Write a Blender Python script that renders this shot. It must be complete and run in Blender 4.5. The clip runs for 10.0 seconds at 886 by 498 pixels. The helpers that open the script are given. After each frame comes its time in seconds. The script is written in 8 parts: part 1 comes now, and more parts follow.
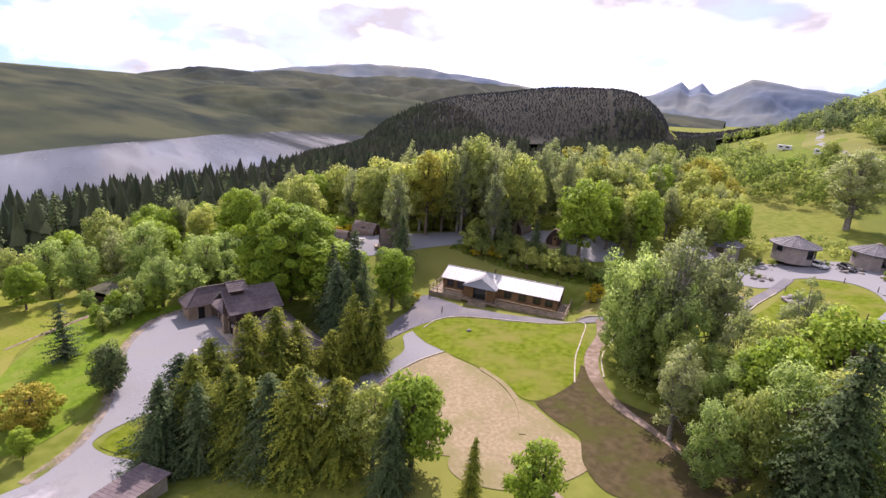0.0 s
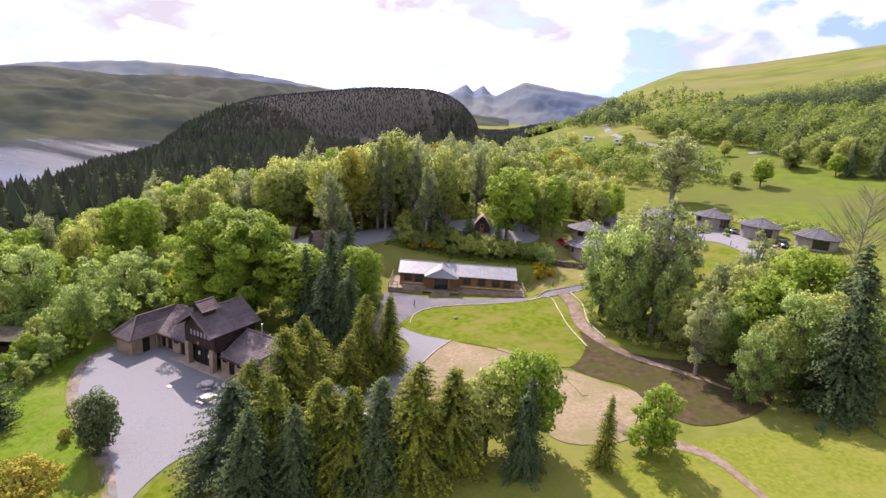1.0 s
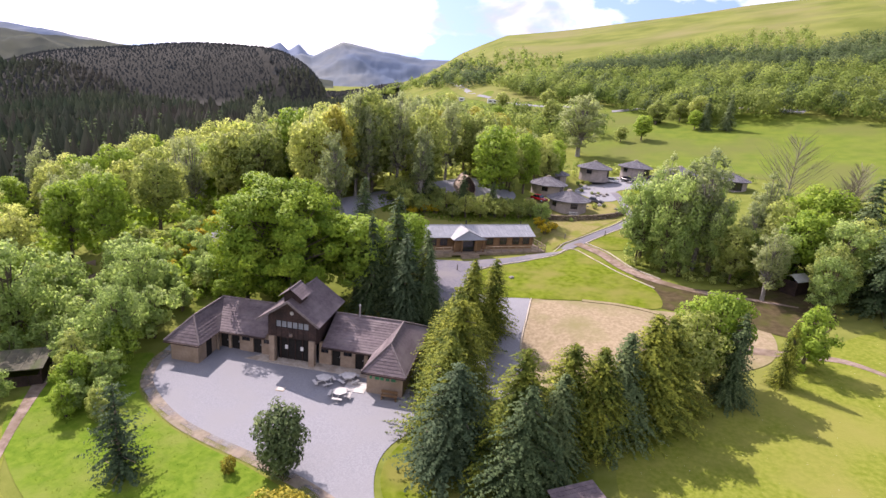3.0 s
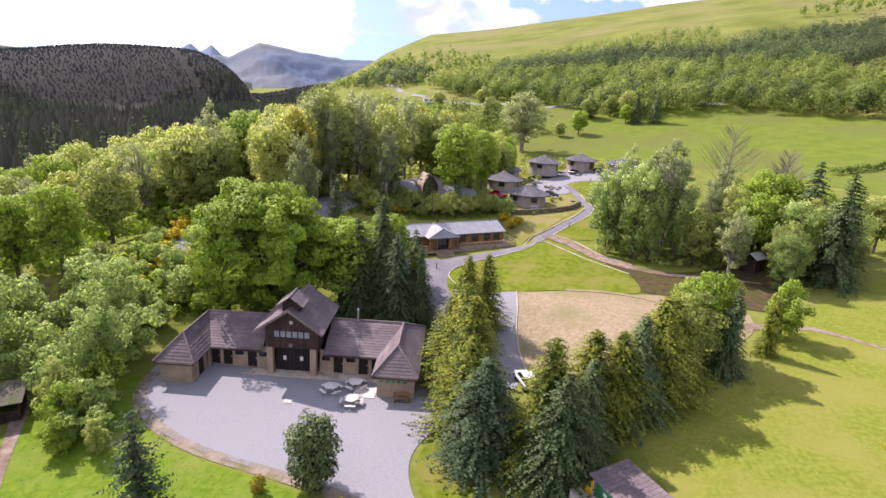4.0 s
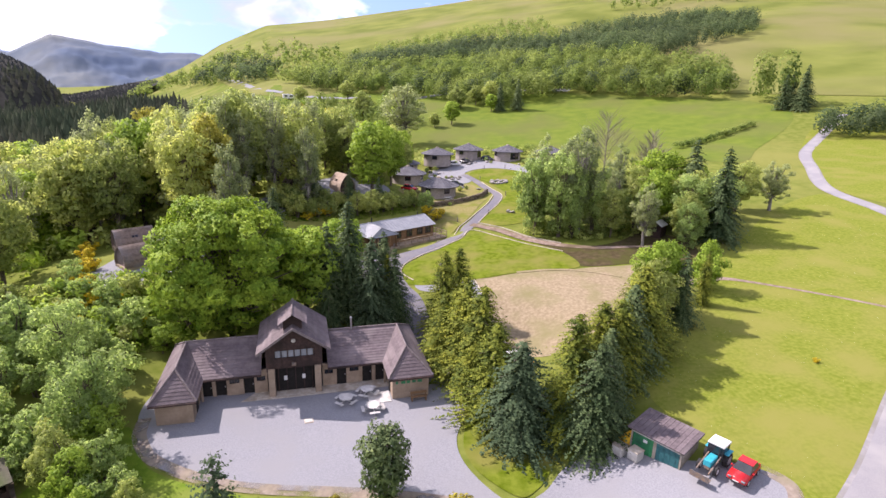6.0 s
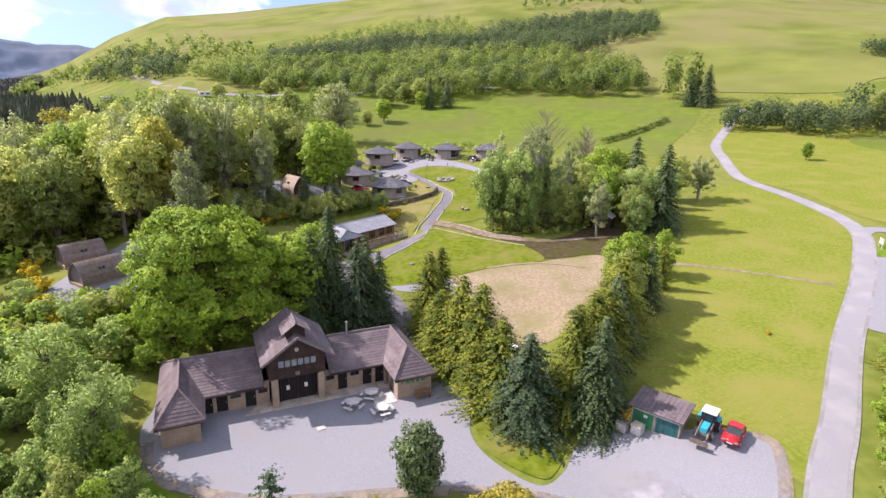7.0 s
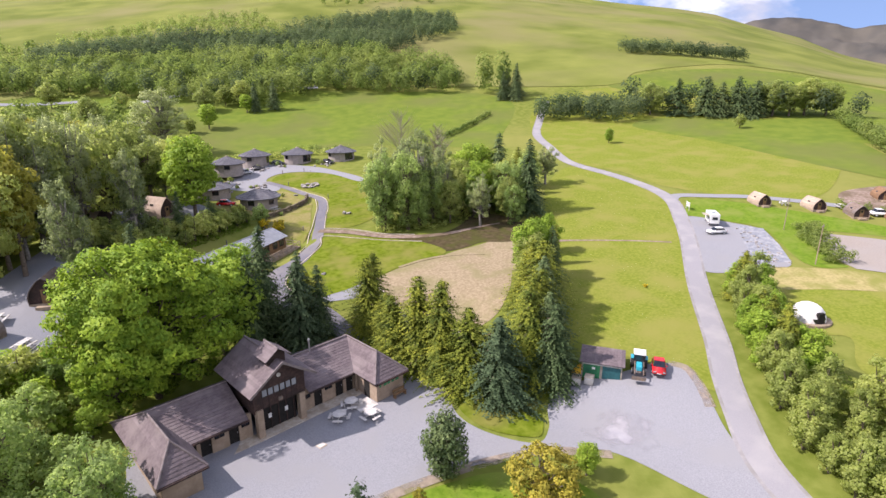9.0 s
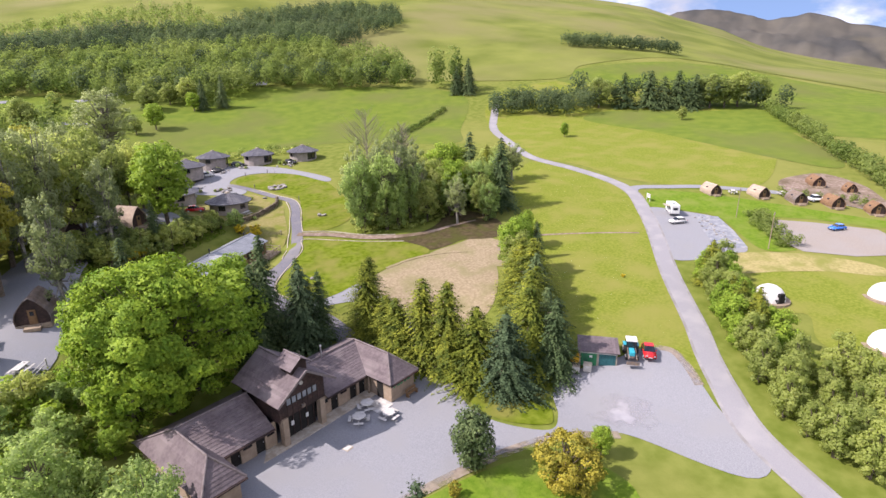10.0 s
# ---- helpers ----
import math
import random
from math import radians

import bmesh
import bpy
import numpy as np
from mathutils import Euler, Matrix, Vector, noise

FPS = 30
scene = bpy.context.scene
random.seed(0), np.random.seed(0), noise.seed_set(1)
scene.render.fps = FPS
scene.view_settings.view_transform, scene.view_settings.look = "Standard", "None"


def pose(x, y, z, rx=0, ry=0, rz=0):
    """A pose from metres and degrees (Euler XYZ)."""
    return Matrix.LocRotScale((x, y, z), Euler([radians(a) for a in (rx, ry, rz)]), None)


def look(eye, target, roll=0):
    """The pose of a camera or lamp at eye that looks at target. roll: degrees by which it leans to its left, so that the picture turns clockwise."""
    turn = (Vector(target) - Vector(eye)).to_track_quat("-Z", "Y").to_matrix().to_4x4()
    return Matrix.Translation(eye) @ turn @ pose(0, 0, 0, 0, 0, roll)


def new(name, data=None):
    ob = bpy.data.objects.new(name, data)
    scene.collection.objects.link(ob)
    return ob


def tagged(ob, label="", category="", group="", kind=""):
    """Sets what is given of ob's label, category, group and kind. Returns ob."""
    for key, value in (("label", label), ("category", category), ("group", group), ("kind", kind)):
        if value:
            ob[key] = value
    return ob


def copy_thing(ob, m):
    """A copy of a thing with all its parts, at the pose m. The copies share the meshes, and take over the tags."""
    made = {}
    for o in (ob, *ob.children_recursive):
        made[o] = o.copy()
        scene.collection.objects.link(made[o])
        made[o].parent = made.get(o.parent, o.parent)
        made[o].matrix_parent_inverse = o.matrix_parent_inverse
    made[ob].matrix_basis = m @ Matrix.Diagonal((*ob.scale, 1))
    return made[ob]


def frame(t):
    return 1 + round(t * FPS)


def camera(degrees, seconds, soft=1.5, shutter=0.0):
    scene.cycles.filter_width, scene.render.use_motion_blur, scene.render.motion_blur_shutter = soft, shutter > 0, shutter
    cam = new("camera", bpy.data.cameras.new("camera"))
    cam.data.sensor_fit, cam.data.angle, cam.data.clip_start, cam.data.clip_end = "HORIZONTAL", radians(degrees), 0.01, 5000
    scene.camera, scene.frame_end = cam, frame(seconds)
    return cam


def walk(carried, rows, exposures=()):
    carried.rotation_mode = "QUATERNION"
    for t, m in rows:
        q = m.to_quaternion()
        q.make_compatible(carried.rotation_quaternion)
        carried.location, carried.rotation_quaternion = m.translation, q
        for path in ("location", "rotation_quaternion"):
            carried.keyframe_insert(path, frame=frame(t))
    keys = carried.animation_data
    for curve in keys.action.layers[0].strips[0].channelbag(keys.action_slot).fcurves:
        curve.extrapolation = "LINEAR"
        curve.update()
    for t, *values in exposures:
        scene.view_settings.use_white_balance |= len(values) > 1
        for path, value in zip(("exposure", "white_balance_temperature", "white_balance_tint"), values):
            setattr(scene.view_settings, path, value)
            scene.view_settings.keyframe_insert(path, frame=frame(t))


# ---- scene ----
cam = camera(79.49, 10.0, soft=1.5)
PATH = [
    (0, (1.757, -6.628, 34.813), (-37.803, 20.745, 21.184), 4.71),
    (0.5, (-4.247, -15.151, 33.074), (-39.364, 18.007, 20.138), 4.66),
    (1, (-13.945, -24.008, 31.744), (-41.324, 16.021, 19.575), 4.35),
    (1.5, (-26.888, -29.825, 30.075), (-48.256, 13.326, 16.605), 5.26),
    (2, (-35.231, -32.987, 29.179), (-53.279, 11.380, 14.833), 5.37),
    (2.5, (-39.403, -34.622, 28.832), (-54.873, 10.704, 14.473), 5.08),
    (4, (-49.509, -37.227, 27.836), (-55.860, 10.426, 14.095), 3.61),
    (4.5, (-52.654, -37.894, 27.759), (-56.159, 10.071, 14.080), 2.90),
    (5, (-55.932, -38.564, 28.007), (-56.544, 9.501, 14.245), 2.31),
    (5.5, (-59.658, -38.940, 28.272), (-56.479, 8.991, 14.394), 2.08),
    (6, (-63.172, -39.024, 28.425), (-55.991, 8.453, 14.484), 1.62),
    (7.5, (-74.860, -38.106, 29.583), (-56.769, 6.271, 15.323), 1.48),
    (8, (-78.562, -37.274, 29.883), (-56.757, 5.378, 15.553), 1.10),
    (8.5, (-82.008, -36.545, 30.232), (-55.901, 3.665, 16.035), 0.43),
    (9, (-85.091, -35.413, 30.867), (-55.478, 2.227, 16.502), -0.12),
    (9.5, (-88.343, -34.242, 31.818), (-56.513, 1.413, 17.133), -0.38),
    (10, (-91.133, -32.595, 32.761), (-57.802, 1.450, 17.598), -0.64),
]
walk(cam, [(t, look(eye, target, roll)) for t, eye, target, roll in PATH], [(0.0, 0.76, 6750, 30), (2.0, 0.92, 6700, 29), (4.5, 0.95, 6550, 29), (7.5, 0.90, 6500, 25), (10.0, 0.84, 6500, 23)])

# ---------------------------------------------------------------- light
SUN_DIR = Vector((-0.58, 0.40, 0.71)).normalized()   # towards the sun
sun = new("sun", bpy.data.lights.new("sun", "SUN"))
sun.data.energy, sun.data.angle, sun.data.color = 4.3, radians(0.6), (1.0, 0.955, 0.885)
sun.matrix_world = look(SUN_DIR * 200, (0, 0, 0))

world = bpy.data.worlds.new("sky")
scene.world = world
world.use_nodes = True
wn, wl = world.node_tree.nodes, world.node_tree.links
wn.clear()
w_out, w_bg = wn.new("ShaderNodeOutputWorld"), wn.new("ShaderNodeBackground")
w_sky = wn.new("ShaderNodeTexSky")
w_sky.sky_type, w_sky.sun_disc = "NISHITA", False
w_sky.dust_density = 0.3
w_sky.sun_elevation = math.asin(SUN_DIR.z)
w_sky.sun_rotation = math.atan2(SUN_DIR.x, SUN_DIR.y)
w_co = wn.new("ShaderNodeTexCoord")
w_sep = wn.new("ShaderNodeSeparateXYZ")
w_add = wn.new("ShaderNodeMath"); w_add.operation = "ADD"; w_add.inputs[1].default_value = 0.45
w_div = wn.new("ShaderNodeVectorMath"); w_div.operation = "DIVIDE"
w_comb = wn.new("ShaderNodeCombineXYZ")
w_map = wn.new("ShaderNodeMapping"); w_map.inputs["Scale"].default_value = (0.9, 0.9, 0.9)
w_noise = wn.new("ShaderNodeTexNoise")
w_noise.inputs["Scale"].default_value, w_noise.inputs["Detail"].default_value = 2.6, 7.0
w_noise.inputs["Roughness"].default_value = 0.56
w_ramp = wn.new("ShaderNodeValToRGB")
w_ramp.color_ramp.elements[0].position, w_ramp.color_ramp.elements[0].color = 0.43, (0, 0, 0, 1)
w_ramp.color_ramp.elements[1].position, w_ramp.color_ramp.elements[1].color = 0.58, (1, 1, 1, 1)
w_noise2 = wn.new("ShaderNodeTexNoise")
w_noise2.inputs["Scale"].default_value, w_noise2.inputs["Detail"].default_value = 3.4, 5.0
w_noise2.inputs["Distortion"].default_value = 0.35
w_ramp2 = wn.new("ShaderNodeValToRGB")
w_ramp2.color_ramp.elements[0].position, w_ramp2.color_ramp.elements[0].color = 0.38, (2.9, 3.0, 3.3, 1)
w_ramp2.color_ramp.elements[1].position, w_ramp2.color_ramp.elements[1].color = 0.60, (10.2, 10.2, 10.4, 1)
w_mix = wn.new("ShaderNodeMix"); w_mix.data_type = "RGBA"
wl.new(w_co.outputs["Generated"], w_sep.inputs[0])
wl.new(w_sep.outputs["Z"], w_add.inputs[0])
for axis in "XYZ":
    wl.new(w_add.outputs[0], w_comb.inputs[axis])
wl.new(w_co.outputs["Generated"], w_div.inputs[0])
wl.new(w_comb.outputs[0], w_div.inputs[1])
wl.new(w_div.outputs[0], w_map.inputs["Vector"])
wl.new(w_map.outputs[0], w_noise.inputs["Vector"])
wl.new(w_map.outputs[0], w_noise2.inputs["Vector"])
wl.new(w_noise.outputs["Fac"], w_ramp.inputs[0])
wl.new(w_noise2.outputs["Fac"], w_ramp2.inputs[0])
wl.new(w_ramp.outputs["Color"], w_mix.inputs["Factor"])
w_up = wn.new("ShaderNodeVectorMath"); w_up.operation = "ADD"; w_up.inputs[1].default_value = (0, 0, 0.4)
w_unit = wn.new("ShaderNodeVectorMath"); w_unit.operation = "NORMALIZE"
wl.new(w_co.outputs["Generated"], w_up.inputs[0])
wl.new(w_up.outputs[0], w_unit.inputs[0])
wl.new(w_unit.outputs[0], w_sky.inputs[0])
wl.new(w_sky.outputs[0], w_mix.inputs["A"])
wl.new(w_ramp2.outputs["Color"], w_mix.inputs["B"])
wl.new(w_mix.outputs["Result"], w_bg.inputs["Color"])
w_bg.inputs["Strength"].default_value = 0.15
wl.new(w_bg.outputs[0], w_out.inputs[0])


# ---------------------------------------------------------------- materials
def mat(name, c1, c2, scale=4.0, rough=0.85, c3=None, scale2=0.3, bump=0.0, bump_scale=20.0, metal=0.0, obj=True, tint=0.0, leaf=0.0, island=0.0, spec=0.3):
    """A surface of two mixed colours at a fine scale, a third in large stains, with fine relief."""
    m = bpy.data.materials.new(name)
    m.use_nodes = True
    n, l = m.node_tree.nodes, m.node_tree.links
    b = n["Principled BSDF"]
    b.inputs["Roughness"].default_value, b.inputs["Metallic"].default_value = rough, metal
    b.inputs["Specular IOR Level"].default_value = spec if spec != 0.3 else 0.12 if leaf else 0.3 if obj else 0.04
    co = n.new("ShaderNodeTexCoord")
    vec = co.outputs["Object"] if obj else None
    if not obj:
        geo = n.new("ShaderNodeNewGeometry")
        vec = geo.outputs["Position"]
    def noise_fac(s, lo, hi, detail=5.0):
        t = n.new("ShaderNodeTexNoise")
        t.inputs["Scale"].default_value, t.inputs["Detail"].default_value = s, detail
        l.new(vec, t.inputs["Vector"])
        r = n.new("ShaderNodeMapRange")
        r.inputs["From Min"].default_value, r.inputs["From Max"].default_value = lo, hi
        l.new(t.outputs["Fac"], r.inputs["Value"])
        return r.outputs["Result"]
    def mixed(f, a, bb):
        x = n.new("ShaderNodeMix"); x.data_type = "RGBA"
        l.new(f, x.inputs["Factor"])
        for sock, v in (("A", a), ("B", bb)):
            if isinstance(v, tuple):
                x.inputs[sock].default_value = (*v, 1)
            else:
                l.new(v, x.inputs[sock])
        return x.outputs["Result"]
    col = mixed(noise_fac(scale, 0.35, 0.65), c1, c2)
    if c3:
        col = mixed(noise_fac(scale2, 0.45, 0.68, 4.0), col, c3)
    if tint or island:
        hsv = n.new("ShaderNodeHueSaturation")
        l.new(col, hsv.inputs["Color"])
        src = []
        if tint:
            oi = n.new("ShaderNodeObjectInfo")
            src.append((oi.outputs["Random"], tint))
        if island:
            ge = n.new("ShaderNodeNewGeometry")
            src.append((ge.outputs["Random Per Island"], island))
        total = None
        for out, amount in src:
            r = n.new("ShaderNodeMapRange")
            r.inputs["To Min"].default_value, r.inputs["To Max"].default_value = -amount, amount
            l.new(out, r.inputs["Value"])
            if total is None:
                total = r.outputs["Result"]
            else:
                a = n.new("ShaderNodeMath")
                l.new(total, a.inputs[0]); l.new(r.outputs["Result"], a.inputs[1])
                total = a.outputs[0]
        one = n.new("ShaderNodeMath"); one.inputs[1].default_value = 1.0
        l.new(total, one.inputs[0])
        l.new(one.outputs[0], hsv.inputs["Value"])
        if leaf:
            hue = n.new("ShaderNodeMath"); hue.operation = "MULTIPLY_ADD"
            hue.inputs[1].default_value, hue.inputs[2].default_value = -0.05, 0.5
            l.new(total, hue.inputs[0]); l.new(hue.outputs[0], hsv.inputs["Hue"])
        col = hsv.outputs["Color"]
    l.new(col, b.inputs["Base Color"])
    if bump:
        t = n.new("ShaderNodeTexNoise")
        t.inputs["Scale"].default_value, t.inputs["Detail"].default_value = bump_scale, 6.0
        l.new(vec, t.inputs["Vector"])
        bp = n.new("ShaderNodeBump")
        bp.inputs["Strength"].default_value, bp.inputs["Distance"].default_value = bump, 0.05
        l.new(t.outputs["Fac"], bp.inputs["Height"])
        l.new(bp.outputs[0], b.inputs["Normal"])
    if leaf:
        tr = n.new("ShaderNodeBsdfTranslucent")
        thru = n.new("ShaderNodeMix"); thru.data_type, thru.blend_type = "RGBA", "MULTIPLY"
        thru.inputs["Factor"].default_value = 1.0
        l.new(col, thru.inputs["A"])
        thru.inputs["B"].default_value = (1.70, 1.7, 1.38, 1)
        l.new(thru.outputs["Result"], tr.inputs["Color"])
        mx = n.new("ShaderNodeMixShader")
        mx.inputs[0].default_value = leaf
        l.new(b.outputs[0], mx.inputs[1]); l.new(tr.outputs[0], mx.inputs[2])
        l.new(mx.outputs[0], n["Material Output"].inputs["Surface"])
    return m


M = {}
M["field"] = mat("field", (0.103, 0.132, 0.020), (0.159, 0.180, 0.039), 0.55, 0.95, (0.181, 0.186, 0.048), 0.035, 0.5, 5.0, obj=False)
M["lawn"] = mat("lawn", (0.077, 0.112, 0.005), (0.139, 0.172, 0.018), 1.1, 0.95, (0.161, 0.160, 0.037), 0.22, 0.4, 9.0, obj=False)
M["meadow"] = mat("meadow", (0.124, 0.155, 0.018), (0.180, 0.203, 0.034), 2.6, 0.95, (0.194, 0.194, 0.046), 0.16, 0.5, 9.0, obj=False)
M["rough_grass"] = mat("rough_grass", (0.085, 0.150, 0.012), (0.130, 0.195, 0.020), 1.6, 0.95, (0.150, 0.190, 0.035), 0.3, 0.8, 4.0, obj=False)
M["lush_grass"] = mat("lush_grass", (0.095, 0.165, 0.014), (0.125, 0.195, 0.020), 0.5, 0.9, (0.165, 0.200, 0.040), 0.3, obj=False, leaf=0.48, island=0.06)
M["dry_grass"] = mat("dry_grass", (0.180, 0.165, 0.055), (0.235, 0.200, 0.085), 2.2, 0.95, (0.145, 0.160, 0.030), 0.4, 0.5, 7.0, obj=False)
M["pasture"] = mat("pasture", (0.096, 0.140, 0.020), (0.130, 0.168, 0.025), 0.25, 0.95, (0.118, 0.134, 0.036), 0.04, 0.5, 3.0, obj=False)
M["hill_grass"] = mat("hill_grass", (0.108, 0.131, 0.025), (0.176, 0.194, 0.046), 0.03, 0.95, (0.181, 0.172, 0.066), 0.012, 0.4, 0.5, obj=False)
M["sand"] = mat("sand", (0.215, 0.170, 0.105), (0.300, 0.243, 0.158), 2.6, 0.95, (0.195, 0.175, 0.085), 0.25, 0.5, 9.0, obj=False)
M["gravel"] = mat("gravel", (0.198, 0.202, 0.216), (0.248, 0.250, 0.263), 9.0, 0.95, (0.226, 0.226, 0.232), 0.25, 0.4, 22.0, obj=False)
M["pale_gravel"] = mat("pale_gravel", (0.290, 0.284, 0.307), (0.362, 0.355, 0.372), 1.5, 0.95, (0.348, 0.336, 0.348), 0.5, 0.6, 6.0, obj=False)
M["tarmac"] = mat("tarmac", (0.226, 0.220, 0.232), (0.252, 0.246, 0.254), 12.0, 0.93, (0.285, 0.276, 0.274), 0.3, 0.25, 24.0, obj=False)
M["path_gravel"] = mat("path_gravel", (0.125, 0.122, 0.140), (0.170, 0.165, 0.182), 4.0, 0.93, (0.185, 0.176, 0.176), 0.3, 0.3, 20.0, obj=False)
M["dirt"] = mat("dirt", (0.170, 0.125, 0.095), (0.280, 0.220, 0.180), 1.6, 0.95, (0.130, 0.100, 0.065), 0.3, 0.6, 8.0, obj=False)
M["brown_earth"] = mat("brown_earth", (0.053, 0.042, 0.021), (0.085, 0.066, 0.035), 1.4, 0.95, (0.061, 0.063, 0.018), 0.45, 0.7, 6.0, obj=False)
M["loose_earth"] = mat("loose_earth", (0.230, 0.185, 0.145), (0.320, 0.268, 0.215), 2.4, 0.95, (0.250, 0.215, 0.150), 0.5, 0.5, 9.0, obj=False)
M["water"] = mat("water", (0.030, 0.036, 0.048), (0.048, 0.054, 0.066), 0.004, 0.12, None, 0.3, 0.10, 0.06, obj=False, spec=0.03)
wt, wk = M["water"].node_tree.nodes, M["water"].node_tree.links
lane_co, lane_map, lanes = wt.new("ShaderNodeNewGeometry"), wt.new("ShaderNodeMapping"), wt.new("ShaderNodeTexNoise")
lane_map.inputs["Rotation"].default_value = (0, 0, radians(-43))
lane_map.inputs["Scale"].default_value = (0.0016, 0.016, 1.0)
lanes.inputs["Scale"].default_value, lanes.inputs["Detail"].default_value = 1.0, 4.0
wk.new(lane_co.outputs["Position"], lane_map.inputs["Vector"])
wk.new(lane_map.outputs[0], lanes.inputs["Vector"])
for socket, lo, hi in (("Roughness", 0.08, 0.34), ("Specular IOR Level", 0.012, 0.10)):
    lane = wt.new("ShaderNodeMapRange")
    lane.inputs["From Min"].default_value, lane.inputs["From Max"].default_value = 0.42, 0.60
    lane.inputs["To Min"].default_value, lane.inputs["To Max"].default_value = lo, hi
    wk.new(lanes.outputs["Fac"], lane.inputs["Value"])
    wk.new(lane.outputs["Result"], wt["Principled BSDF"].inputs[socket])
M["leaf_bright"] = mat("leaf_bright", (0.173, 0.268, 0.030), (0.264, 0.363, 0.051), 0.5, 0.6, None, 0.3, obj=True, tint=0.10, leaf=0.36, island=0.18)
M["leaf_sycamore"] = mat("leaf_sycamore", (0.115, 0.202, 0.017), (0.248, 0.348, 0.034), 0.5, 0.6, None, 0.3, obj=True, tint=0.05, leaf=0.26, island=0.22)
M["leaf_mid"] = mat("leaf_mid", (0.230, 0.281, 0.078), (0.342, 0.378, 0.122), 0.5, 0.6, None, 0.3, obj=True, tint=0.25, leaf=0.55, island=0.18)
M["leaf_birch"] = mat("leaf_birch", (0.205, 0.245, 0.115), (0.285, 0.325, 0.160), 0.5, 0.6, None, 0.3, obj=True, tint=0.22, leaf=0.54, island=0.10)
M["leaf_willow"] = mat("leaf_willow", (0.209, 0.288, 0.091), (0.298, 0.386, 0.134), 0.5, 0.6, None, 0.3, obj=True, tint=0.12, leaf=0.56, island=0.18)
M["leaf_pale"] = mat("leaf_pale", (0.250, 0.300, 0.080), (0.345, 0.390, 0.120), 0.5, 0.6, None, 0.3, obj=True, tint=0.12, leaf=0.5, island=0.12)
M["leaf_yellow"] = mat("leaf_yellow", (0.235, 0.235, 0.040), (0.310, 0.300, 0.060), 0.5, 0.6, None, 0.3, obj=True, tint=0.12, leaf=0.5, island=0.14)
M["leaf_gold"] = mat("leaf_gold", (0.270, 0.235, 0.030), (0.380, 0.330, 0.045), 0.8, 0.7, (0.190, 0.185, 0.030), 0.5, obj=True, tint=0.05, leaf=0.15, island=0.2)
M["needle_green"] = mat("needle_green", (0.070, 0.100, 0.016), (0.225, 0.250, 0.030), 0.6, 0.7, None, 0.3, obj=True, tint=0.15, leaf=0.18, island=0.3)
M["needle_dark"] = mat("needle_dark", (0.060, 0.095, 0.037), (0.107, 0.150, 0.058), 0.6, 0.7, None, 0.3, obj=True, tint=0.2, leaf=0.18, island=0.3)
M["needle_blue"] = mat("needle_blue", (0.048, 0.077, 0.036), (0.074, 0.112, 0.053), 0.6, 0.7, None, 0.3, obj=True, tint=0.1, leaf=0.18, island=0.3)
M["far_conifer"] = mat("far_conifer", (0.046, 0.064, 0.038), (0.082, 0.096, 0.053), 0.05, 0.9, (0.083, 0.076, 0.058), 0.01, obj=False, island=0.25)
M["dome_conifer"] = mat("dome_conifer", (0.051, 0.053, 0.049), (0.068, 0.068, 0.060), 0.04, 0.95, (0.047, 0.054, 0.053), 0.009, obj=False, island=0.12)
M["bank_dry"] = mat("bank_dry", (0.245, 0.212, 0.085), (0.335, 0.285, 0.128), 2.2, 0.95, (0.185, 0.190, 0.050), 0.3, 0.5, 7.0, obj=False)
M["verge"] = mat("verge", (0.223, 0.215, 0.220), (0.282, 0.269, 0.265), 2.0, 0.95, (0.191, 0.182, 0.166), 0.4, 0.4, 12.0, obj=False)
M["tan_gravel"] = mat("tan_gravel", (0.235, 0.205, 0.178), (0.285, 0.252, 0.222), 7.0, 0.95, (0.262, 0.242, 0.226), 0.12, 0.4, 16.0, obj=False)
M["blue_gravel"] = mat("blue_gravel", (0.165, 0.178, 0.205), (0.225, 0.238, 0.262), 3.0, 0.95, (0.300, 0.300, 0.305), 1.2, 0.6, 9.0, obj=False)
M["dark_leaf"] = mat("dark_leaf", (0.069, 0.104, 0.047), (0.111, 0.147, 0.068), 0.05, 0.8, (0.051, 0.075, 0.042), 0.02, obj=False, leaf=0.5, island=0.18)
# dark colour standing in for the shade between the trees
M["shade_floor"] = mat("shade_floor", (0.028, 0.029, 0.025), (0.040, 0.040, 0.034), 0.2, 0.95, None, 0.3, obj=False)
M["far_leaf"] = mat("far_leaf", (0.124, 0.179, 0.043), (0.196, 0.242, 0.067), 0.05, 0.8, None, 0.3, obj=False, leaf=0.5, island=0.16)
M["bark"] = mat("bark", (0.09, 0.07, 0.05), (0.16, 0.13, 0.1), 6.0, 0.95, None, 0.3, 0.5, 14.0)
M["birch_bark"] = mat("birch_bark", (0.130, 0.115, 0.095), (0.280, 0.265, 0.235), 5.0, 0.9, None, 0.3, 0.4, 14.0)
M["roof_tile"] = mat("roof_tile", (0.104, 0.082, 0.085), (0.143, 0.114, 0.119), 3.0, 0.85, (0.170, 0.140, 0.140), 0.6, 0.3, 25.0, tint=0.12)
M["ridge_tile"] = mat("ridge_tile", (0.135, 0.109, 0.105), (0.180, 0.152, 0.150), 3.0, 0.85, None, 0.3, 0.3, 25.0)
M["render_wall"] = mat("render_wall", (0.280, 0.210, 0.150), (0.335, 0.260, 0.190), 3.0, 0.9, (0.240, 0.180, 0.125), 0.7, 0.3, 30.0)
M["dark_wood"] = mat("dark_wood", (0.036, 0.021, 0.018), (0.065, 0.038, 0.032), 4.0, 0.75, (0.025, 0.017, 0.015), 0.8, 0.3, 30.0)
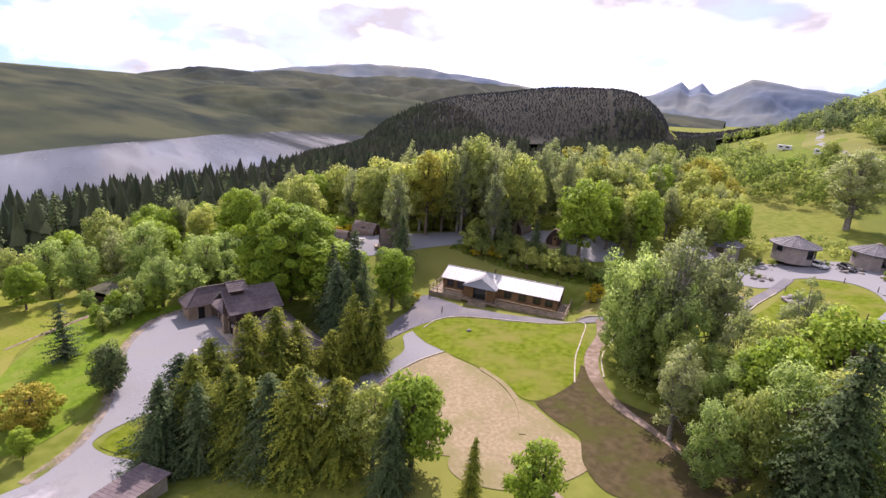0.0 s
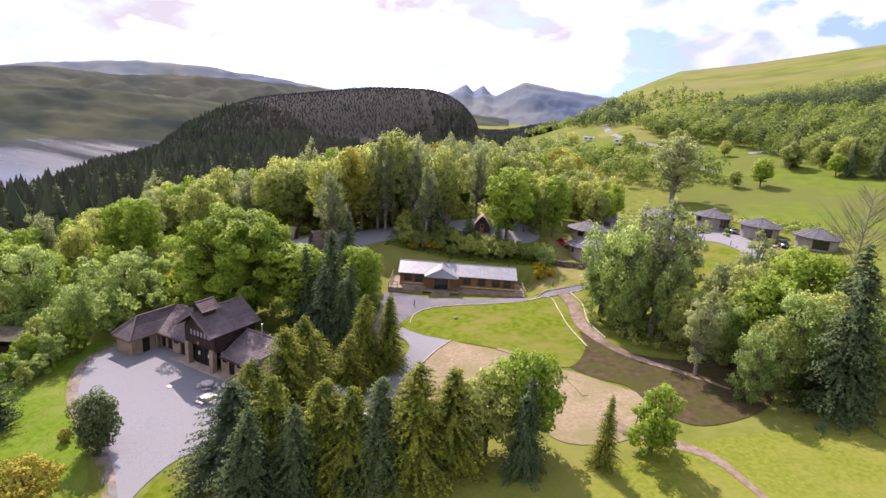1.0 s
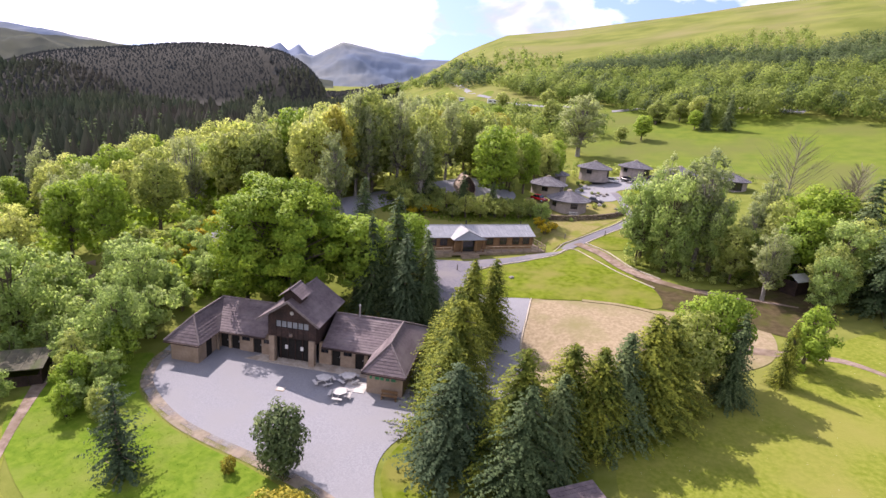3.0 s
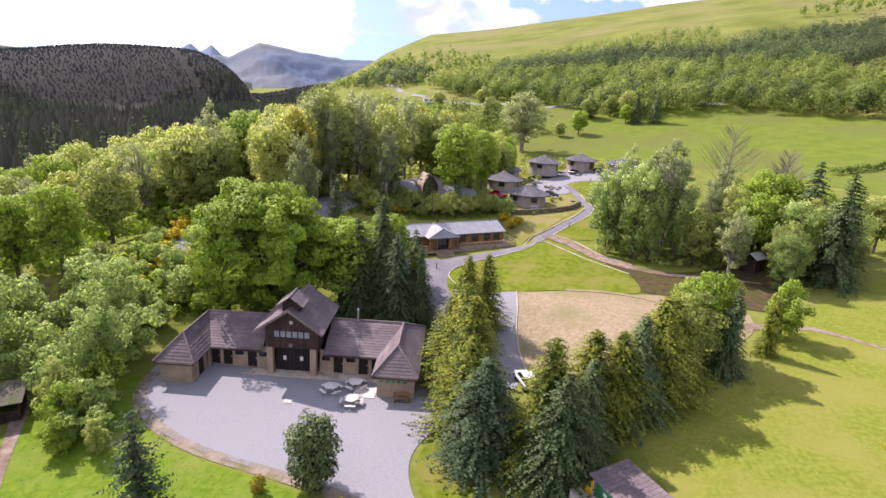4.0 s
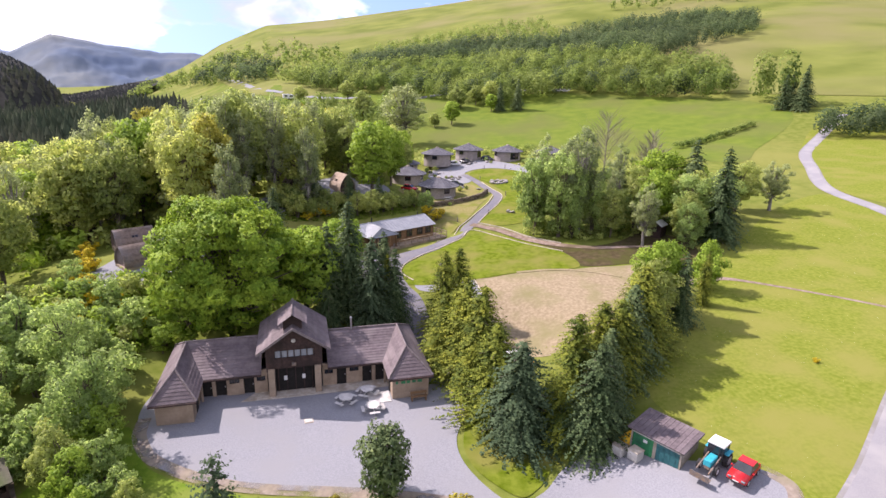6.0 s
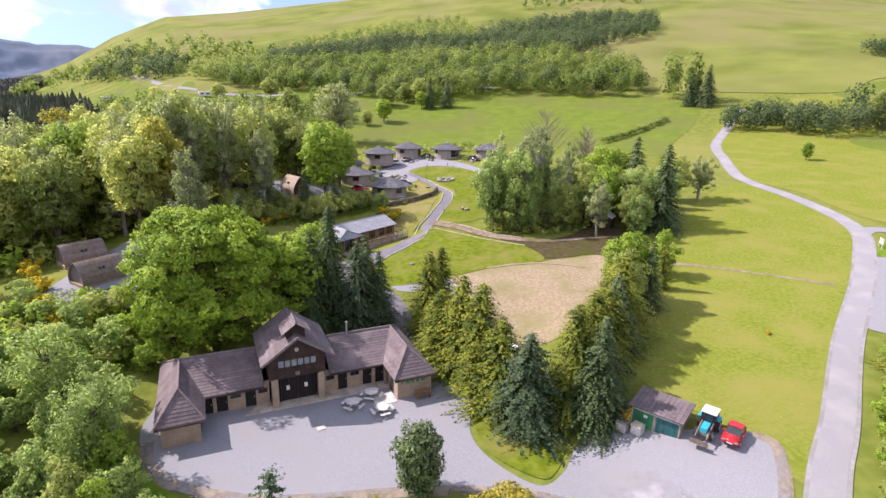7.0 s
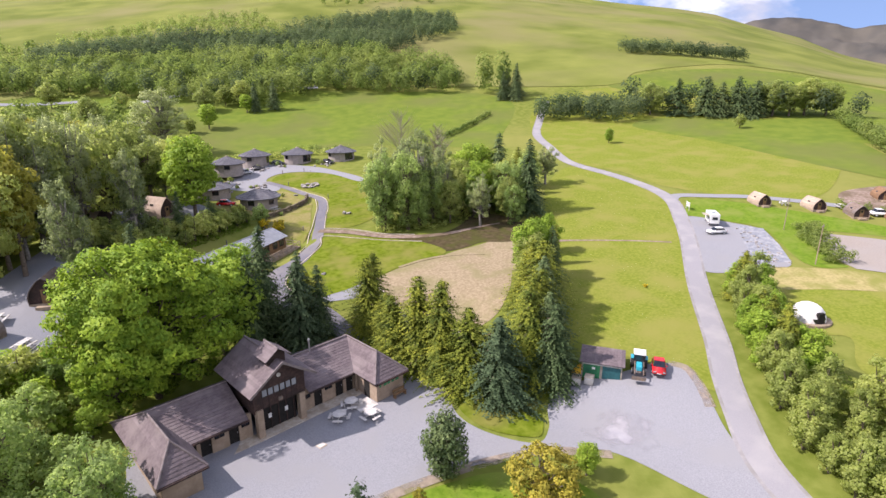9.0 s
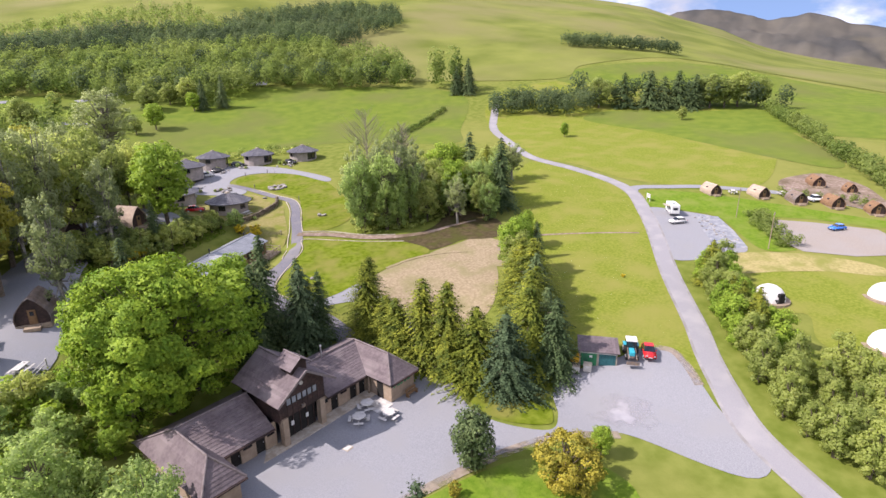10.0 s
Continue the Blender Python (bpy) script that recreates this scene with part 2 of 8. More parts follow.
M["lodge_wood"] = mat("lodge_wood", (0.165, 0.095, 0.044), (0.225, 0.135, 0.066), 3.0, 0.7, (0.125, 0.070, 0.034), 0.7, 0.3, 20.0, tint=0.1)
M["deck_wood"] = mat("deck_wood", (0.250, 0.190, 0.130), (0.320, 0.250, 0.180), 4.0, 0.8, (0.190, 0.150, 0.105), 0.8, 0.3, 20.0, tint=0.1)
M["lodge_roof"] = mat("lodge_roof", (0.210, 0.220, 0.240), (0.265, 0.275, 0.295), 1.5, 0.42, (0.190, 0.200, 0.215), 0.5, 0.15, 12.0, spec=0.6)
M["glass"] = mat("glass", (0.012, 0.014, 0.018), (0.02, 0.023, 0.028), 1.0, 0.06, None, spec=0.6)
M["pale_glass"] = mat("pale_glass", (0.154, 0.176, 0.198), (0.220, 0.238, 0.255), 1.0, 0.12, None, spec=0.6)
M["white_paint"] = mat("white_paint", (0.600, 0.600, 0.580), (0.680, 0.680, 0.660), 3.0, 0.5, (0.520, 0.520, 0.500), 0.9, 0.1, 20.0)
M["cream_stone"] = mat("cream_stone", (0.310, 0.270, 0.215), (0.400, 0.360, 0.300), 3.0, 0.9, (0.240, 0.200, 0.150), 0.9, 0.4, 20.0, tint=0.2)
M["timber_edge"] = mat("timber_edge", (0.360, 0.315, 0.245), (0.460, 0.410, 0.330), 3.0, 0.85, (0.280, 0.235, 0.170), 0.9, 0.3, 25.0)
M["bleached"] = mat("bleached", (0.450, 0.435, 0.410), (0.560, 0.540, 0.510), 3.0, 0.8, (0.360, 0.345, 0.315), 0.9, 0.3, 25.0)
M["slate"] = mat("slate", (0.075, 0.073, 0.084), (0.115, 0.112, 0.128), 3.0, 0.6, (0.140, 0.138, 0.148), 0.6, 0.3, 20.0)
M["lath_wall"] = mat("lath_wall", (0.270, 0.234, 0.217), (0.342, 0.305, 0.285), 3.0, 0.9, (0.222, 0.195, 0.177), 0.7, 0.4, 20.0)
M["rubble"] = mat("rubble", (0.110, 0.085, 0.058), (0.200, 0.165, 0.120), 2.0, 0.95, None, 0.3, 0.6, 10.0, tint=0.3)
M["shingle"] = mat("shingle", (0.128, 0.093, 0.074), (0.194, 0.148, 0.120), 3.0, 0.85, (0.168, 0.148, 0.146), 0.6, 0.3, 25.0, tint=0.15)
M["pod_pale"] = mat("pod_pale", (0.315, 0.238, 0.177), (0.391, 0.310, 0.239), 3.0, 0.85, (0.272, 0.210, 0.166), 0.6, 0.3, 25.0, tint=0.1)
M["pod_red"] = mat("pod_red", (0.168, 0.092, 0.048), (0.224, 0.135, 0.073), 3.0, 0.8, (0.132, 0.080, 0.051), 0.6, 0.3, 25.0, tint=0.1)
M["canvas"] = mat("canvas", (0.580, 0.570, 0.550), (0.660, 0.650, 0.620), 2.0, 0.8, (0.500, 0.490, 0.470), 0.8, 0.2, 8.0)
M["green_paint"] = mat("green_paint", (0.02, 0.17, 0.07), (0.03, 0.23, 0.09), 3.0, 0.5, (0.02, 0.09, 0.05), 0.8)
M["teal_paint"] = mat("teal_paint", (0.02, 0.09, 0.10), (0.03, 0.13, 0.14), 3.0, 0.5)
M["tractor_blue"] = mat("tractor_blue", (0.02, 0.28, 0.36), (0.03, 0.36, 0.45), 3.0, 0.4)
M["red_paint"] = mat("red_paint", (0.450, 0.016, 0.020), (0.520, 0.024, 0.024), 3.0, 0.25, spec=0.5)
M["blue_paint"] = mat("blue_paint", (0.03, 0.16, 0.6), (0.04, 0.2, 0.7), 3.0, 0.25, spec=0.5)
M["black_paint"] = mat("black_paint", (0.015, 0.016, 0.018), (0.03, 0.031, 0.034), 3.0, 0.25, spec=0.5)
M["silver_paint"] = mat("silver_paint", (0.5, 0.51, 0.53), (0.58, 0.59, 0.6), 3.0, 0.3, spec=0.5)
M["yellow_paint"] = mat("yellow_paint", (0.62, 0.34, 0.02), (0.7, 0.42, 0.03), 3.0, 0.4)
M["rubber"] = mat("rubber", (0.02, 0.02, 0.02), (0.035, 0.035, 0.035), 8.0, 0.9)
M["steel"] = mat("steel", (0.4, 0.4, 0.41), (0.55, 0.55, 0.56), 8.0, 0.35, metal=0.9)
M["iron"] = mat("iron", (0.1, 0.085, 0.08), (0.18, 0.15, 0.13), 6.0, 0.6, (0.22, 0.15, 0.1), 2.0)
# near-black that stands in for shade in recesses and openings
M["shadow_gap"] = mat("shadow_gap", (0.012, 0.011, 0.01), (0.02, 0.018, 0.016), 3.0, 0.9)
M["moss"] = mat("moss", (0.060, 0.058, 0.040), (0.095, 0.088, 0.060), 2.0, 0.95, (0.060, 0.075, 0.028), 0.8, 0.5, 12.0)
M["boulder"] = mat("boulder", (0.210, 0.195, 0.180), (0.320, 0.300, 0.280), 2.5, 0.95, (0.155, 0.140, 0.125), 0.7, 0.7, 9.0, tint=0.25)
M["gorse"] = mat("gorse", (0.483, 0.352, 0.014), (0.598, 0.462, 0.024), 1.2, 0.8, (0.138, 0.165, 0.025), 0.8, tint=0.06, leaf=0.15, island=0.2)
M["twig"] = mat("twig", (0.180, 0.160, 0.112), (0.255, 0.232, 0.168), 3.0, 0.9)
# distance haze and bluish mountain shade are put into these colours
M["far_blue_haze"] = mat("far_blue_haze", (0.111, 0.140, 0.176), (0.176, 0.189, 0.184), 0.0035, 0.95, (0.072, 0.105, 0.168), 0.0022, obj=False)
M["far_moor"] = mat("far_moor", (0.026, 0.036, 0.031), (0.070, 0.076, 0.050), 0.0062, 0.95, (0.015, 0.024, 0.027), 0.0036, 0.8, 0.012, obj=False)
M["far_bracken"] = mat("far_bracken", (0.085, 0.080, 0.044), (0.140, 0.124, 0.064), 0.006, 0.95, (0.034, 0.046, 0.030), 0.0085, obj=False)
M["far_green"] = mat("far_green", (0.033, 0.044, 0.029), (0.063, 0.070, 0.041), 0.010, 0.95, (0.014, 0.024, 0.022), 0.0085, 0.8, 0.04, obj=False)
M["slate_hill"] = mat("slate_hill", (0.056, 0.056, 0.054), (0.104, 0.095, 0.079), 0.008, 0.95, (0.159, 0.136, 0.084), 0.0025, obj=False)
# the pale blue of the peaks is haze laid into their colour
M["far_pale_haze"] = mat("far_pale_haze", (0.190, 0.235, 0.320), (0.330, 0.370, 0.440), 0.004, 0.95, None, obj=False)


# ---------------------------------------------------------------- mesh helpers
def thin(m, centre, reach, most=0.34):
    """Lets a loose spread thin out unevenly from its centre, so that the ground shows through."""
    n, l = m.node_tree.nodes, m.node_tree.links
    out, top = n["Material Output"], n["Principled BSDF"]
    geo, dist = n.new("ShaderNodeNewGeometry"), n.new("ShaderNodeVectorMath")
    dist.operation, dist.inputs[1].default_value = "DISTANCE", centre
    l.new(geo.outputs["Position"], dist.inputs[0])
    fall = n.new("ShaderNodeMapRange")
    fall.inputs["From Min"].default_value, fall.inputs["From Max"].default_value = 0.0, reach
    fall.inputs["To Min"].default_value, fall.inputs["To Max"].default_value = most, -0.42
    l.new(dist.outputs["Value"], fall.inputs["Value"])
    spots = n.new("ShaderNodeTexNoise")
    spots.inputs["Scale"].default_value, spots.inputs["Detail"].default_value = 0.55, 8.0
    l.new(geo.outputs["Position"], spots.inputs["Vector"])
    total = n.new("ShaderNodeMath")
    l.new(spots.outputs["Fac"], total.inputs[0]); l.new(fall.outputs["Result"], total.inputs[1])
    cover = n.new("ShaderNodeMapRange")
    cover.inputs["From Min"].default_value, cover.inputs["From Max"].default_value = 0.42, 0.72
    cover.inputs["To Max"].default_value = 0.85
    l.new(total.outputs[0], cover.inputs["Value"])
    clear, mix = n.new("ShaderNodeBsdfTransparent"), n.new("ShaderNodeMixShader")
    l.new(cover.outputs["Result"], mix.inputs[0])
    l.new(clear.outputs[0], mix.inputs[1]); l.new(top.outputs[0], mix.inputs[2])
    l.new(mix.outputs[0], out.inputs["Surface"])
    return m


def smooth(a, b, x):
    t = np.clip((x - a) / (b - a), 0.0, 1.0)
    return t * t * (3 - 2 * t)


def mesh_of(name, verts, faces, material, shade=False):
    me = bpy.data.meshes.new(name)
    me.from_pydata([tuple(v) for v in verts], [], faces)
    me.materials.append(material)
    if shade:
        me.polygons.foreach_set("use_smooth", [True] * len(me.polygons))
    me.update()
    return me


def leafy(me, normals):
    """Turns the shading of leaf clumps along the crown they belong to."""
    me.polygons.foreach_set("use_smooth", [True] * len(me.polygons))
    me.normals_split_custom_set_from_vertices([tuple(v) for v in normals])
    return me


def put(name, me, parent=None, label="", m=None):
    ob = new(name, me)
    if parent is not None:
        ob.parent = parent
    if m is not None:
        ob.matrix_basis = m
    if label:
        ob["label"] = label
    return ob


def part(name, bm, material, parent, label="", shade=False, m=None):
    me = bpy.data.meshes.new(name)
    bm.normal_update()
    bm.to_mesh(me)
    bm.free()
    me.materials.append(material)
    if shade:
        me.polygons.foreach_set("use_smooth", [True] * len(me.polygons))
    return put(name, me, parent, label, m)


def empty(name, m, label, category, group="", kind=""):
    ob = new(name)
    ob.matrix_basis = m
    return tagged(ob, label, category, group, kind)


def box(bm, x0, x1, y0, y1, z0, z1, bevel=0.0, m=None):
    r = bmesh.ops.create_cube(bm, size=1)
    mm = Matrix.Translation(((x0 + x1) / 2, (y0 + y1) / 2, (z0 + z1) / 2)) @ Matrix.Diagonal((x1 - x0, y1 - y0, z1 - z0, 1))
    bmesh.ops.transform(bm, matrix=(m @ mm) if m else mm, verts=r["verts"])
    if bevel:
        es = list({e for v in r["verts"] for e in v.link_edges})
        bmesh.ops.bevel(bm, geom=es, offset=bevel, segments=2, affect="EDGES", profile=0.5)
    return bm


def boxed(*a, **k):
    return box(bmesh.new(), *a, **k)


def cyl(bm, r1, r2, z0, z1, x=0, y=0, n=12, m=None):
    r = bmesh.ops.create_cone(bm, cap_ends=True, segments=n, radius1=r1, radius2=r2, depth=z1 - z0)
    mm = Matrix.Translation((x, y, (z0 + z1) / 2))
    bmesh.ops.transform(bm, matrix=(m @ mm) if m else mm, verts=r["verts"])
    return bm


def prism(pts, y0, y1, bm=None):
    """A profile in x and z, drawn out along y."""
    bm = bm or bmesh.new()
    a = [bm.verts.new((x, y0, z)) for x, z in pts]
    b = [bm.verts.new((x, y1, z)) for x, z in pts]
    n = len(pts)
    bm.faces.new(a)
    bm.faces.new(b[::-1])
    for i in range(n):
        bm.faces.new((a[i], b[i], b[(i + 1) % n], a[(i + 1) % n]))
    bmesh.ops.recalc_face_normals(bm, faces=bm.faces)
    return bm


# ---------------------------------------------------------------- ground
LOCH_Z = -45.0
CREST_YAW = np.array([-120, -84, -78, -73.5, -68.5, -63, -60, -50, -38, -22, -12, -4, 3, 9.5, 12, 14.5, 18, 26, 60.0])
CREST_DEG = np.array([0.0, 2.0, 3.2, 4.4, 6.2, 8.2, 8.8, 10.6, 12.2, 12.2, 11.0, 9.6, 8.4, 7.4, 6.2, 4.9, 3.0, 0.6, 0.0])


def land(x, y):
    """The height of the ground."""
    x, y = np.asarray(x, float), np.asarray(y, float)
    p = 0.09 * (np.clip(x, -260, 220) + 70) + 0.06 * np.clip(y, -200, 260)
    dx = np.maximum(np.maximum(-92 - x, x + 50), 0)
    dy = np.maximum(np.maximum(-18 - y, y - 13), 0)
    w = 1 - smooth(0, 14, np.hypot(dx, dy))
    p = p * (1 - w)
    s = np.clip((x + 100) * 0.514 + (y - 25) * 0.857, 0, 58)
    d = np.hypot(x + 100 - 0.514 * s, y - 25 - 0.857 * s)
    wide = np.where((x + 100) * 0.857 - (y - 25) * 0.514 > 0, 15.0, 27.0)
    p = p + 6.0 * np.exp(-((d / wide) ** 2))
    # the level pad cut for the lodge
    lx, ly = (x + 60.6) * 0.823 + (y - 49.1) * 0.568, -(x + 60.6) * 0.568 + (y - 49.1) * 0.823
    cut = 1 - smooth(0, 3.0, np.hypot(np.maximum(np.abs(lx) - 11.6, 0), np.maximum(np.maximum(-5.2 - ly, ly - 3.2), 0)))
    p = p + cut * (np.minimum(p, 3.7 + 0.025 * lx) - p)
    # the hill that rises behind the pasture
    rx, ry = x + 60, y + 30
    r = np.hypot(rx, ry)
    yaw = np.degrees(np.arctan2(-rx, ry))
    top = 30 + 760 * np.tan(np.radians(np.interp(yaw, CREST_YAW, CREST_DEG))) - 15
    rise = smooth(150, 900, r) * 0.5 + np.clip((r - 170) / 640, 0, 1) ** 1.25 * 0.5
    gate = np.interp(yaw, [-125, -90, -70, 14, 30, 45], [0, 0.3, 1, 1, 0.4, 0])
    p = p + gate * np.maximum(top - p, 0) * rise
    # the wooded dome
    ax, ay = (x + 470) * 0.72 + (y - 470) * 0.69, -(x + 470) * 0.69 + (y - 470) * 0.72
    au = ax - 52
    dd = np.where(au > 0, (np.abs(au) / 66) ** 2.4, (np.abs(au) / 285) ** 1.9) + (np.abs(ay) / 190) ** 2.4
    p = np.maximum(p, p + 51 * np.clip(1 - dd, 0, 1) ** np.where(au > 0, 0.6, 0.95))
    # the fall to the loch and the far shore
    q = (x + 566) * -0.68 + (y + 57) * -0.73
    q = q + 18 * np.sin(x * 0.011) + 9 * np.sin(y * 0.023 + 1)
    away = 1 - np.clip(1 - dd, 0, 1) ** 0.5
    p = p + (-52 - p) * smooth(-335, -135, q) * away
    p = np.where(q > -10, -52 + np.clip(q + 10, 0, 500) * 0.16, p)
    und = np.sin(x * 0.021 + 2 * np.sin(y * 0.013)) * np.sin(y * 0.027 + 1.3) * 1.4
    p = p + und * smooth(110, 260, r)
    return p


def lz(x, y):
    return float(land(x, y))


def sheet(name, xs, ys, material, zoff=0.0, fn=None):
    X, Y = np.meshgrid(xs, ys)
    Z = (fn or land)(X, Y) + zoff
    V = np.stack([X.ravel(), Y.ravel(), Z.ravel()], 1)
    nx = len(xs)
    F = [(j * nx + i, j * nx + i + 1, (j + 1) * nx + i + 1, (j + 1) * nx + i) for j in range(len(ys) - 1) for i in range(nx - 1)]
    return mesh_of(name, V, F, material, True)


def spread(near0, near1, far0, far1, step, grow=1.09):
    a = list(np.arange(near0, near1 + 0.01, step))
    s, v = step, near1
    while v < far1:
        s *= grow
        v += s
        a.append(v)
    s, v, b = step, near0, []
    while v > far0:
        s *= grow
        v -= s
        b.append(v)
    return np.array(b[::-1] + a)


ground = put("ground", sheet("ground", spread(-120, 60, -4400, 4400, 2.0, 1.07), spread(-40, 130, -4400, 4400, 2.0, 1.07), M["field"]))
tagged(ground, "green grass ground sloping up from the loch to a hill", "ground", kind="structure")
water = put("water", mesh_of("water", [(-3500, -2500, LOCH_Z), (-150, -2500, LOCH_Z), (-150, 2600, LOCH_Z), (-3500, 2600, LOCH_Z)], [(0, 1, 2, 3)], M["water"]))
tagged(water, "still silver-grey water of a long loch", "loch", kind="structure")


def curve_pts(pts, closed=True, n=6):
    """A smooth line through the corners."""
    P = np.array(pts, float)
    k = len(P)
    out = []
    for i in range(k if closed else k - 1):
        g = (lambda j: P[j % k]) if closed else (lambda j: P[min(max(j, 0), k - 1)])
        a, b, c, d = g(i - 1), g(i), g(i + 1), g(i + 2)
        for t in np.linspace(0, 1, n, endpoint=False):
            out.append(0.5 * (2 * b + (c - a) * t + (2 * a - 5 * b + 4 * c - d) * t * t + (3 * b - a - 3 * c + d) * t ** 3))
    if not closed:
        out.append(P[-1])
    return np.array(out)


def patch(name, pts, material, label, category, zoff=0.05, step=2.0, soft=True, kind="structure"):
    """A piece of ground of its own surface, laid over the slope."""
    P = curve_pts(pts) if soft else np.array(pts, float)
    bm = bmesh.new()
    f = bm.faces.new([bm.verts.new((x, y, 0)) for x, y in P])
    f.normal_update()
    if f.normal.z < 0:
        f.normal_flip()
    bmesh.ops.triangulate(bm, faces=bm.faces[:], ngon_method="EAR_CLIP")
    for axis in (0, 1):
        lo, hi = P[:, axis].min(), P[:, axis].max()
        for v in np.arange(math.ceil(lo / step) * step, hi, step):
            no = (1, 0, 0) if axis == 0 else (0, 1, 0)
            co = (v + 0.013, 0, 0) if axis == 0 else (0, v + 0.013, 0)
            bmesh.ops.bisect_plane(bm, geom=bm.verts[:] + bm.edges[:] + bm.faces[:], plane_co=co, plane_no=no, dist=0.0001)
    bmesh.ops.triangulate(bm, faces=bm.faces[:])
    for v in bm.verts:
        v.co.z = lz(v.co.x, v.co.y) + zoff
    ob = part(name, bm, material, None, shade=True)
    return tagged(ob, label, category, kind=kind)


def ribbon(name, pts, width, material, label, category, zoff=0.06, closed=False, kind="structure", widths=None):
    P = curve_pts(pts, closed, 8)
    D = np.gradient(P, axis=0)
    N = np.stack([-D[:, 1], D[:, 0]], 1) / (np.hypot(D[:, 0], D[:, 1])[:, None] + 1e-9)
    W = np.interp(np.linspace(0, 1, len(P)), np.linspace(0, 1, len(widths)), widths) if widths else np.full(len(P), width)
    V, F = [], []
    for k, o in enumerate((-0.5, -0.17, 0.17, 0.5)):
        Q = P + N * (W * o)[:, None]
        V += [(x, y, lz(x, y) + zoff) for x, y in Q]
    n = len(P)
    for k in range(3):
        for i in range(n - 1):
            F.append((k * n + i, k * n + i + 1, (k + 1) * n + i + 1, (k + 1) * n + i)[::-1])
    return tagged(put(name, mesh_of(name, V, F, material, True)), label, category, kind=kind)


def kerb(name, pts, label, material, w=0.14, hgt=0.16, closed=False, zoff=0.0):
    """A low edging that follows the ground."""
    P = curve_pts(pts, closed, 8)
    D = np.gradient(P, axis=0)
    N = np.stack([-D[:, 1], D[:, 0]], 1) / (np.hypot(D[:, 0], D[:, 1])[:, None] + 1e-9)
    V, F, n = [], [], len(P)
    for o, zz in ((-w / 2, -0.1), (-w / 2, hgt), (w / 2, hgt), (w / 2, -0.1)):
        Q = P + N * o
        V += [(x, y, lz(x, y) + zz + zoff) for x, y in Q]
    for k in range(4):
        kk = (k + 1) % 4
        F += [(k * n + i, k * n + i + 1, kk * n + i + 1, kk * n + i) for i in range(n - 1)]
    F += [(0, n, 2 * n, 3 * n), (n - 1, 4 * n - 1, 3 * n - 1, 2 * n - 1)]
    return tagged(put(name, mesh_of(name, V, F, material)), label, "edging", kind="structure")

# ---------------------------------------------------------------- ground surfaces
patch("meadow", [(-36, -9), (-38, -1), (-37, 4), (-33, 8), (-28, 12), (-23, 16), (-16, 25), (-6, 33), (10, 46), (26, 52), (24, 36), (15.5, 18.5), (-2, 6.5), (-19, -5), (-31, -13), (-35, -16)],
      M["meadow"], "mown yellow-green meadow beside the road", "meadow", 0.04, 3.0)
patch("meadow", [(31, 57), (54, 92), (88, 118), (130, 110), (150, 60), (120, 20), (70, 6), (36, 2), (26, 24), (30, 40)],
      M["meadow"], "pale mown slope above the road", "meadow", 0.05, 5.0)
patch("pasture", [(-16, 128), (10, 112), (28, 84), (46, 98), (80, 128), (74, 160), (40, 190), (-20, 235), (-70, 260), (-95, 230), (-60, 180), (-45, 150)],
      M["pasture"], "bright green grazed pasture", "pasture", 0.06, 5.0)
patch("pasture", [(-72, 262), (-95, 232), (-132, 232), (-205, 330), (-268, 440), (-236, 486), (-136, 350), (-98, 300)],
      M["pasture"], "bright green valley field", "pasture", 0.06, 6.0)
patch("pasture", [(126, 112), (160, 118), (210, 90), (215, 30), (180, -40), (120, -30), (100, 10), (124, 40), (146, 70)],
      M["pasture"], "bright green grazed pasture", "pasture", 0.06, 6.0)
patch("pasture", [(84, 73), (100, 70), (126, 34), (118, 22), (96, 8), (76, -6), (64, -8), (66, 8), (72, 26), (78, 44), (80, 60)],
      M["pasture"], "rough greener upper field", "pasture", 0.075, 5.0)
patch("lawn", [(-57.5, 30.5), (-57.8, 36), (-55, 40), (-47, 47), (-44.6, 51), (-40, 46.5), (-36, 41), (-33, 36), (-33, 30), (-40, 30.6), (-49, 29.5), (-53, 29.2)],
      M["lawn"], "bright mown lawn with a bare end", "lawn", 0.07, 2.0)
patch("lawn", [(-42, 55), (-40, 62), (-35, 68), (-32.5, 74), (-34, 84), (-36.5, 95), (-33, 100), (-28, 99), (-22, 92), (-21, 80), (-26, 64), (-32, 54), (-39, 52)],
      M["lawn"], "sloping lawn round the stone ring", "lawn", 0.07, 2.0)
patch("lawn", [(-49, 53), (-45.5, 55), (-40, 66), (-37.5, 71), (-42, 69.5), (-49, 66), (-52, 60)],
      M["dry_grass"], "dry cut grass below the rubble wall", "lawn", 0.07, 2.0)
patch("lawn", [(-53, 70), (-47, 69), (-41, 72), (-38, 76), (-38, 84), (-44, 86), (-52, 84), (-56, 76)],
      M["dry_grass"], "dry cut grass round the round houses", "lawn", 0.07, 2.0)
patch("sand", [(-48.2, 29.2), (-46, 29.6), (-40, 30.2), (-33, 28.3), (-28.5, 25), (-28.5, 20), (-33, 15), (-39, 11), (-43, 11), (-46.4, 13.4), (-47.8, 19.5), (-48, 24)],
      M["sand"], "bare sandy riding circle", "sand", 0.05, 2.0)
patch("forecourt", [(-56, 31), (-52, 30.4), (-48.4, 29.4), (-48.2, 24), (-48, 19.5), (-46.6, 13.6), (-49.6, 9.6), (-51.6, 12), (-51.2, 18), (-51.4, 25), (-56, 28)],
      M["gravel"], "grey gravel strip beside the riding circle", "gravel", 0.046, 2.0)
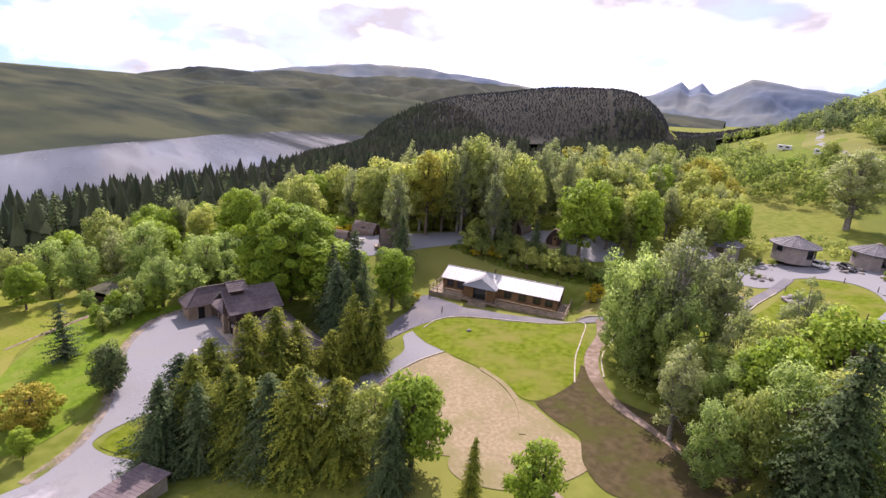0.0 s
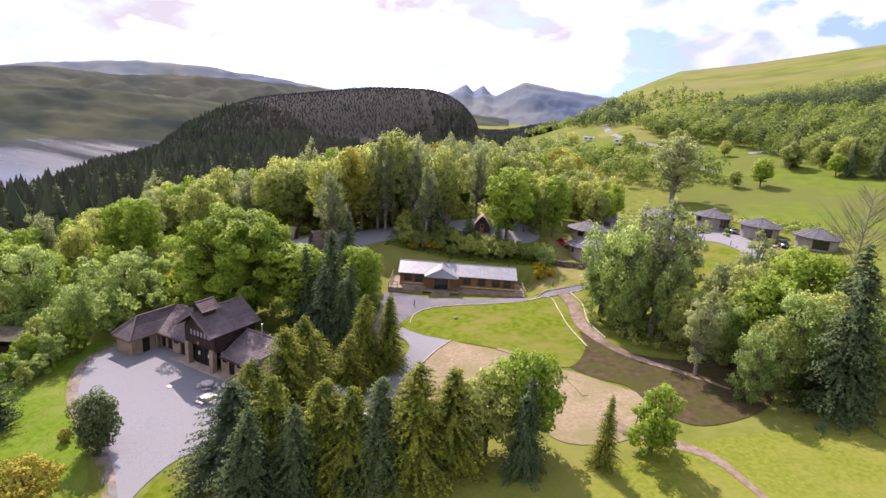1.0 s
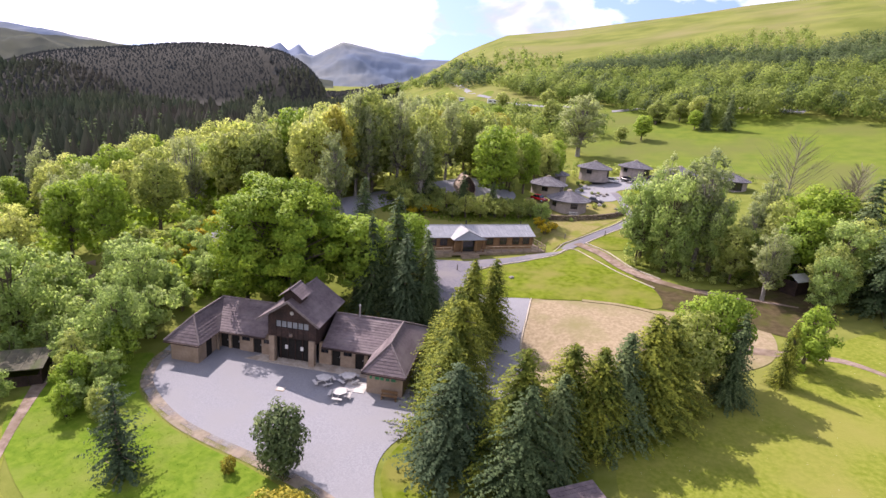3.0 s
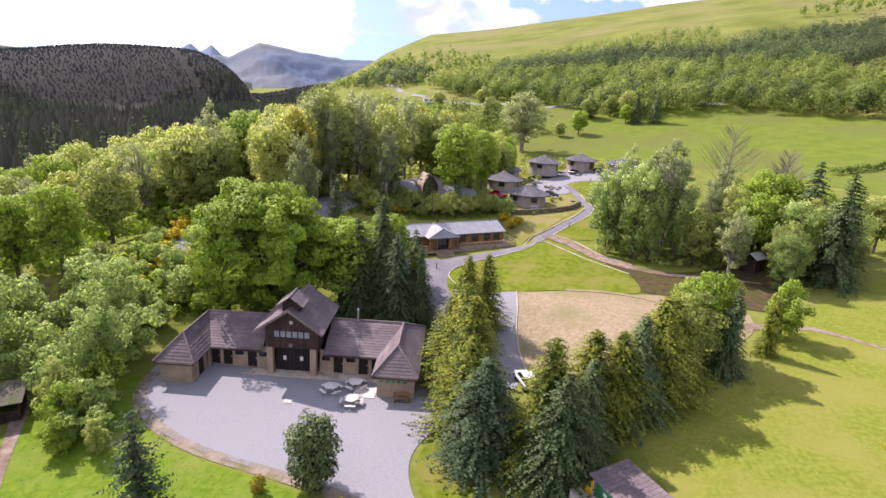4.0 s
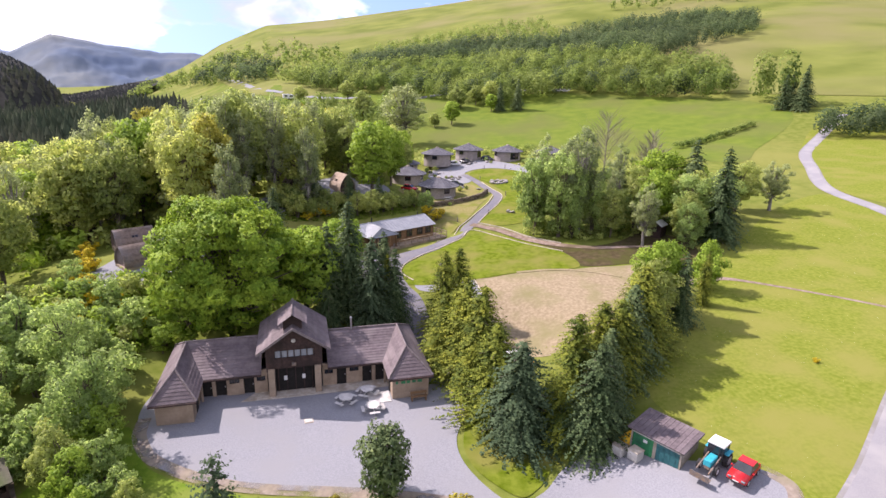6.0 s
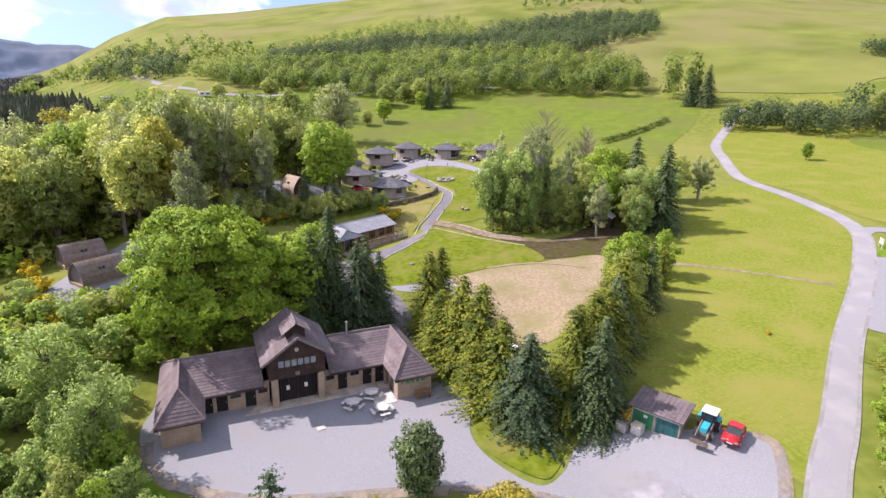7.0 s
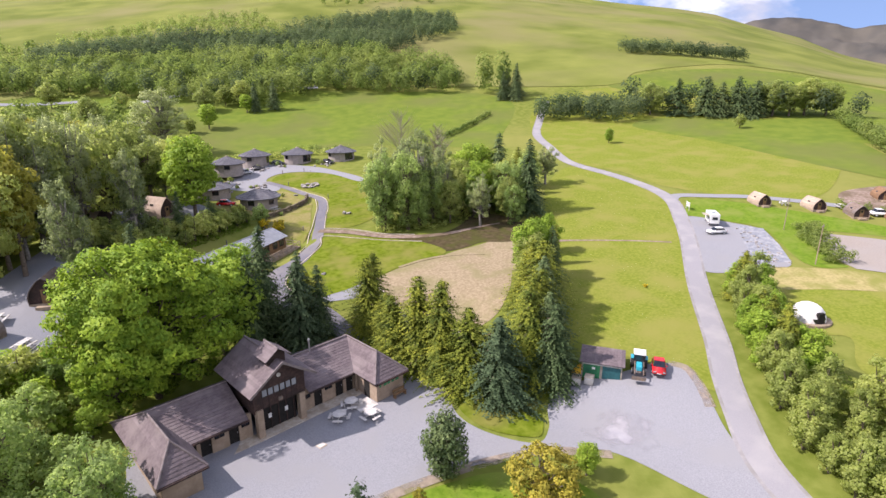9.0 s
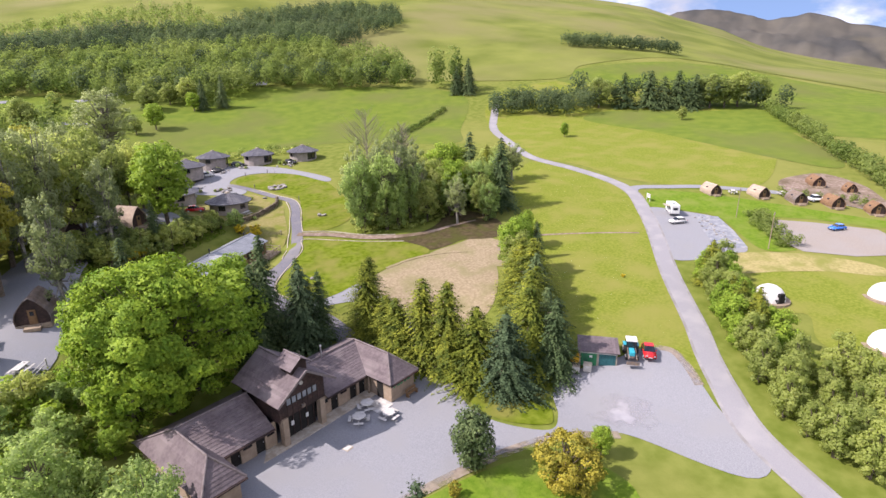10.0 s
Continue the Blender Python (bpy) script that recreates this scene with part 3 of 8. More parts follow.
patch("sand", [(-34, 29.2), (-27, 28.8), (-22.6, 28), (-21.8, 24), (-23.4, 19.4), (-27, 16.8), (-30, 18), (-31, 24)],
      M["sand"], "bare sandy ground beside the riding circle", "sand", 0.056, 2.0)
patch("brown_earth", [(-37.6, 40.2), (-33, 40.2), (-28, 37.6), (-23, 38.4), (-18, 41), (-14, 38), (-13.4, 33), (-15.4, 28.6), (-18.6, 25.4), (-22.4, 26.4), (-25.6, 29.2), (-28.6, 29.4), (-32.4, 30.2), (-35.6, 33.0), (-37.2, 36.6)],
      M["brown_earth"], "trodden brown earth under the trees", "earth", 0.062, 2.0)
yard = patch("yard", [(-83, 4.5), (-80, -1), (-73, -4.2), (-64, -5.9), (-58.5, -7.2), (-53, -9.6), (-48.5, -13.5), (-47, -24), (-43, -24.5), (-40.2, -19.6), (-37.6, -16.6), (-35.2, -14.2), (-33.6, -11.8), (-35.2, -9.3), (-39, -7.6), (-44, -4.4), (-47.5, -4.9), (-50.3, -7.4), (-53, -8.1), (-55.4, -4), (-55.6, 0), (-53.4, 4.6), (-53.2, 8), (-55.5, 12), (-59, 15), (-80, 13), (-83, 9)],
             M["gravel"], "pale lilac-grey gravel yard and drive", "gravel yard", 0.06, 2.0)
patch("pale_gravel", [(-45.8 + 5.6 * math.cos(a), -12.4 + 5.2 * math.sin(a)) for a in np.linspace(0, math.tau, 24, endpoint=False)],
      thin(M["pale_gravel"], (-45.8, -12.4, 1.2), 5.0), "thin spread of whiter gravel", "gravel", 0.078, 1.0, soft=False)
ribbon("road", [(-46, -30), (-41.5, -23), (-37, -18.8), (-32, -15), (-26.5, -11.4), (-14.5, -2.8), (-0.6, 6.1), (8, 12.2), (17.5, 19.8), (22.5, 28), (26, 40), (29, 55.5), (40, 72), (52, 88), (70, 103), (90, 118)], 2.2, M["tarmac"],
       "worn grey single-track road with pale edges", "road", 0.09)
ribbon("verge", [(-46, -30), (-41.5, -23), (-37, -18.8), (-32, -15), (-26.5, -11.4), (-14.5, -2.8), (-0.6, 6.1), (8, 12.2), (17.5, 19.8), (22.5, 28), (26, 40), (29, 55.5), (40, 72), (52, 88), (70, 103), (90, 118)], 2.85, M["verge"],
       "pale stony verge of the road", "verge", 0.075)
ribbon("road", [(17.5, 19.8), (21.4, 20.5), (26, 15.5), (30.5, 10), (35, 0), (36.8, -9), (36, -20)], 2.4, M["gravel"],
       "pale gravel track to the wooden pods", "track", 0.08)
patch("car_park", [(10.5, 12.6), (13, 5), (13, 0.4), (7, -4.6), (1.2, -8.6), (-3, -6.4), (-8.4, -3.4), (-9.4, -0.6), (-4, 3.4), (3, 8)], M["gravel"], "grey gravel parking bay by the road", "car park", 0.07, 2.0)
patch("rough_bank", [(16.5, 16.2), (20.6, 17.4), (24.4, 12.4), (27.2, 2.5), (28.3, -6.1), (29.4, -16.4), (30, -24), (25.6, -22), (23.8, -14.4), (19.4, -6.6), (14, -8), (7.6, -12.2), (6.2, -14.2), (3.4, -9.6), (13.6, 0.2), (13.2, 6.6), (11.4, 12.6)], M["rough_grass"], "lush rough grass between the track and the parking bay", "grass bank", 0.055, 2.0)
patch("pod_terrace", [(38, -4.6), (44, -1.2), (50, -2), (57, -6.5), (53, -14.4), (46, -19), (38, -22), (35.2, -17.6), (36.6, -12.4)], M["dirt"], "bare brown earth terrace round the red pods", "earth", 0.09, 2.0)
patch("car_park", [(14, -8.5), (18.4, -7.0), (21.5, -13.3), (24.4, -22), (17, -29), (9.4, -21.6), (6.4, -15.2), (7.8, -12.6)], M["tan_gravel"], "pale beige-brown gravel car park", "car park", 0.07, 2.0, soft=False)
patch("stone_bay", [(12.2, 4.2), (13.8, 0.6), (8.2, -4.2), (2.3, -8.3), (-1.2, -4.8), (5, -0.2)], M["blue_gravel"], "blue-grey stony bed beside the parking bay", "gravel", 0.085, 2.0, soft=False)
patch("strip", [(-3.6, -5.8), (-0.2, -8.2), (4.1, -13.4), (6.0, -17), (7.4, -22), (7.2, -25.4), (4.2, -25.8), (1.1, -20.2), (-3.4, -15), (-7.8, -10.9), (-8.6, -8)], M["bank_dry"], "strip of dry pale grass bank", "grass", 0.07, 2.0)
patch("camping_lawn", [(-8, -9.4), (-3.4, -15), (1.4, -20.6), (4, -26), (2, -36), (-10, -45), (-27, -38), (-22.4, -29.5), (-20.8, -23.5), (-14.8, -20.8), (-17, -17), (-12, -11)], M["meadow"], "mown camping lawn", "lawn", 0.05, 2.0)
ribbon("path", [(-56.2, 11), (-56.6, 18), (-57.6, 25), (-59.2, 30), (-59.8, 36), (-57.5, 40.5), (-52, 44), (-47, 49.5), (-43.5, 55), (-40, 61.5), (-36.8, 67), (-34.6, 73), (-35.6, 80), (-36.5, 88), (-38, 96)], 2.6, M["path_gravel"],
       "grey gravel path edged with pale timber", "path", 0.10, widths=[3.0, 3.0, 3.4, 3.4, 3.0, 2.2, 2.0, 1.8, 1.8, 1.7, 1.7, 1.7])
patch("forecourt", [(-67, 38.5), (-61, 40.6), (-55, 41.5), (-57.8, 37), (-58.2, 30), (-61, 29), (-63.5, 33), (-66, 36)], M["path_gravel"], "grey gravel forecourt of the lodge", "gravel", 0.085, 2.0)
ribbon("path", [(-44, 54), (-40, 49.5), (-36.6, 43.5), (-32.5, 39.4), (-27.5, 36.6), (-22, 35.4), (-17, 34)], 1.7, M["dirt"], "worn pinkish dirt path", "path", 0.12, widths=[1.7, 1.7, 1.7, 1.5, 1.2, 0.8, 0.3])
patch("plaza", [(-47, 96), (-45, 104), (-41, 113), (-35, 118), (-28, 113), (-22, 103), (-19.5, 92), (-18.5, 82), (-21, 80), (-22.5, 92), (-27.5, 100), (-33, 101.5), (-37.5, 97), (-37.5, 88), (-41, 86), (-44, 90)],
      M["gravel"], "pale gravel lane round the houses", "lane", 0.08, 2.0)
ribbon("path", [(-25, 21.4), (-20.4, 21.4), (-16.6, 21.2), (-13.4, 18.8), (-9.6, 15.2), (-6, 11.4), (-3, 7.8)], 0.5, M["dirt"], "narrow trodden path across the meadow", "path", 0.07, widths=[1.6, 1.3, 1.0, 0.6, 0.5, 0.5, 0.5])
ribbon("path", [(-106, 16), (-99.2, 9.0), (-95, 3.8), (-91.2, -0.4), (-88.8, -3.6), (-84, -10), (-78, -17)], 2.0, M["dirt"], "trodden pinkish earth path beside the shelter", "path", 0.08, widths=[2.4, 2.4, 2.2, 1.8, 1.2, 0.7, 0.3])
patch("terrace", [(-98, 28), (-93, 26), (-86, 31), (-82, 42), (-76, 56), (-66, 62), (-58, 72), (-62, 80), (-72, 76), (-84, 62), (-94, 44)], M["gravel"], "grey gravel terrace under the trees", "gravel", 0.08, 2.0)
patch("bank", [(-88, -4), (-84, 4), (-80, -1.5), (-73, -5), (-64, -6.8), (-58, -9), (-54, -14), (-56, -19), (-66, -18), (-78, -14), (-86, -9)],
      M["rough_grass"], "lush rough grass bank beside the yard", "grass bank", 0.05, 2.0)
patch("golf_lawn", [(-118, -6), (-88, -9), (-78, -15), (-66, -19.5), (-62, -40), (-90, -48), (-125, -34)], M["meadow"], "smooth pale mown lawn", "lawn", 0.04, 3.0)
patch("lawn_island", [(-52.8, 4.4), (-55, 0), (-54.9, -4), (-52.4, -7.5), (-50.6, -7), (-48, -4.5), (-44.6, -3.8), (-42, -2), (-44, 2), (-49, 5)], M["lawn"], "grass island under the conifers", "lawn", 0.068, 2.0)

kerb("edging", [(-48.3, 29.5), (-48.1, 24.5), (-47.9, 19.6), (-46.5, 13.4)], "pale timber edging along the path", M["timber_edge"])
kerb("edging", [(-56.6, 31.5), (-58, 34.5), (-57.4, 37.6), (-54.5, 40.8), (-47.5, 46.6), (-44.7, 50.9), (-41, 46.5), (-37.5, 41.6), (-33, 36.6)], "pale timber edging round the lawn", M["timber_edge"])
kerb("edging", [(-51.5, 46.2), (-48.2, 50.8), (-44.8, 55.6), (-41, 62), (-37.9, 67.4), (-35.6, 73)], "pale timber edging beside the path", M["timber_edge"])
kerb("edging", [(-42.6, 54.6), (-39.3, 60.6), (-36, 66.2), (-33.7, 72.6), (-34.6, 79), (-35.4, 86)], "pale timber edging beside the path", M["timber_edge"])
kerb("edging", [(-42.6, 54.6), (-39, 50.5), (-35.8, 44.4), (-32, 40.2)], "pale timber edging along the dirt path", M["timber_edge"])
kerb("edging", [(-42, 30.4), (-37, 30), (-32.5, 28.2), (-28.8, 25.2)], "low pale bank edging the sand", M["sand"], 0.6, 0.12)


thin(M["loose_earth"], (-66, -5, 0), 1e6, 0.12)
ribbon("verge", [(-82.6, 5), (-82.0, 2.2), (-79.4, -1.0), (-73, -4.2), (-64, -5.9), (-58.5, -7.2), (-53, -9.5), (-48.9, -13.4)], 1.1, M["loose_earth"], "loose beige earth along the yard's edge", "verge", 0.072)
ribbon("verge", [(-35.0, -9.2), (-33.8, -11.6), (-35.4, -14.0), (-37.8, -16.4)], 1.0, M["loose_earth"], "loose beige earth along the yard's edge", "verge", 0.072)


# ---------------------------------------------------------------- trees
def cards(rng, P, N, size, aspect=0.7, tilt=0.6):
    """Many small leaf clumps at the points P that face roughly along N: corner points and faces."""
    n = len(P)
    N = N / (np.linalg.norm(N, axis=1)[:, None] + 1e-9)
    N = N + rng.normal(0, tilt, (n, 3))
    N /= np.linalg.norm(N, axis=1)[:, None] + 1e-9
    A = np.cross(N, rng.normal(0, 1, (n, 3)))
    A /= np.linalg.norm(A, axis=1)[:, None] + 1e-9
    B = np.cross(N, A)
    s = (size * rng.uniform(0.6, 1.3, n))[:, None]
    a, b = A * s * 0.5, B * s * 0.62 * aspect
    turn = rng.uniform(-0.6, 0.6, (n, 1))
    V = np.stack([P - a - b * 0.8, P + a - b * (0.8 + 0.5 * turn), P + a * turn + b], 1)
    back = (np.cross(V[:, 1] - V[:, 0], V[:, 2] - V[:, 0]) * N).sum(1) < 0
    V[back] = V[back][:, ::-1]
    V = V.reshape(-1, 3)
    F = np.arange(3 * n).reshape(-1, 3)
    return V, F


def tube(pts, radii, n=7):
    """A tapered limb through the points."""
    V, F = [], []
    P = [Vector(p) for p in pts]
    for i, p in enumerate(P):
        d = (P[min(i + 1, len(P) - 1)] - P[max(i - 1, 0)]).normalized()
        u = d.orthogonal().normalized()
        w = d.cross(u)
        V += [p + (u * math.cos(k * math.tau / n) + w * math.sin(k * math.tau / n)) * radii[i] for k in range(n)]
    for i in range(len(P) - 1):
        F += [(i * n + k, i * n + (k + 1) % n, (i + 1) * n + (k + 1) % n, (i + 1) * n + k) for k in range(n)]
    return V, F


def grow(V, F, pts, radii, n, anchor):
    """Adds a tapered limb to a mesh, rooted at one of its points."""
    v, f = tube(pts, radii, n)
    o = len(V)
    V += [tuple(p) for p in v]
    F += [tuple(q + o for q in face) for face in f]
    if anchor is not None:
        F += [(anchor, o + (k + 1) % n, o + k) for k in range(n)]


def joined(chunks):
    V, F, o = [], [], 0
    for v, f in chunks:
        V += [tuple(p) for p in v]
        F += [tuple(int(q) + o for q in face) for face in f]
        o += len(v)
    return V, F


def broadleaf(name, seed, height, radius, base, n_lobes, n_leaf, size, leaf, bark, label, category, airy=0.0, stems=1, lobe=(0.2, 0.32), reach=(0.5, 0.86), tall=0.9, top=0.0, ball=0.4):
    """A tree with a tapered trunk, limbs to each lobe and a crown of small leaf clumps. tall: how far the lobes are drawn
    upwards; top: how far the crown narrows towards its tip; ball: how much the crown turns to the light as one round."""
    rng = np.random.default_rng(seed)
    rnd = random.Random(seed)
    lobes = []
    mid = (height + base) / 2
    hh = (height - base) / 2
    for i in range(n_lobes):
        zz = 1 - 2 * (i + 0.5) / n_lobes
        th = i * 2.399963 + rnd.uniform(-0.4, 0.4)
        k = rnd.uniform(*reach)
        rr = math.sqrt(max(0, 1 - zz * zz)) * (1 - top * 0.5 * (zz + 1)) * rnd.uniform(0.86, 1.08)
        c = np.array([math.cos(th) * rr * radius * k, math.sin(th) * rr * radius * k, mid + zz * hh * k])
        wide = 1.0 if zz > -0.4 else 0.85
        lobes.append((c, radius * rnd.uniform(*lobe) * wide))
    for i in range(9 if n_lobes > 60 else 5):
        lobes.append((np.array([math.cos(i * 2.4) * radius * 0.3, math.sin(i * 2.4) * radius * 0.3, mid + hh * (0.13 * i - 0.4)]), radius * 0.34))
    V, G = [], []
    total = sum(r * r for c, r in lobes)
    heart = np.array([0, 0, mid - 0.2 * hh])
    for c, r in lobes:
        per = max(12, int(n_leaf * r * r / total))
        D = rng.normal(0, 1, (per, 3))
        D /= np.linalg.norm(D, axis=1)[:, None]
        D[:, 2] = np.where(D[:, 2] < -0.35, D[:, 2] * 0.5, D[:, 2])
        t = rng.uniform(0.5, 1.1, per) ** (0.6 if airy == 0 else 1.1)
        P = c + D * (r * t)[:, None] * np.array([1, 1, tall])
        out = (P - heart) / np.array([radius, radius, hh])
        out /= np.linalg.norm(out, axis=1)[:, None] + 1e-9
        N = D * (1.2 - 0.6 * ball) + out * ball + np.array([0, 0, 0.12])
        v, f = cards(rng, P, N, size, 0.7, 0.45)
        V.append(v)
        shade = N / np.linalg.norm(N, axis=1)[:, None] + rng.normal(0, 0.22, N.shape)
        G.append(np.repeat(shade / np.linalg.norm(shade, axis=1)[:, None], 3, axis=0))
    V, G = np.concatenate(V), np.concatenate(G)
    crown = leafy(mesh_of("crown", V, np.arange(len(V)).reshape(-1, 3).tolist(), leaf), G)
    V, F = [], []
    for k in range(stems):
        off = Vector((rnd.uniform(-1, 1), rnd.uniform(-1, 1), 0)) * (0.25 * radius if stems > 1 else 0.0)
        r0 = height * 0.015 / math.sqrt(stems) + 0.05
        pts = [off * 0.4 + Vector((0, 0, -0.3)), off * 0.7 + Vector((rnd.uniform(-.2, .2), rnd.uniform(-.2, .2), height * 0.3)), off + Vector((rnd.uniform(-.4, .4), rnd.uniform(-.4, .4), height * 0.62)), off * 1.2 + Vector((0, 0, height * 0.88))]
        grow(V, F, pts, [r0 * 1.25, r0 * 0.85, r0 * 0.5, r0 * 0.15], 7, 0 if k else None)
    stem = len(V)
    for c, r in lobes:
        z0 = max(height * 0.18, min(c[2] - 0.9, height * 0.7) * rnd.uniform(0.6, 0.85))
        at = Vector((0, 0, z0))
        b = Vector(c)
        m = at.lerp(b, 0.55) + Vector((0, 0, -0.3))
        near = min(range(stem), key=lambda q: (Vector(V[q]) - at).length)
        start = Vector(V[near])
        grow(V, F, [start.lerp(m, 0.15), m, b], [height * 0.009, height * 0.006, height * 0.002], 5, near)
    trunk = mesh_of("trunk", V, F, bark, True)
    tree = tagged(new(name), label, category)
    put("trunk", trunk, tree)
    put("crown", crown, tree)
    return tree


def conifer(name, seed, height, radius, whorls, per, size, leaf, label, taper=0.9, base=0.6, droop=0.25):
    """A spruce or cypress: whorls of drooping boughs hung with needle sprays."""
    rng = np.random.default_rng(seed)
    P, N, S = [], [], []
    limbs = [tube([(0, 0, -0.3), (0.05, 0, height * 0.5), (0, 0, height * 0.97)], [height * 0.018 + 0.04, height * 0.011, 0.02])]
    for i in range(whorls):
        f = (i + rng.uniform(-0.3, 0.3)) / whorls
        f = min(max(f, 0.0), 0.99)
        z = base + (height - base) * f
        r = radius * (1 - f) ** taper * rng.uniform(0.82, 1.12) + 0.12
        nb = max(4, int(per * (0.45 + 0.55 * (1 - f))))
        for b in range(nb):
            th = rng.uniform(0, math.tau)
            rb = r * rng.uniform(0.62, 1.15) * (1 + 0.16 * math.sin(2 * th + seed + 3 * f) + 0.12 * math.sin(5 * th + 9 * f))
            d = np.array([math.cos(th), math.sin(th), 0])
            k = max(3, int(rb / (size * 0.42)))
            for j in range(k):
                t = (j + 1) / k
                q = d * rb * t + np.array([0, 0, z - droop * rb * t * t + 0.22 * size * rng.uniform(-1, 1)])
                q[:2] += rng.normal(0, size * 0.16, 2)
                P.append(q)
                N.append(d * (0.35 + 0.5 * t) + np.array([0, 0, 0.75]))
                S.append(size * (0.75 + 0.5 * (1 - t)))
        if i % 3 == 0 and f < 0.85:
            for b in range(3):
                th = rng.uniform(0, math.tau)
                limbs.append(tube([(0, 0, z), (math.cos(th) * r * 0.8, math.sin(th) * r * 0.8, z - droop * r * 0.6)], [0.05, 0.015], 4))
    P, N, S = np.array(P), np.array(N), np.array(S)
    V, F = cards(rng, P, N, S, 0.6, 0.35)
    top = cards(rng, np.array([[0, 0, height - 0.15 * k] for k in range(6)]), np.tile([1.0, 0, 0.1], (6, 1)), np.full(6, size * 0.7), 0.4, 0.6)
    near = np.repeat(N / np.linalg.norm(N, axis=1)[:, None] + rng.normal(0, 0.25, N.shape), 3, axis=0)
    V = np.concatenate([V, top[0]])
    near = np.concatenate([near, np.tile([0.0, 0.0, 1.0], (len(top[0]), 1))])
    F = np.arange(len(V)).reshape(-1, 3).tolist()
    tree = tagged(new(name), label, "conifer")
    V2, F2 = joined(limbs)
    put("trunk", mesh_of("trunk", V2, F2, M["bark"], True), tree)
    put("crown", leafy(mesh_of("crown", V, F, leaf), near / np.linalg.norm(near, axis=1)[:, None]), tree)
    return tree


def plant(src, x, y, height=None, turn=None, group="", label="", wide=1.0, used={}):
    """The first call for a kind sets the model itself in place, later ones copy it."""
    k = src["h"]
    s = (height or k) / k
    turn = random.uniform(0, 360) if turn is None else turn
    m = pose(x, y, lz(x, y) - 0.05, 0, 0, turn)
    ob = src if src.name not in used else copy_thing(src, m)
    used[src.name] = True
    ob.matrix_basis = m @ Matrix.Diagonal((s * wide, s * wide, s, 1))
    if group:
        ob["group"] = group
    if label:
        ob["label"] = label
    return ob


def kept(tree, h):
    tree["h"] = float(h)
    return tree


big_tree = kept(broadleaf("sycamore", 11, 15, 7.8, 0.6, 230, 74000, 0.28, M["leaf_sycamore"], M["bark"], "large full-crowned sycamore in bright summer leaf", "tree", lobe=(0.09, 0.17), reach=(0.62, 0.97), tall=0.8, ball=1.0), 15)
oak = [kept(broadleaf("broadleaf_tree", 20 + k, 12, 4.5, 0.5, 40, 8000, 0.36, M["leaf_mid"], M["bark"], "green broadleaf tree in summer leaf", "tree"), 12) for k in range(3)]
lime = [kept(broadleaf("broadleaf_tree", 30 + k, 12, 4.3, 0.4, 36, 7600, 0.36, M["leaf_bright"], M["bark"], "bright green broadleaf tree in summer leaf", "tree", top=0.25), 12) for k in range(2)]
birch = [kept(broadleaf("birch", 40 + k, 13, 3.1, 1.6, 44, 7600, 0.24, M["leaf_birch"], M["birch_bark"], "tall airy birch with a pale trunk", "tree", airy=1.0, lobe=(0.14, 0.27), reach=(0.45, 1.08), tall=1.4, top=0.35), 13) for k in range(4)]
willow = [kept(broadleaf("willow", 50 + k, 12, 3.8, 0.0, 38, 9000, 0.30, M["leaf_willow"], M["bark"], "spreading grey-green willow with several stems", "tree", airy=1.0, stems=4, lobe=(0.18, 0.34), reach=(0.45, 1.05), tall=1.3, top=0.15), 12) for k in range(2)]
yellow_tree = kept(broadleaf("golden_tree", 61, 12, 3.6, 1.6, 30, 5600, 0.34, M["leaf_yellow"], M["bark"], "broadleaf tree with yellowish leaves", "tree", tall=1.1, top=0.2), 12)
shrub = [kept(broadleaf("shrub", 70 + k, 3.2, 1.9, 0.1, 14, 1500, 0.26, M["leaf_mid"], M["bark"], "dense green shrub on rough ground", "shrub", stems=3), 3.2) for k in range(2)]
pale_shrub = kept(broadleaf("shrub", 75, 4.5, 2.4, 0.1, 16, 2100, 0.28, M["leaf_willow"], M["bark"], "pale green overgrown leafy shrub", "shrub", stems=3), 4.5)
young = [kept(broadleaf("young_tree", 34 + k, 6, 2.3, -0.4, 26, 4200, 0.26, leaf, M["bark"], "young bushy tree in leaf down to the ground", "tree", airy=1.0, stems=3, tall=1.2, top=0.35, reach=(0.5, 1.0)), 6) for k, leaf in enumerate((M["leaf_bright"], M["leaf_pale"]))]
gorse = kept(broadleaf("gorse", 78, 1.8, 1.3, 0.0, 8, 900, 0.19, M["gorse"], M["bark"], "gorse bush in yellow flower", "shrub", stems=3), 1.8)
cypress = [kept(conifer("cypress", 80 + k, 12, 3.3, 34, 40, 0.29, M["needle_green"], "tall yellow-green cypress of the screen row", 0.62, 0.2, 0.16), 12) for k in range(3)]
spruce = [kept(conifer("spruce", 90 + k, 12, 3.2, 30, 36, 0.31, M["needle_dark"], "dark spruce with drooping boughs", 0.75, 0.6, 0.32), 12) for k in range(3)]
far_spruce = [kept(conifer("spruce", 120 + k, 12, 3.0, 13, 15, 0.62, M["needle_dark"], "dark spruce on the slope above the loch", 0.75, 0.6, 0.3), 12) for k in range(2)]
blue_spruce = [kept(conifer("blue_spruce", 95 + k, 10, 3.1, 27, 36, 0.29, M["needle_blue"], "grey-blue spruce with level boughs", 0.65, 0.4, 0.2), 10) for k in range(2)]
pine = kept(conifer("pine", 97, 9, 2.7, 17, 17, 0.34, M["needle_blue"], "thin open grey-green pine", 0.5, 0.5, -0.12), 9)
yew = kept(broadleaf("yew", 99, 6, 2.3, -0.7, 34, 6500, 0.23, M["needle_dark"], M["bark"], "dense egg-shaped dark yew beside the yard", "conifer", lobe=(0.3, 0.42), reach=(0.55, 0.72)), 6)
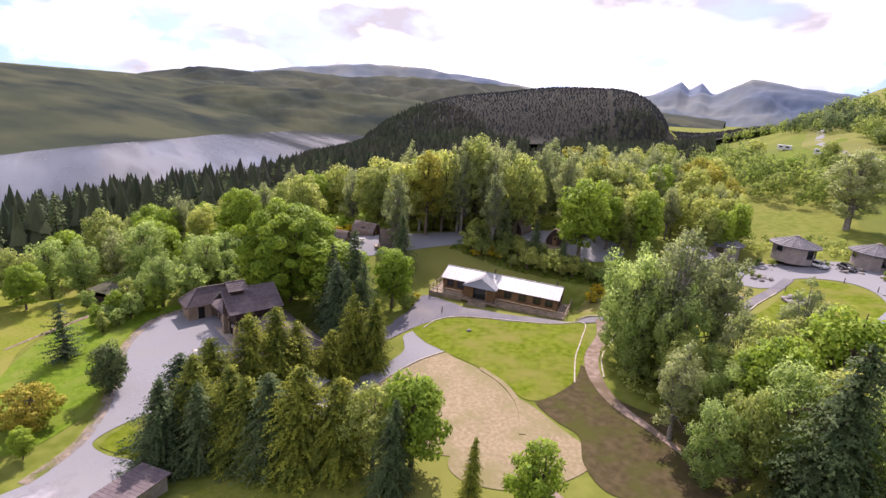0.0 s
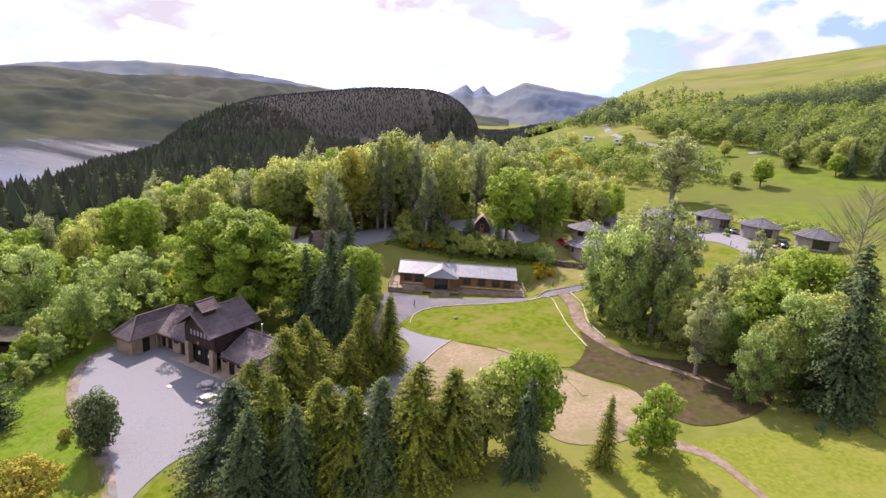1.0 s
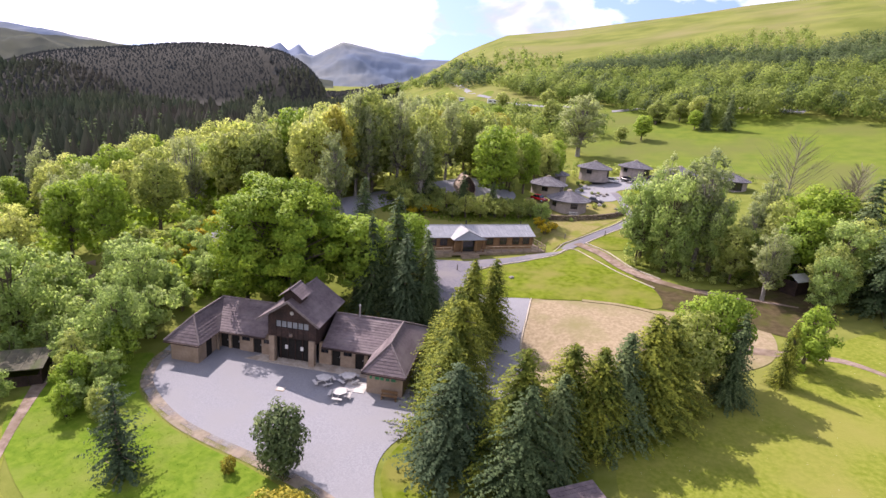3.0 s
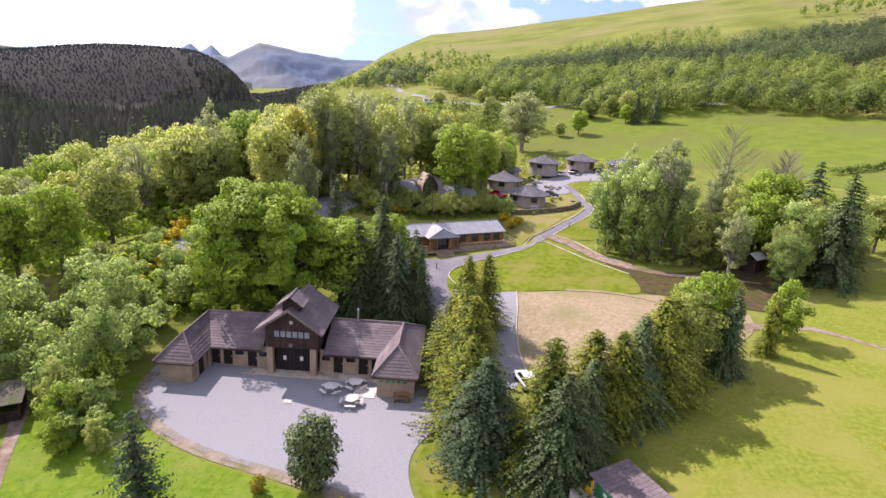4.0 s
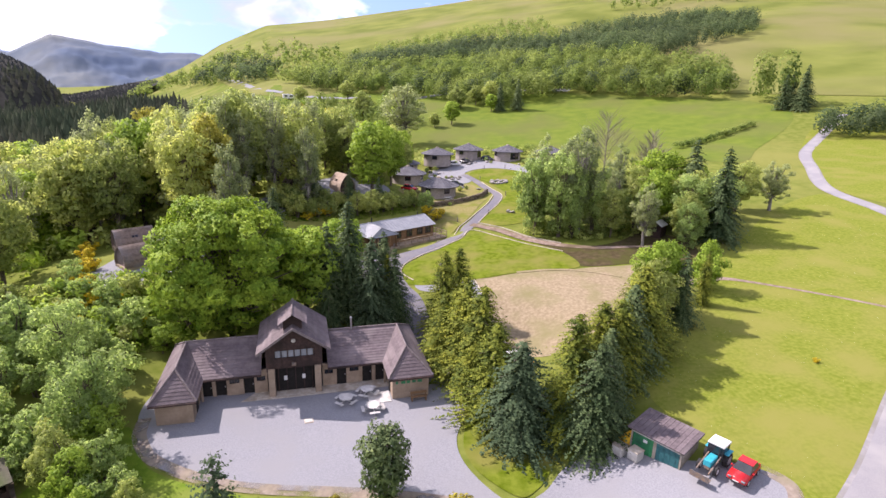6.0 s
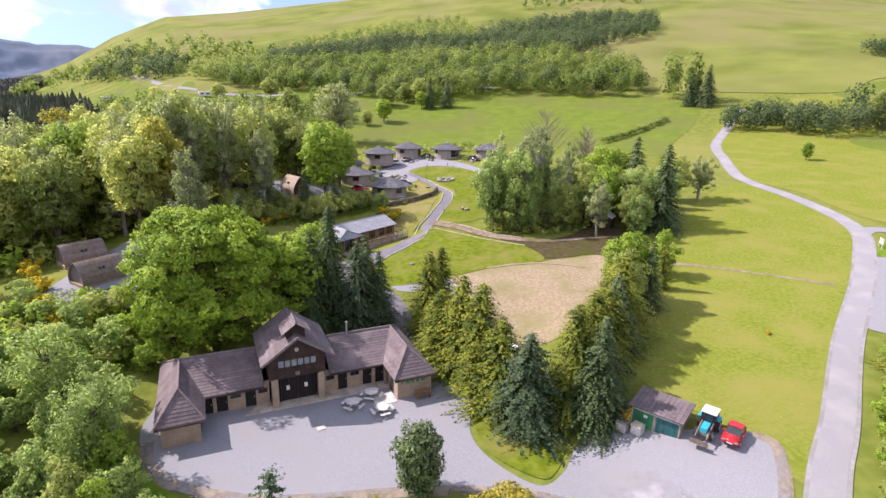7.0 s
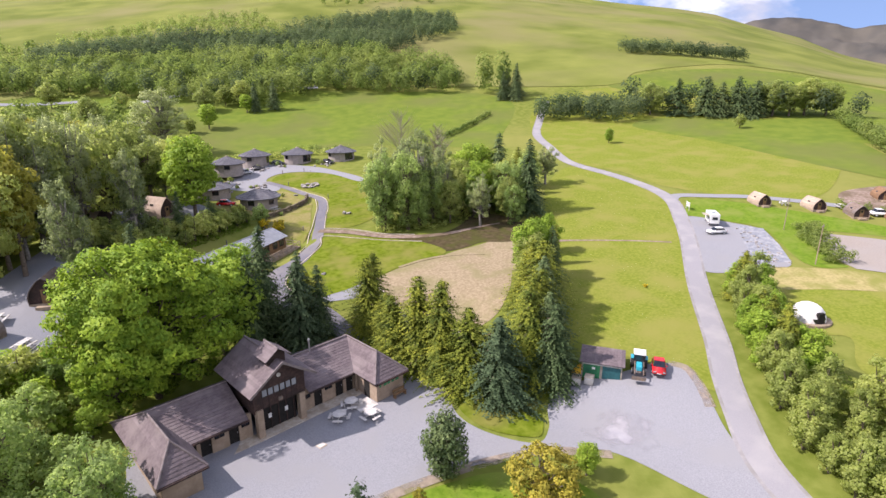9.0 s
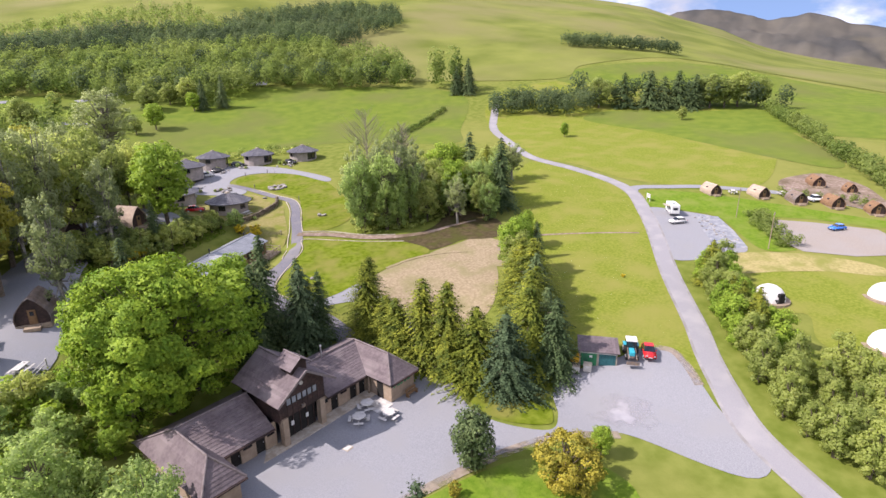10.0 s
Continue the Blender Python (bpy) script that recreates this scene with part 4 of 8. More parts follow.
golden = kept(broadleaf("golden_conifer", 64, 5, 2.5, -0.4, 60, 10000, 0.17, M["leaf_gold"], M["bark"], "rounded golden conifer bush", "shrub", stems=2, lobe=(0.14, 0.24), reach=(0.7, 0.9)), 5)

# the big sycamore behind the toilet block, with its neighbours
plant(big_tree, -78.4, 19.6, 16.6, 20, label="very large sycamore in bright leaf behind the building", wide=0.98)
plant(lime[0], -70.5, 24.1, 12.8, 40, label="dark horse chestnut beside the sycamore", wide=1.35)
plant(lime[1], -82.0, 17.6, 10.4, 70, label="bright green sycamore beside a larger one", wide=1.2)
plant(lime[0], -66.2, 31.5, 11.0, 40)
plant(spruce[0], -65.2, 24.5, 14.4)
plant(spruce[1], -67.6, 22.2, 12.5)
plant(blue_spruce[0], -62.5, 20.8, 11.5)
plant(spruce[2], -59.8, 21.2, 9.8)
plant(spruce[1], -61, 24, 10.5)
plant(cypress[0], -60.6, 22.2, 8.5, wide=0.6)

# the screen of conifers round the sand
G = "conifers round the sand"
for k, (x, y, hh, kind, wd) in enumerate([
        (-51.9, 21.4, 9.2, cypress[0], 0.75), (-54.0, 19.5, 10.0, cypress[1], 0.8), (-53.2, 16.4, 7.0, cypress[2], 1.15), (-54.8, 12.6, 8.6, cypress[1], 1.0), (-53.2, 9.6, 11.4, cypress[2], 0.9), (-52.2, 6.6, 11.6, cypress[0], 0.85),
        (-51.8, 2.6, 9.6, cypress[1], 1.05), (-50.3, -0.4, 9.2, blue_spruce[1], 1.05), (-45.5, 0.0, 10.8, cypress[2], 0.9), (-44.6, -2.9, 9.4, spruce[1], 0.95), (-42.2, 2.4, 9.8, cypress[0], 0.95), (-42.6, -0.2, 8.8, spruce[2], 0.85),
        (-40.0, 3.2, 8.8, cypress[1], 0.95), (-38.2, 4.6, 9.2, spruce[0], 1.0), (-36.2, 6.6, 9.8, cypress[2], 1.05), (-34.6, 9.4, 8.6, cypress[0], 1.05)]):
    plant(kind, x, y, hh, group=G, wide=wd * 1.5)
for x, y, hh, kind in [(-30.2, 14.0, 10.4, lime[1]), (-32.4, 11.6, 8.6, oak[1]), (-28.8, 11.4, 8.6, spruce[1])]:
    plant(kind, x, y, hh)
plant(young[0], -20.9, 18.9, 6.6)
plant(cypress[2], -23.6, 15.2, 6.6, wide=0.72)
plant(yew, -62.0, -6.3, 6.8, wide=0.84)
plant(golden, -58.0, -13.4, 4.9, wide=1.25)
plant(lime[0], -52.8, -13.6, 3.6)
plant(pine, -72.4, -10.6, 7.8, label="thin grey-green pine on the grass bank")
plant(golden, -65.6, -7.6, 1.5, label="small brown conifer bush on the bank", wide=0.8)
plant(pale_shrub, -86, 6, 6.2)
plant(pale_shrub, -88.2, -7.9, 3.4, wide=0.8)
for x, y, hh, kind in ((-87.7, -0.5, 5.2, pale_shrub), (-83.8, -4.6, 4.6, young[0]), (-82.6, -2.6, 4.2, pale_shrub), (-84.2, 0.6, 5.4, young[0]), (-82.0, -7.0, 3.4, young[0]), (-79.2, -6.4, 3.0, young[1]), (-85.8, -3.0, 5.0, young[1]), (-80.6, -4.6, 2.8, pale_shrub)):
    plant(kind, x, y, hh, group="leafy bushes on the bank beside the yard")
plant(willow[0], -85.2, 1.6, 8.8, wide=0.95)
plant(willow[1], -90, 9, 9.0)
plant(lime[1], -84.5, 15.5, 3.6)
for x, y, hh in [(-92, 0, 4), (-88.6, -1.6, 3.2), (-84.5, -3.4, 2.6), (-91, 13, 4.6), (-87, 12, 3.6), (-96, 4, 5), (-88, 18, 4.5), (-92, 22, 4), (-84, 24, 4.5), (-82, -6, 3), (-97, 14, 6), (-101, 9, 7)]:
    plant(pale_shrub, x, y, hh)

# trees beyond the low shelter
for x, y, hh, kind in [(-97.5, 0.8, 11.5, willow[1]), (-100.5, -3.5, 11, birch[0]), (-96.5, -8.5, 9.5, willow[0]), (-103.5, 4, 12, lime[1]), (-108, -3.5, 12, oak[0]), (-112, 3, 12.5, lime[0]), (-91.5, -15.5, 8, lime[1]), (-97, -17, 9.5, oak[1]),
                       (-105, -13, 11, willow[1]), (-113, -11, 12, lime[0]), (-120, -4, 12.5, oak[2]), (-118, 9, 13, birch[2]), (-124, 4, 13, lime[1]), (-104, -24, 11, oak[0]), (-115, -22, 12, birch[1]), (-94, -25, 9, lime[0])]:
    plant(kind, x, y, hh, group="trees west of the yard")

# the clump in the middle of the lawns
for x, y, hh, kind, wd in [(-35, 46, 14.0, willow[0], 0.8), (-31.2, 43.4, 14.6, willow[1], 0.72), (-33.2, 48.6, 13, willow[1], 0.8), (-29.4, 47.5, 15.2, birch[1], 0.85), (-29.6, 42, 9, willow[0], 0.8), (-32.4, 50.5, 15.5, birch[0], 0.85), (-27.6, 44.4, 17.4, birch[3], 1.0),
                           (-25.8, 43.0, 12, willow[0], 0.7), (-26.4, 50.5, 15.6, birch[2], 1.0), (-20.8, 45, 10.8, birch[1], 0.9), (-15.8, 41.5, 11.5, lime[0], 1.0), (-12.5, 37.5, 10.5, willow[1], 0.95), (-8.5, 35, 14.5, spruce[0], 1.1), (-12.5, 47, 14, lime[1], 1.1),
                           (-14.2, 34.6, 8.6, oak[1], 0.85), (-8.4, 43.6, 14.6, spruce[1], 1.1), (-4.5, 48, 10.5, lime[1], 0.85), (9.0, 46, 9.2, birch[2], 1.5), (3.4, 47.5, 9.8, oak[2], 1.0), (-18, 50.5, 13, birch[0], 1.1), (-6.4, 38.6, 10.5, willow[0], 1.0), (-1.8, 44.6, 10.5, cypress[2], 1.0), (-20.6, 35.4, 9.6, birch[0], 1.15), (-15.4, 32.2, 7.6, willow[1], 0.9), (-17.8, 44.2, 11.0, oak[0], 0.95), (-10.4, 41.5, 10.5, oak[2], 1.0), (-23.4, 40.8, 8.6, oak[0], 0.9), (-21.6, 42.4, 7.4, willow[1], 0.9), (-18.4, 39.6, 8.2, willow[0], 0.9), (-8.2, 46.5, 11, oak[1], 1.0),
                           (-2.6, 52.5, 8.6, lime[0], 1.0), (-16.4, 48, 10.5, oak[1], 1.0)]:
    plant(kind, x, y, hh, wide=wd)

# woods on the knoll behind the lodge
def wood_height(x, y):
    return 13.5 + 6.5 * float(smooth(60, 86, -x)) * float(smooth(18, 52, y))


def over_pods(x, y):
    """Whether a tree here would stand between the sun and the pods on the terrace."""
    along, across = (x + 90) * -0.82 + (y - 37) * 0.57, (x + 90) * 0.57 + (y - 37) * 0.82
    return -4 < along < 15 and abs(across) < 7.5


rnd = random.Random(5)
count = 0
wood = [birch[0], oak[2], birch[2], birch[3], oak[0], oak[1], birch[1], lime[0], oak[2]]
keep_off = [(-60, 48, 12), (-63, 66, 4.5), (-69, 64, 4.5), (-92, 31, 6), (-89, 39, 5), (-98, 36, 5), (-46, 78, 9), (-53, 88, 7), (-80, 22, 8), (-74, 24.5, 8), (-75, 71, 4)]
tries = 0
while count < 92 and tries < 4000:
    tries += 1
    a, b = rnd.uniform(0, 1), rnd.uniform(-1, 1)
    x = -104 + 54 * a + rnd.uniform(-6, 6) + b * -30
    y = 44 + 62 * a + b * 22
    if any(math.hypot(x - u, y - v) < r for u, v, r in keep_off) or x > -52 or over_pods(x, y):
        continue
    if y < 1.25 * (x + 88) + 33 or (x + 60) * 0.8 + (y - 60) * -0.6 > 4:
        continue
    keep_off.append((x, y, 3.1))
    kind = wood[rnd.randrange(len(wood))]
    plant(kind, x, y, wood_height(x, y) * rnd.uniform(0.82, 1.06), rnd.uniform(0, 360), group="trees of the wood", wide=0.78)
    count += 1


# ---------------------------------------------------------------- roofs
def clipped(poly, axis, lo, hi):
    """A convex polygon of (s, t) cut to lo <= s <= hi."""
    for sign, lim in ((1, lo), (-1, -hi)):
        out = []
        for i, p in enumerate(poly):
            q = poly[(i + 1) % len(poly)]
            a, b = sign * p[axis] - lim, sign * q[axis] - lim
            if a >= 0:
                out.append(p)
            if (a > 0 > b) or (a < 0 < b):
                k = a / (a - b)
                out.append(tuple(p[j] + (q[j] - p[j]) * k for j in range(2)))
        poly = out
        if len(poly) < 3:
            return []
    return poly


def courses(V, F, pts, step=0.34, lift=0.026, base=0.02):
    """Lapped courses of tiles over one roof slope, each a little proud of the next one up."""
    P = [Vector(p) for p in pts]
    n = (P[1] - P[0]).cross(P[2] - P[0]).normalized()
    if n.z < 0:
        n = -n
    t = Vector((0, 0, 1)).cross(n).normalized()
    s = n.cross(t).normalized()
    if s.z < 0:
        s = -s
    o = P[0]
    flat = [((p - o).dot(s), (p - o).dot(t)) for p in P]
    lo, hi = min(f[0] for f in flat), max(f[0] for f in flat)
    k = int(math.ceil((hi - lo) / step))
    for i in range(k):
        a, b = lo + i * step, min(lo + (i + 1) * step, hi)
        poly = clipped(flat, 0, a, b)
        if len(poly) < 3:
            continue
        first = len(V)
        for u, v in poly:
            V.append(o + s * u + t * v + n * (base + lift * (1 - (u - a) / step)))
        F.append(tuple(range(first, len(V))))
        low = [q for q in poly if abs(q[0] - a) < 1e-5]
        if len(low) == 2:
            first = len(V)
            for (u, v), up in ((low[0], lift), (low[1], lift), (low[1], -0.01), (low[0], -0.01)):
                V.append(o + s * u + t * v + n * (base + up))
            F.append((first, first + 1, first + 2, first + 3))


def tiled(name, slopes, parent, material, step=0.34, label=""):
    """A boarded slope with one piece for each lapped course."""
    for pts in slopes:
        base = put(name, mesh_of(name, pts, [tuple(range(len(pts)))], material), parent, label)
        V, F = [], []
        courses(V, F, pts, step)
        k = 0
        while k < len(F):
            group = [F[k]]
            if k + 1 < len(F) and len(F[k + 1]) == 4 and (Vector(V[F[k + 1][0]]) - Vector(V[F[k + 1][3]])).length < 0.2:
                group.append(F[k + 1])
            ids = sorted({q for f in group for q in f})
            at = {q: n for n, q in enumerate(ids)}
            put("tile_course", mesh_of("tile_course", [V[q] for q in ids], [tuple(at[q] for q in f) for f in group], material), base)
            k += len(group)


def solid(name, polys, parent, material, label=""):
    V, F = [], []
    for pts in polys:
        F.append(tuple(range(len(V), len(V) + len(pts))))
        V += pts
    return put(name, mesh_of(name, V, F, material), parent, label)


def ridge(name, a, b, parent, material, r=0.11):
    V, F = tube([a, b], [r, r], 6)
    return put(name, mesh_of(name, V, F, material, True), parent)


def window(parent, x, y, z, w, hgt, glass=None, frame_mat=None, face=-1, turned=False):
    """A framed window on a wall that faces along y (or x when turned)."""
    m = pose(x, y, z, 0, 0, 90 if turned else 0)
    bm = bmesh.new()
    t = 0.07
    for a, b, c, d in ((-w / 2 - t, w / 2 + t, -t, 0), (-w / 2 - t, w / 2 + t, hgt, hgt + t), (-w / 2 - t, -w / 2, 0, hgt), (w / 2, w / 2 + t, 0, hgt), (-0.03, 0.03, 0, hgt)):
        box(bm, a, b, -0.06, 0.05, c, d)
    win = part("window", bm, frame_mat or M["dark_wood"], parent, m=m)
    part("pane", boxed(-w / 2, w / 2, -0.02, 0.02, 0, hgt), glass or M["glass"], win)
    return win


# ---------------------------------------------------------------- tiled toilet block with a clock tower
block = empty("amenity_block", pose(-81.4, 3.9, 0.05, 0, 0, 7.0), "long tan toilet block with brown tiled roofs and timber tower", "building")
E0, ZR = 2.35, 4.45
WALL = 0.25
# walls, each side on its own
for x0, x1, y0, y1 in ((0.15, 3.15, 0.0, WALL), (0.15, 0.4, WALL, 10.9), (2.9, 3.15, WALL, 3.8), (20.75, 24.3, 0.0, WALL), (24.05, 24.3, WALL, 10.9), (20.75, 21.0, WALL, 3.8), (0.4, 24.05, 10.65, 10.9)):
    part("wall", boxed(x0, x1, y0, y1, -0.4, E0 + 0.12), M["render_wall"], block)


def front_wall(x0, x1, gaps, y=3.8):
    """A wall along x with door and window gaps: (centre, width, sill, head)."""
    at = x0
    for c, w, lo, hi in gaps:
        part("wall", boxed(at, c - w / 2, y, y + WALL, -0.3, E0 + 0.12), M["render_wall"], block)
        if lo > 0:
            part("wall", boxed(c - w / 2, c + w / 2, y, y + WALL, -0.3, lo), M["render_wall"], block)
        part("wall", boxed(c - w / 2, c + w / 2, y, y + WALL, hi, E0 + 0.12), M["render_wall"], block)
        at = c + w / 2
    part("wall", boxed(at, x1, y, y + WALL, -0.3, E0 + 0.12), M["render_wall"], block)
    for c, w, lo, hi in gaps:
        if lo > 0:
            window(block, c, y + 0.1, lo, w, hi - lo)
        else:
            # the door's near-black colour holds the shade of the recess
            d = part("door", boxed(c - w / 2, c + w / 2, y + 0.14, y + 0.19, 0.0, hi), M["shadow_gap"], block, "timber door coloured near black for recess shade")
            part("handle", boxed(c + w / 2 - 0.16, c + w / 2 - 0.1, y + 0.09, y + 0.14, 1.0, 1.14), M["steel"], d)
            part("door_frame", boxed(c - w / 2 - 0.09, c + w / 2 + 0.09, y - 0.02, y + 0.03, hi, hi + 0.1), M["dark_wood"], block)


front_wall(3.15, 9.2, [(3.75, 0.9, 0, 2.05), (5.0, 0.95, 0, 2.05), (6.2, 0.9, 1.35, 1.85), (7.5, 0.95, 0, 2.05), (8.6, 0.8, 1.35, 1.85)])
front_wall(14.4, 20.75, [(15.0, 0.8, 1.35, 1.85), (16.25, 0.95, 0, 2.05), (17.5, 0.9, 1.35, 1.85), (18.8, 0.95, 0, 2.05), (20.1, 0.9, 0, 2.05)])
# side doors share the near-black shade colour
part("door", boxed(3.13, 3.19, 1.4, 2.3, 0.0, 2.0), M["shadow_gap"], block, "timber side door coloured near black for shade")
part("door", boxed(20.71, 20.77, 1.2, 2.1, 0.0, 2.0), M["shadow_gap"], block, "timber side door coloured near black for shade")
for x in (3.4, 20.5):
    part("post", boxed(x - 0.09, x + 0.09, 3.05, 3.23, 0, E0 + 0.05), M["render_wall"], block)

ROOFS = [
    [(14.9, 3.2, E0), (20.3, 3.2, E0), (22.45, 7.3, ZR), (14.9, 7.3, ZR)],
    [(3.6, 3.2, E0), (8.7, 3.2, E0), (8.7, 7.3, ZR), (1.7, 7.3, ZR)],
    [(-0.25, 11.4, E0), (24.65, 11.4, E0), (22.45, 7.3, ZR), (1.7, 7.3, ZR)],
    [(20.3, -0.4, E0), (22.45, 2.0, ZR), (22.45, 7.3, ZR), (20.3, 3.2, E0)],
    [(24.65, -0.4, E0), (24.65, 11.4, E0), (22.45, 7.3, ZR), (22.45, 2.0, ZR)],
    [(20.3, -0.4, E0), (24.65, -0.4, E0), (22.45, 2.0, ZR)],
    [(3.6, -0.4, E0), (3.6, 3.2, E0), (1.7, 7.3, ZR), (1.7, 1.75, ZR)],
    [(-0.25, -0.4, E0), (1.7, 1.75, ZR), (1.7, 7.3, ZR), (-0.25, 11.4, E0)],
    [(-0.25, -0.4, E0), (3.6, -0.4, E0), (1.7, 1.75, ZR)],
]
for pts in ROOFS:
    tiled("roof", [pts], block, M["roof_tile"])
solid("soffit", [[(x, y, z - 0.03) for x, y, z in pts][::-1] for pts in ROOFS], block, M["dark_wood"])
for a, b in (((22.45, 2.0, ZR), (22.45, 7.3, ZR)), ((22.45, 7.3, ZR), (14.9, 7.3, ZR)), ((1.7, 1.75, ZR), (1.7, 7.3, ZR)), ((1.7, 7.3, ZR), (8.7, 7.3, ZR)), ((22.45, 2.0, ZR), (20.3, -0.4, E0)),
             ((22.45, 2.0, ZR), (24.65, -0.4, E0)), ((1.7, 1.75, ZR), (-0.25, -0.4, E0)), ((1.7, 1.75, ZR), (3.6, -0.4, E0)), ((22.45, 7.3, ZR), (24.65, 11.4, E0)), ((1.7, 7.3, ZR), (-0.25, 11.4, E0))):
    ridge("ridge_tile", Vector(a) + Vector((0, 0, 0.06)), Vector(b) + Vector((0, 0, 0.06)), block, M["ridge_tile"])
for x0, x1, y in ((3.6, 8.7, 3.15), (14.9, 20.3, 3.15), (20.3, 24.65, -0.45), (-0.25, 3.6, -0.45)):
    part("gutter", boxed(x0, x1, y - 0.1, y + 0.03, E0 - 0.16, E0 - 0.02), M["dark_wood"], block)

# the tower
TX0, TX1, TZE, TZR = 9.2, 14.4, 5.0, 7.35
for x in (9.35, 13.65):
    part("pillar", boxed(x, x + 0.6, 2.75, 3.4, -0.2, 2.95, 0.03), M["render_wall"], block)
part("cladding", boxed(TX0, TX1, 2.95, 3.15, 2.9, 4.0), M["dark_wood"], block)
part("cladding", prism([(TX0, 4.72), (TX1, 4.72), (TX1, TZE + 0.1), ((TX0 + TX1) / 2, TZR - 0.12), (TX0, TZE + 0.1)], 2.95, 3.15), M["dark_wood"], block)
for x0, x1 in ((TX0, 10.0), (13.6, TX1)):
    part("cladding", boxed(x0, x1, 2.95, 3.15, 4.0, 4.72), M["dark_wood"], block)
for k in range(6):
    x = 10.03 + k * 0.595
    part("pane", boxed(x + 0.04, x + 0.53, 3.02, 3.06, 4.02, 4.70), M["pale_glass"], block, "pale window pane")
    part("mullion", boxed(x - 0.03, x + 0.04, 2.93, 3.1, 4.0, 4.72), M["dark_wood"], block)
part("cladding", boxed(TX0, TX0 + 0.2, 3.15, 9.0, 2.5, TZE + 0.4), M["dark_wood"], block)
part("cladding", boxed(TX1 - 0.2, TX1, 3.15, 9.0, 2.5, TZE + 0.4), M["dark_wood"], block)
part("cladding", prism([(TX0, 2.5), (TX1, 2.5), (TX1, TZE + 0.1), ((TX0 + TX1) / 2, TZR - 0.12), (TX0, TZE + 0.1)], 8.8, 9.0), M["dark_wood"], block)
for k in range(9):
    part("batten", boxed(TX0 + 0.28 + k * 0.58, TX0 + 0.34 + k * 0.58, 2.91, 2.96, 2.92, 3.98), M["dark_wood"], block)
# near-black screen colour puts in the shade behind the pillars
part("screen", boxed(9.95, 13.65, 3.7, 3.78, 0.0, 2.9), M["shadow_gap"], block, "glazed entrance screen coloured near black for recess shade")
for k in range(5):
    part("mullion", boxed(10.2 + k * 0.8, 10.28 + k * 0.8, 3.6, 3.7, 0, 2.9), M["dark_wood"], block)
for x in (10.9, 12.6):
    part("notice", boxed(x - 0.15, x + 0.15, 3.55, 3.6, 1.3, 1.75), M["white_paint"], block, "white paper notice")
part("lamp", boxed(11.55, 11.95, 2.72, 2.95, 3.15, 3.5, 0.05), M["iron"], block)
xm = (TX0 + TX1) / 2
tiled("roof", [[(8.45, 1.9, TZE), (8.45, 9.4, TZE), (xm, 9.4, TZR), (xm, 1.9, TZR)]], block, M["roof_tile"])
tiled("roof", [[(15.15, 1.9, TZE), (15.15, 9.4, TZE), (xm, 9.4, TZR), (xm, 1.9, TZR)]], block, M["roof_tile"])
solid("soffit", [[(8.45, 1.9, TZE - 0.05), (8.45, 9.4, TZE - 0.05), (xm, 9.4, TZR - 0.05), (xm, 1.9, TZR - 0.05)], [(15.15, 1.9, TZE - 0.05), (15.15, 9.4, TZE - 0.05), (xm, 9.4, TZR - 0.05), (xm, 1.9, TZR - 0.05)]], block, M["dark_wood"])
for sx in (-1, 1):
    bm = bmesh.new()
    L = math.hypot(3.35, TZR - TZE)
    box(bm, 0, L, -0.05, 0.05, -0.14, 0.08, m=pose(xm, 1.9, TZR, 0, 0, 0) @ Matrix.Diagonal((sx, 1, 1, 1)) @ pose(0, 0, 0, 0, math.degrees(math.atan2(TZR - TZE, 3.35)), 0))
    bmesh.ops.recalc_face_normals(bm, faces=bm.faces)
    part("bargeboard", bm, M["ridge_tile"], block)
ridge("ridge_tile", (xm, 4.9, TZR + 0.06), (xm, 9.4, TZR + 0.06), block, M["ridge_tile"])
# the little lantern on its ridge
part("lantern", prism([(xm - 0.85, 6.3), (xm + 0.85, 6.3), (xm + 0.85, 7.75), (xm, 8.3), (xm - 0.85, 7.75)], 3.0, 4.7), M["dark_wood"], block)
tiled("roof", [[(xm - 1.3, 2.5, 7.5), (xm - 1.3, 5.1, 7.5), (xm, 5.1, 8.45), (xm, 2.5, 8.45)]], block, M["roof_tile"], 0.3)
tiled("roof", [[(xm + 1.3, 2.5, 7.5), (xm + 1.3, 5.1, 7.5), (xm, 5.1, 8.45), (xm, 2.5, 8.45)]], block, M["roof_tile"], 0.3)
ridge("ridge_tile", (xm, 2.5, 8.5), (xm, 5.1, 8.5), block, M["ridge_tile"], 0.08)
part("finial", cyl(bmesh.new(), 0.04, 0.015, 8.45, 9.1, xm, 2.7, 6), M["iron"], block)
part("clock", cyl(bmesh.new(), 0.2, 0.2, -0.04, 0.04, 0, 0, 16, m=pose(xm, 2.93, 5.7, 90)), M["bleached"], block, "pale round plaque")
part("flue", cyl(bmesh.new(), 0.09, 0.09, 4.2, 5.7, 17.6, 7.2, 10), M["steel"], block, "bright steel flue")
part("flue_cap", cyl(bmesh.new(), 0.16, 0.1, 5.7, 5.85, 17.6, 7.2, 10), M["steel"], block)
# a green sign over the shuttered counter, its words only bars
sign = part("sign", boxed(20.95, 23.75, -0.07, -0.02, 1.5, 1.98), M["render_wall"], block, "sign with a line of green lettering")
for k, w in enumerate((0.22, 0.42, 0.34, 0.36, 0.44)):
    part("letter", boxed(21.05 + k * 0.53, 21.05 + k * 0.53 + w, -0.09, -0.07, 1.6, 1.88), M["green_paint"], sign)
part("plinth", boxed(3.15, 20.75, 2.4, 3.8, -0.3, 0.10), M["cream_stone"], block, "raised pale paving along the wall")
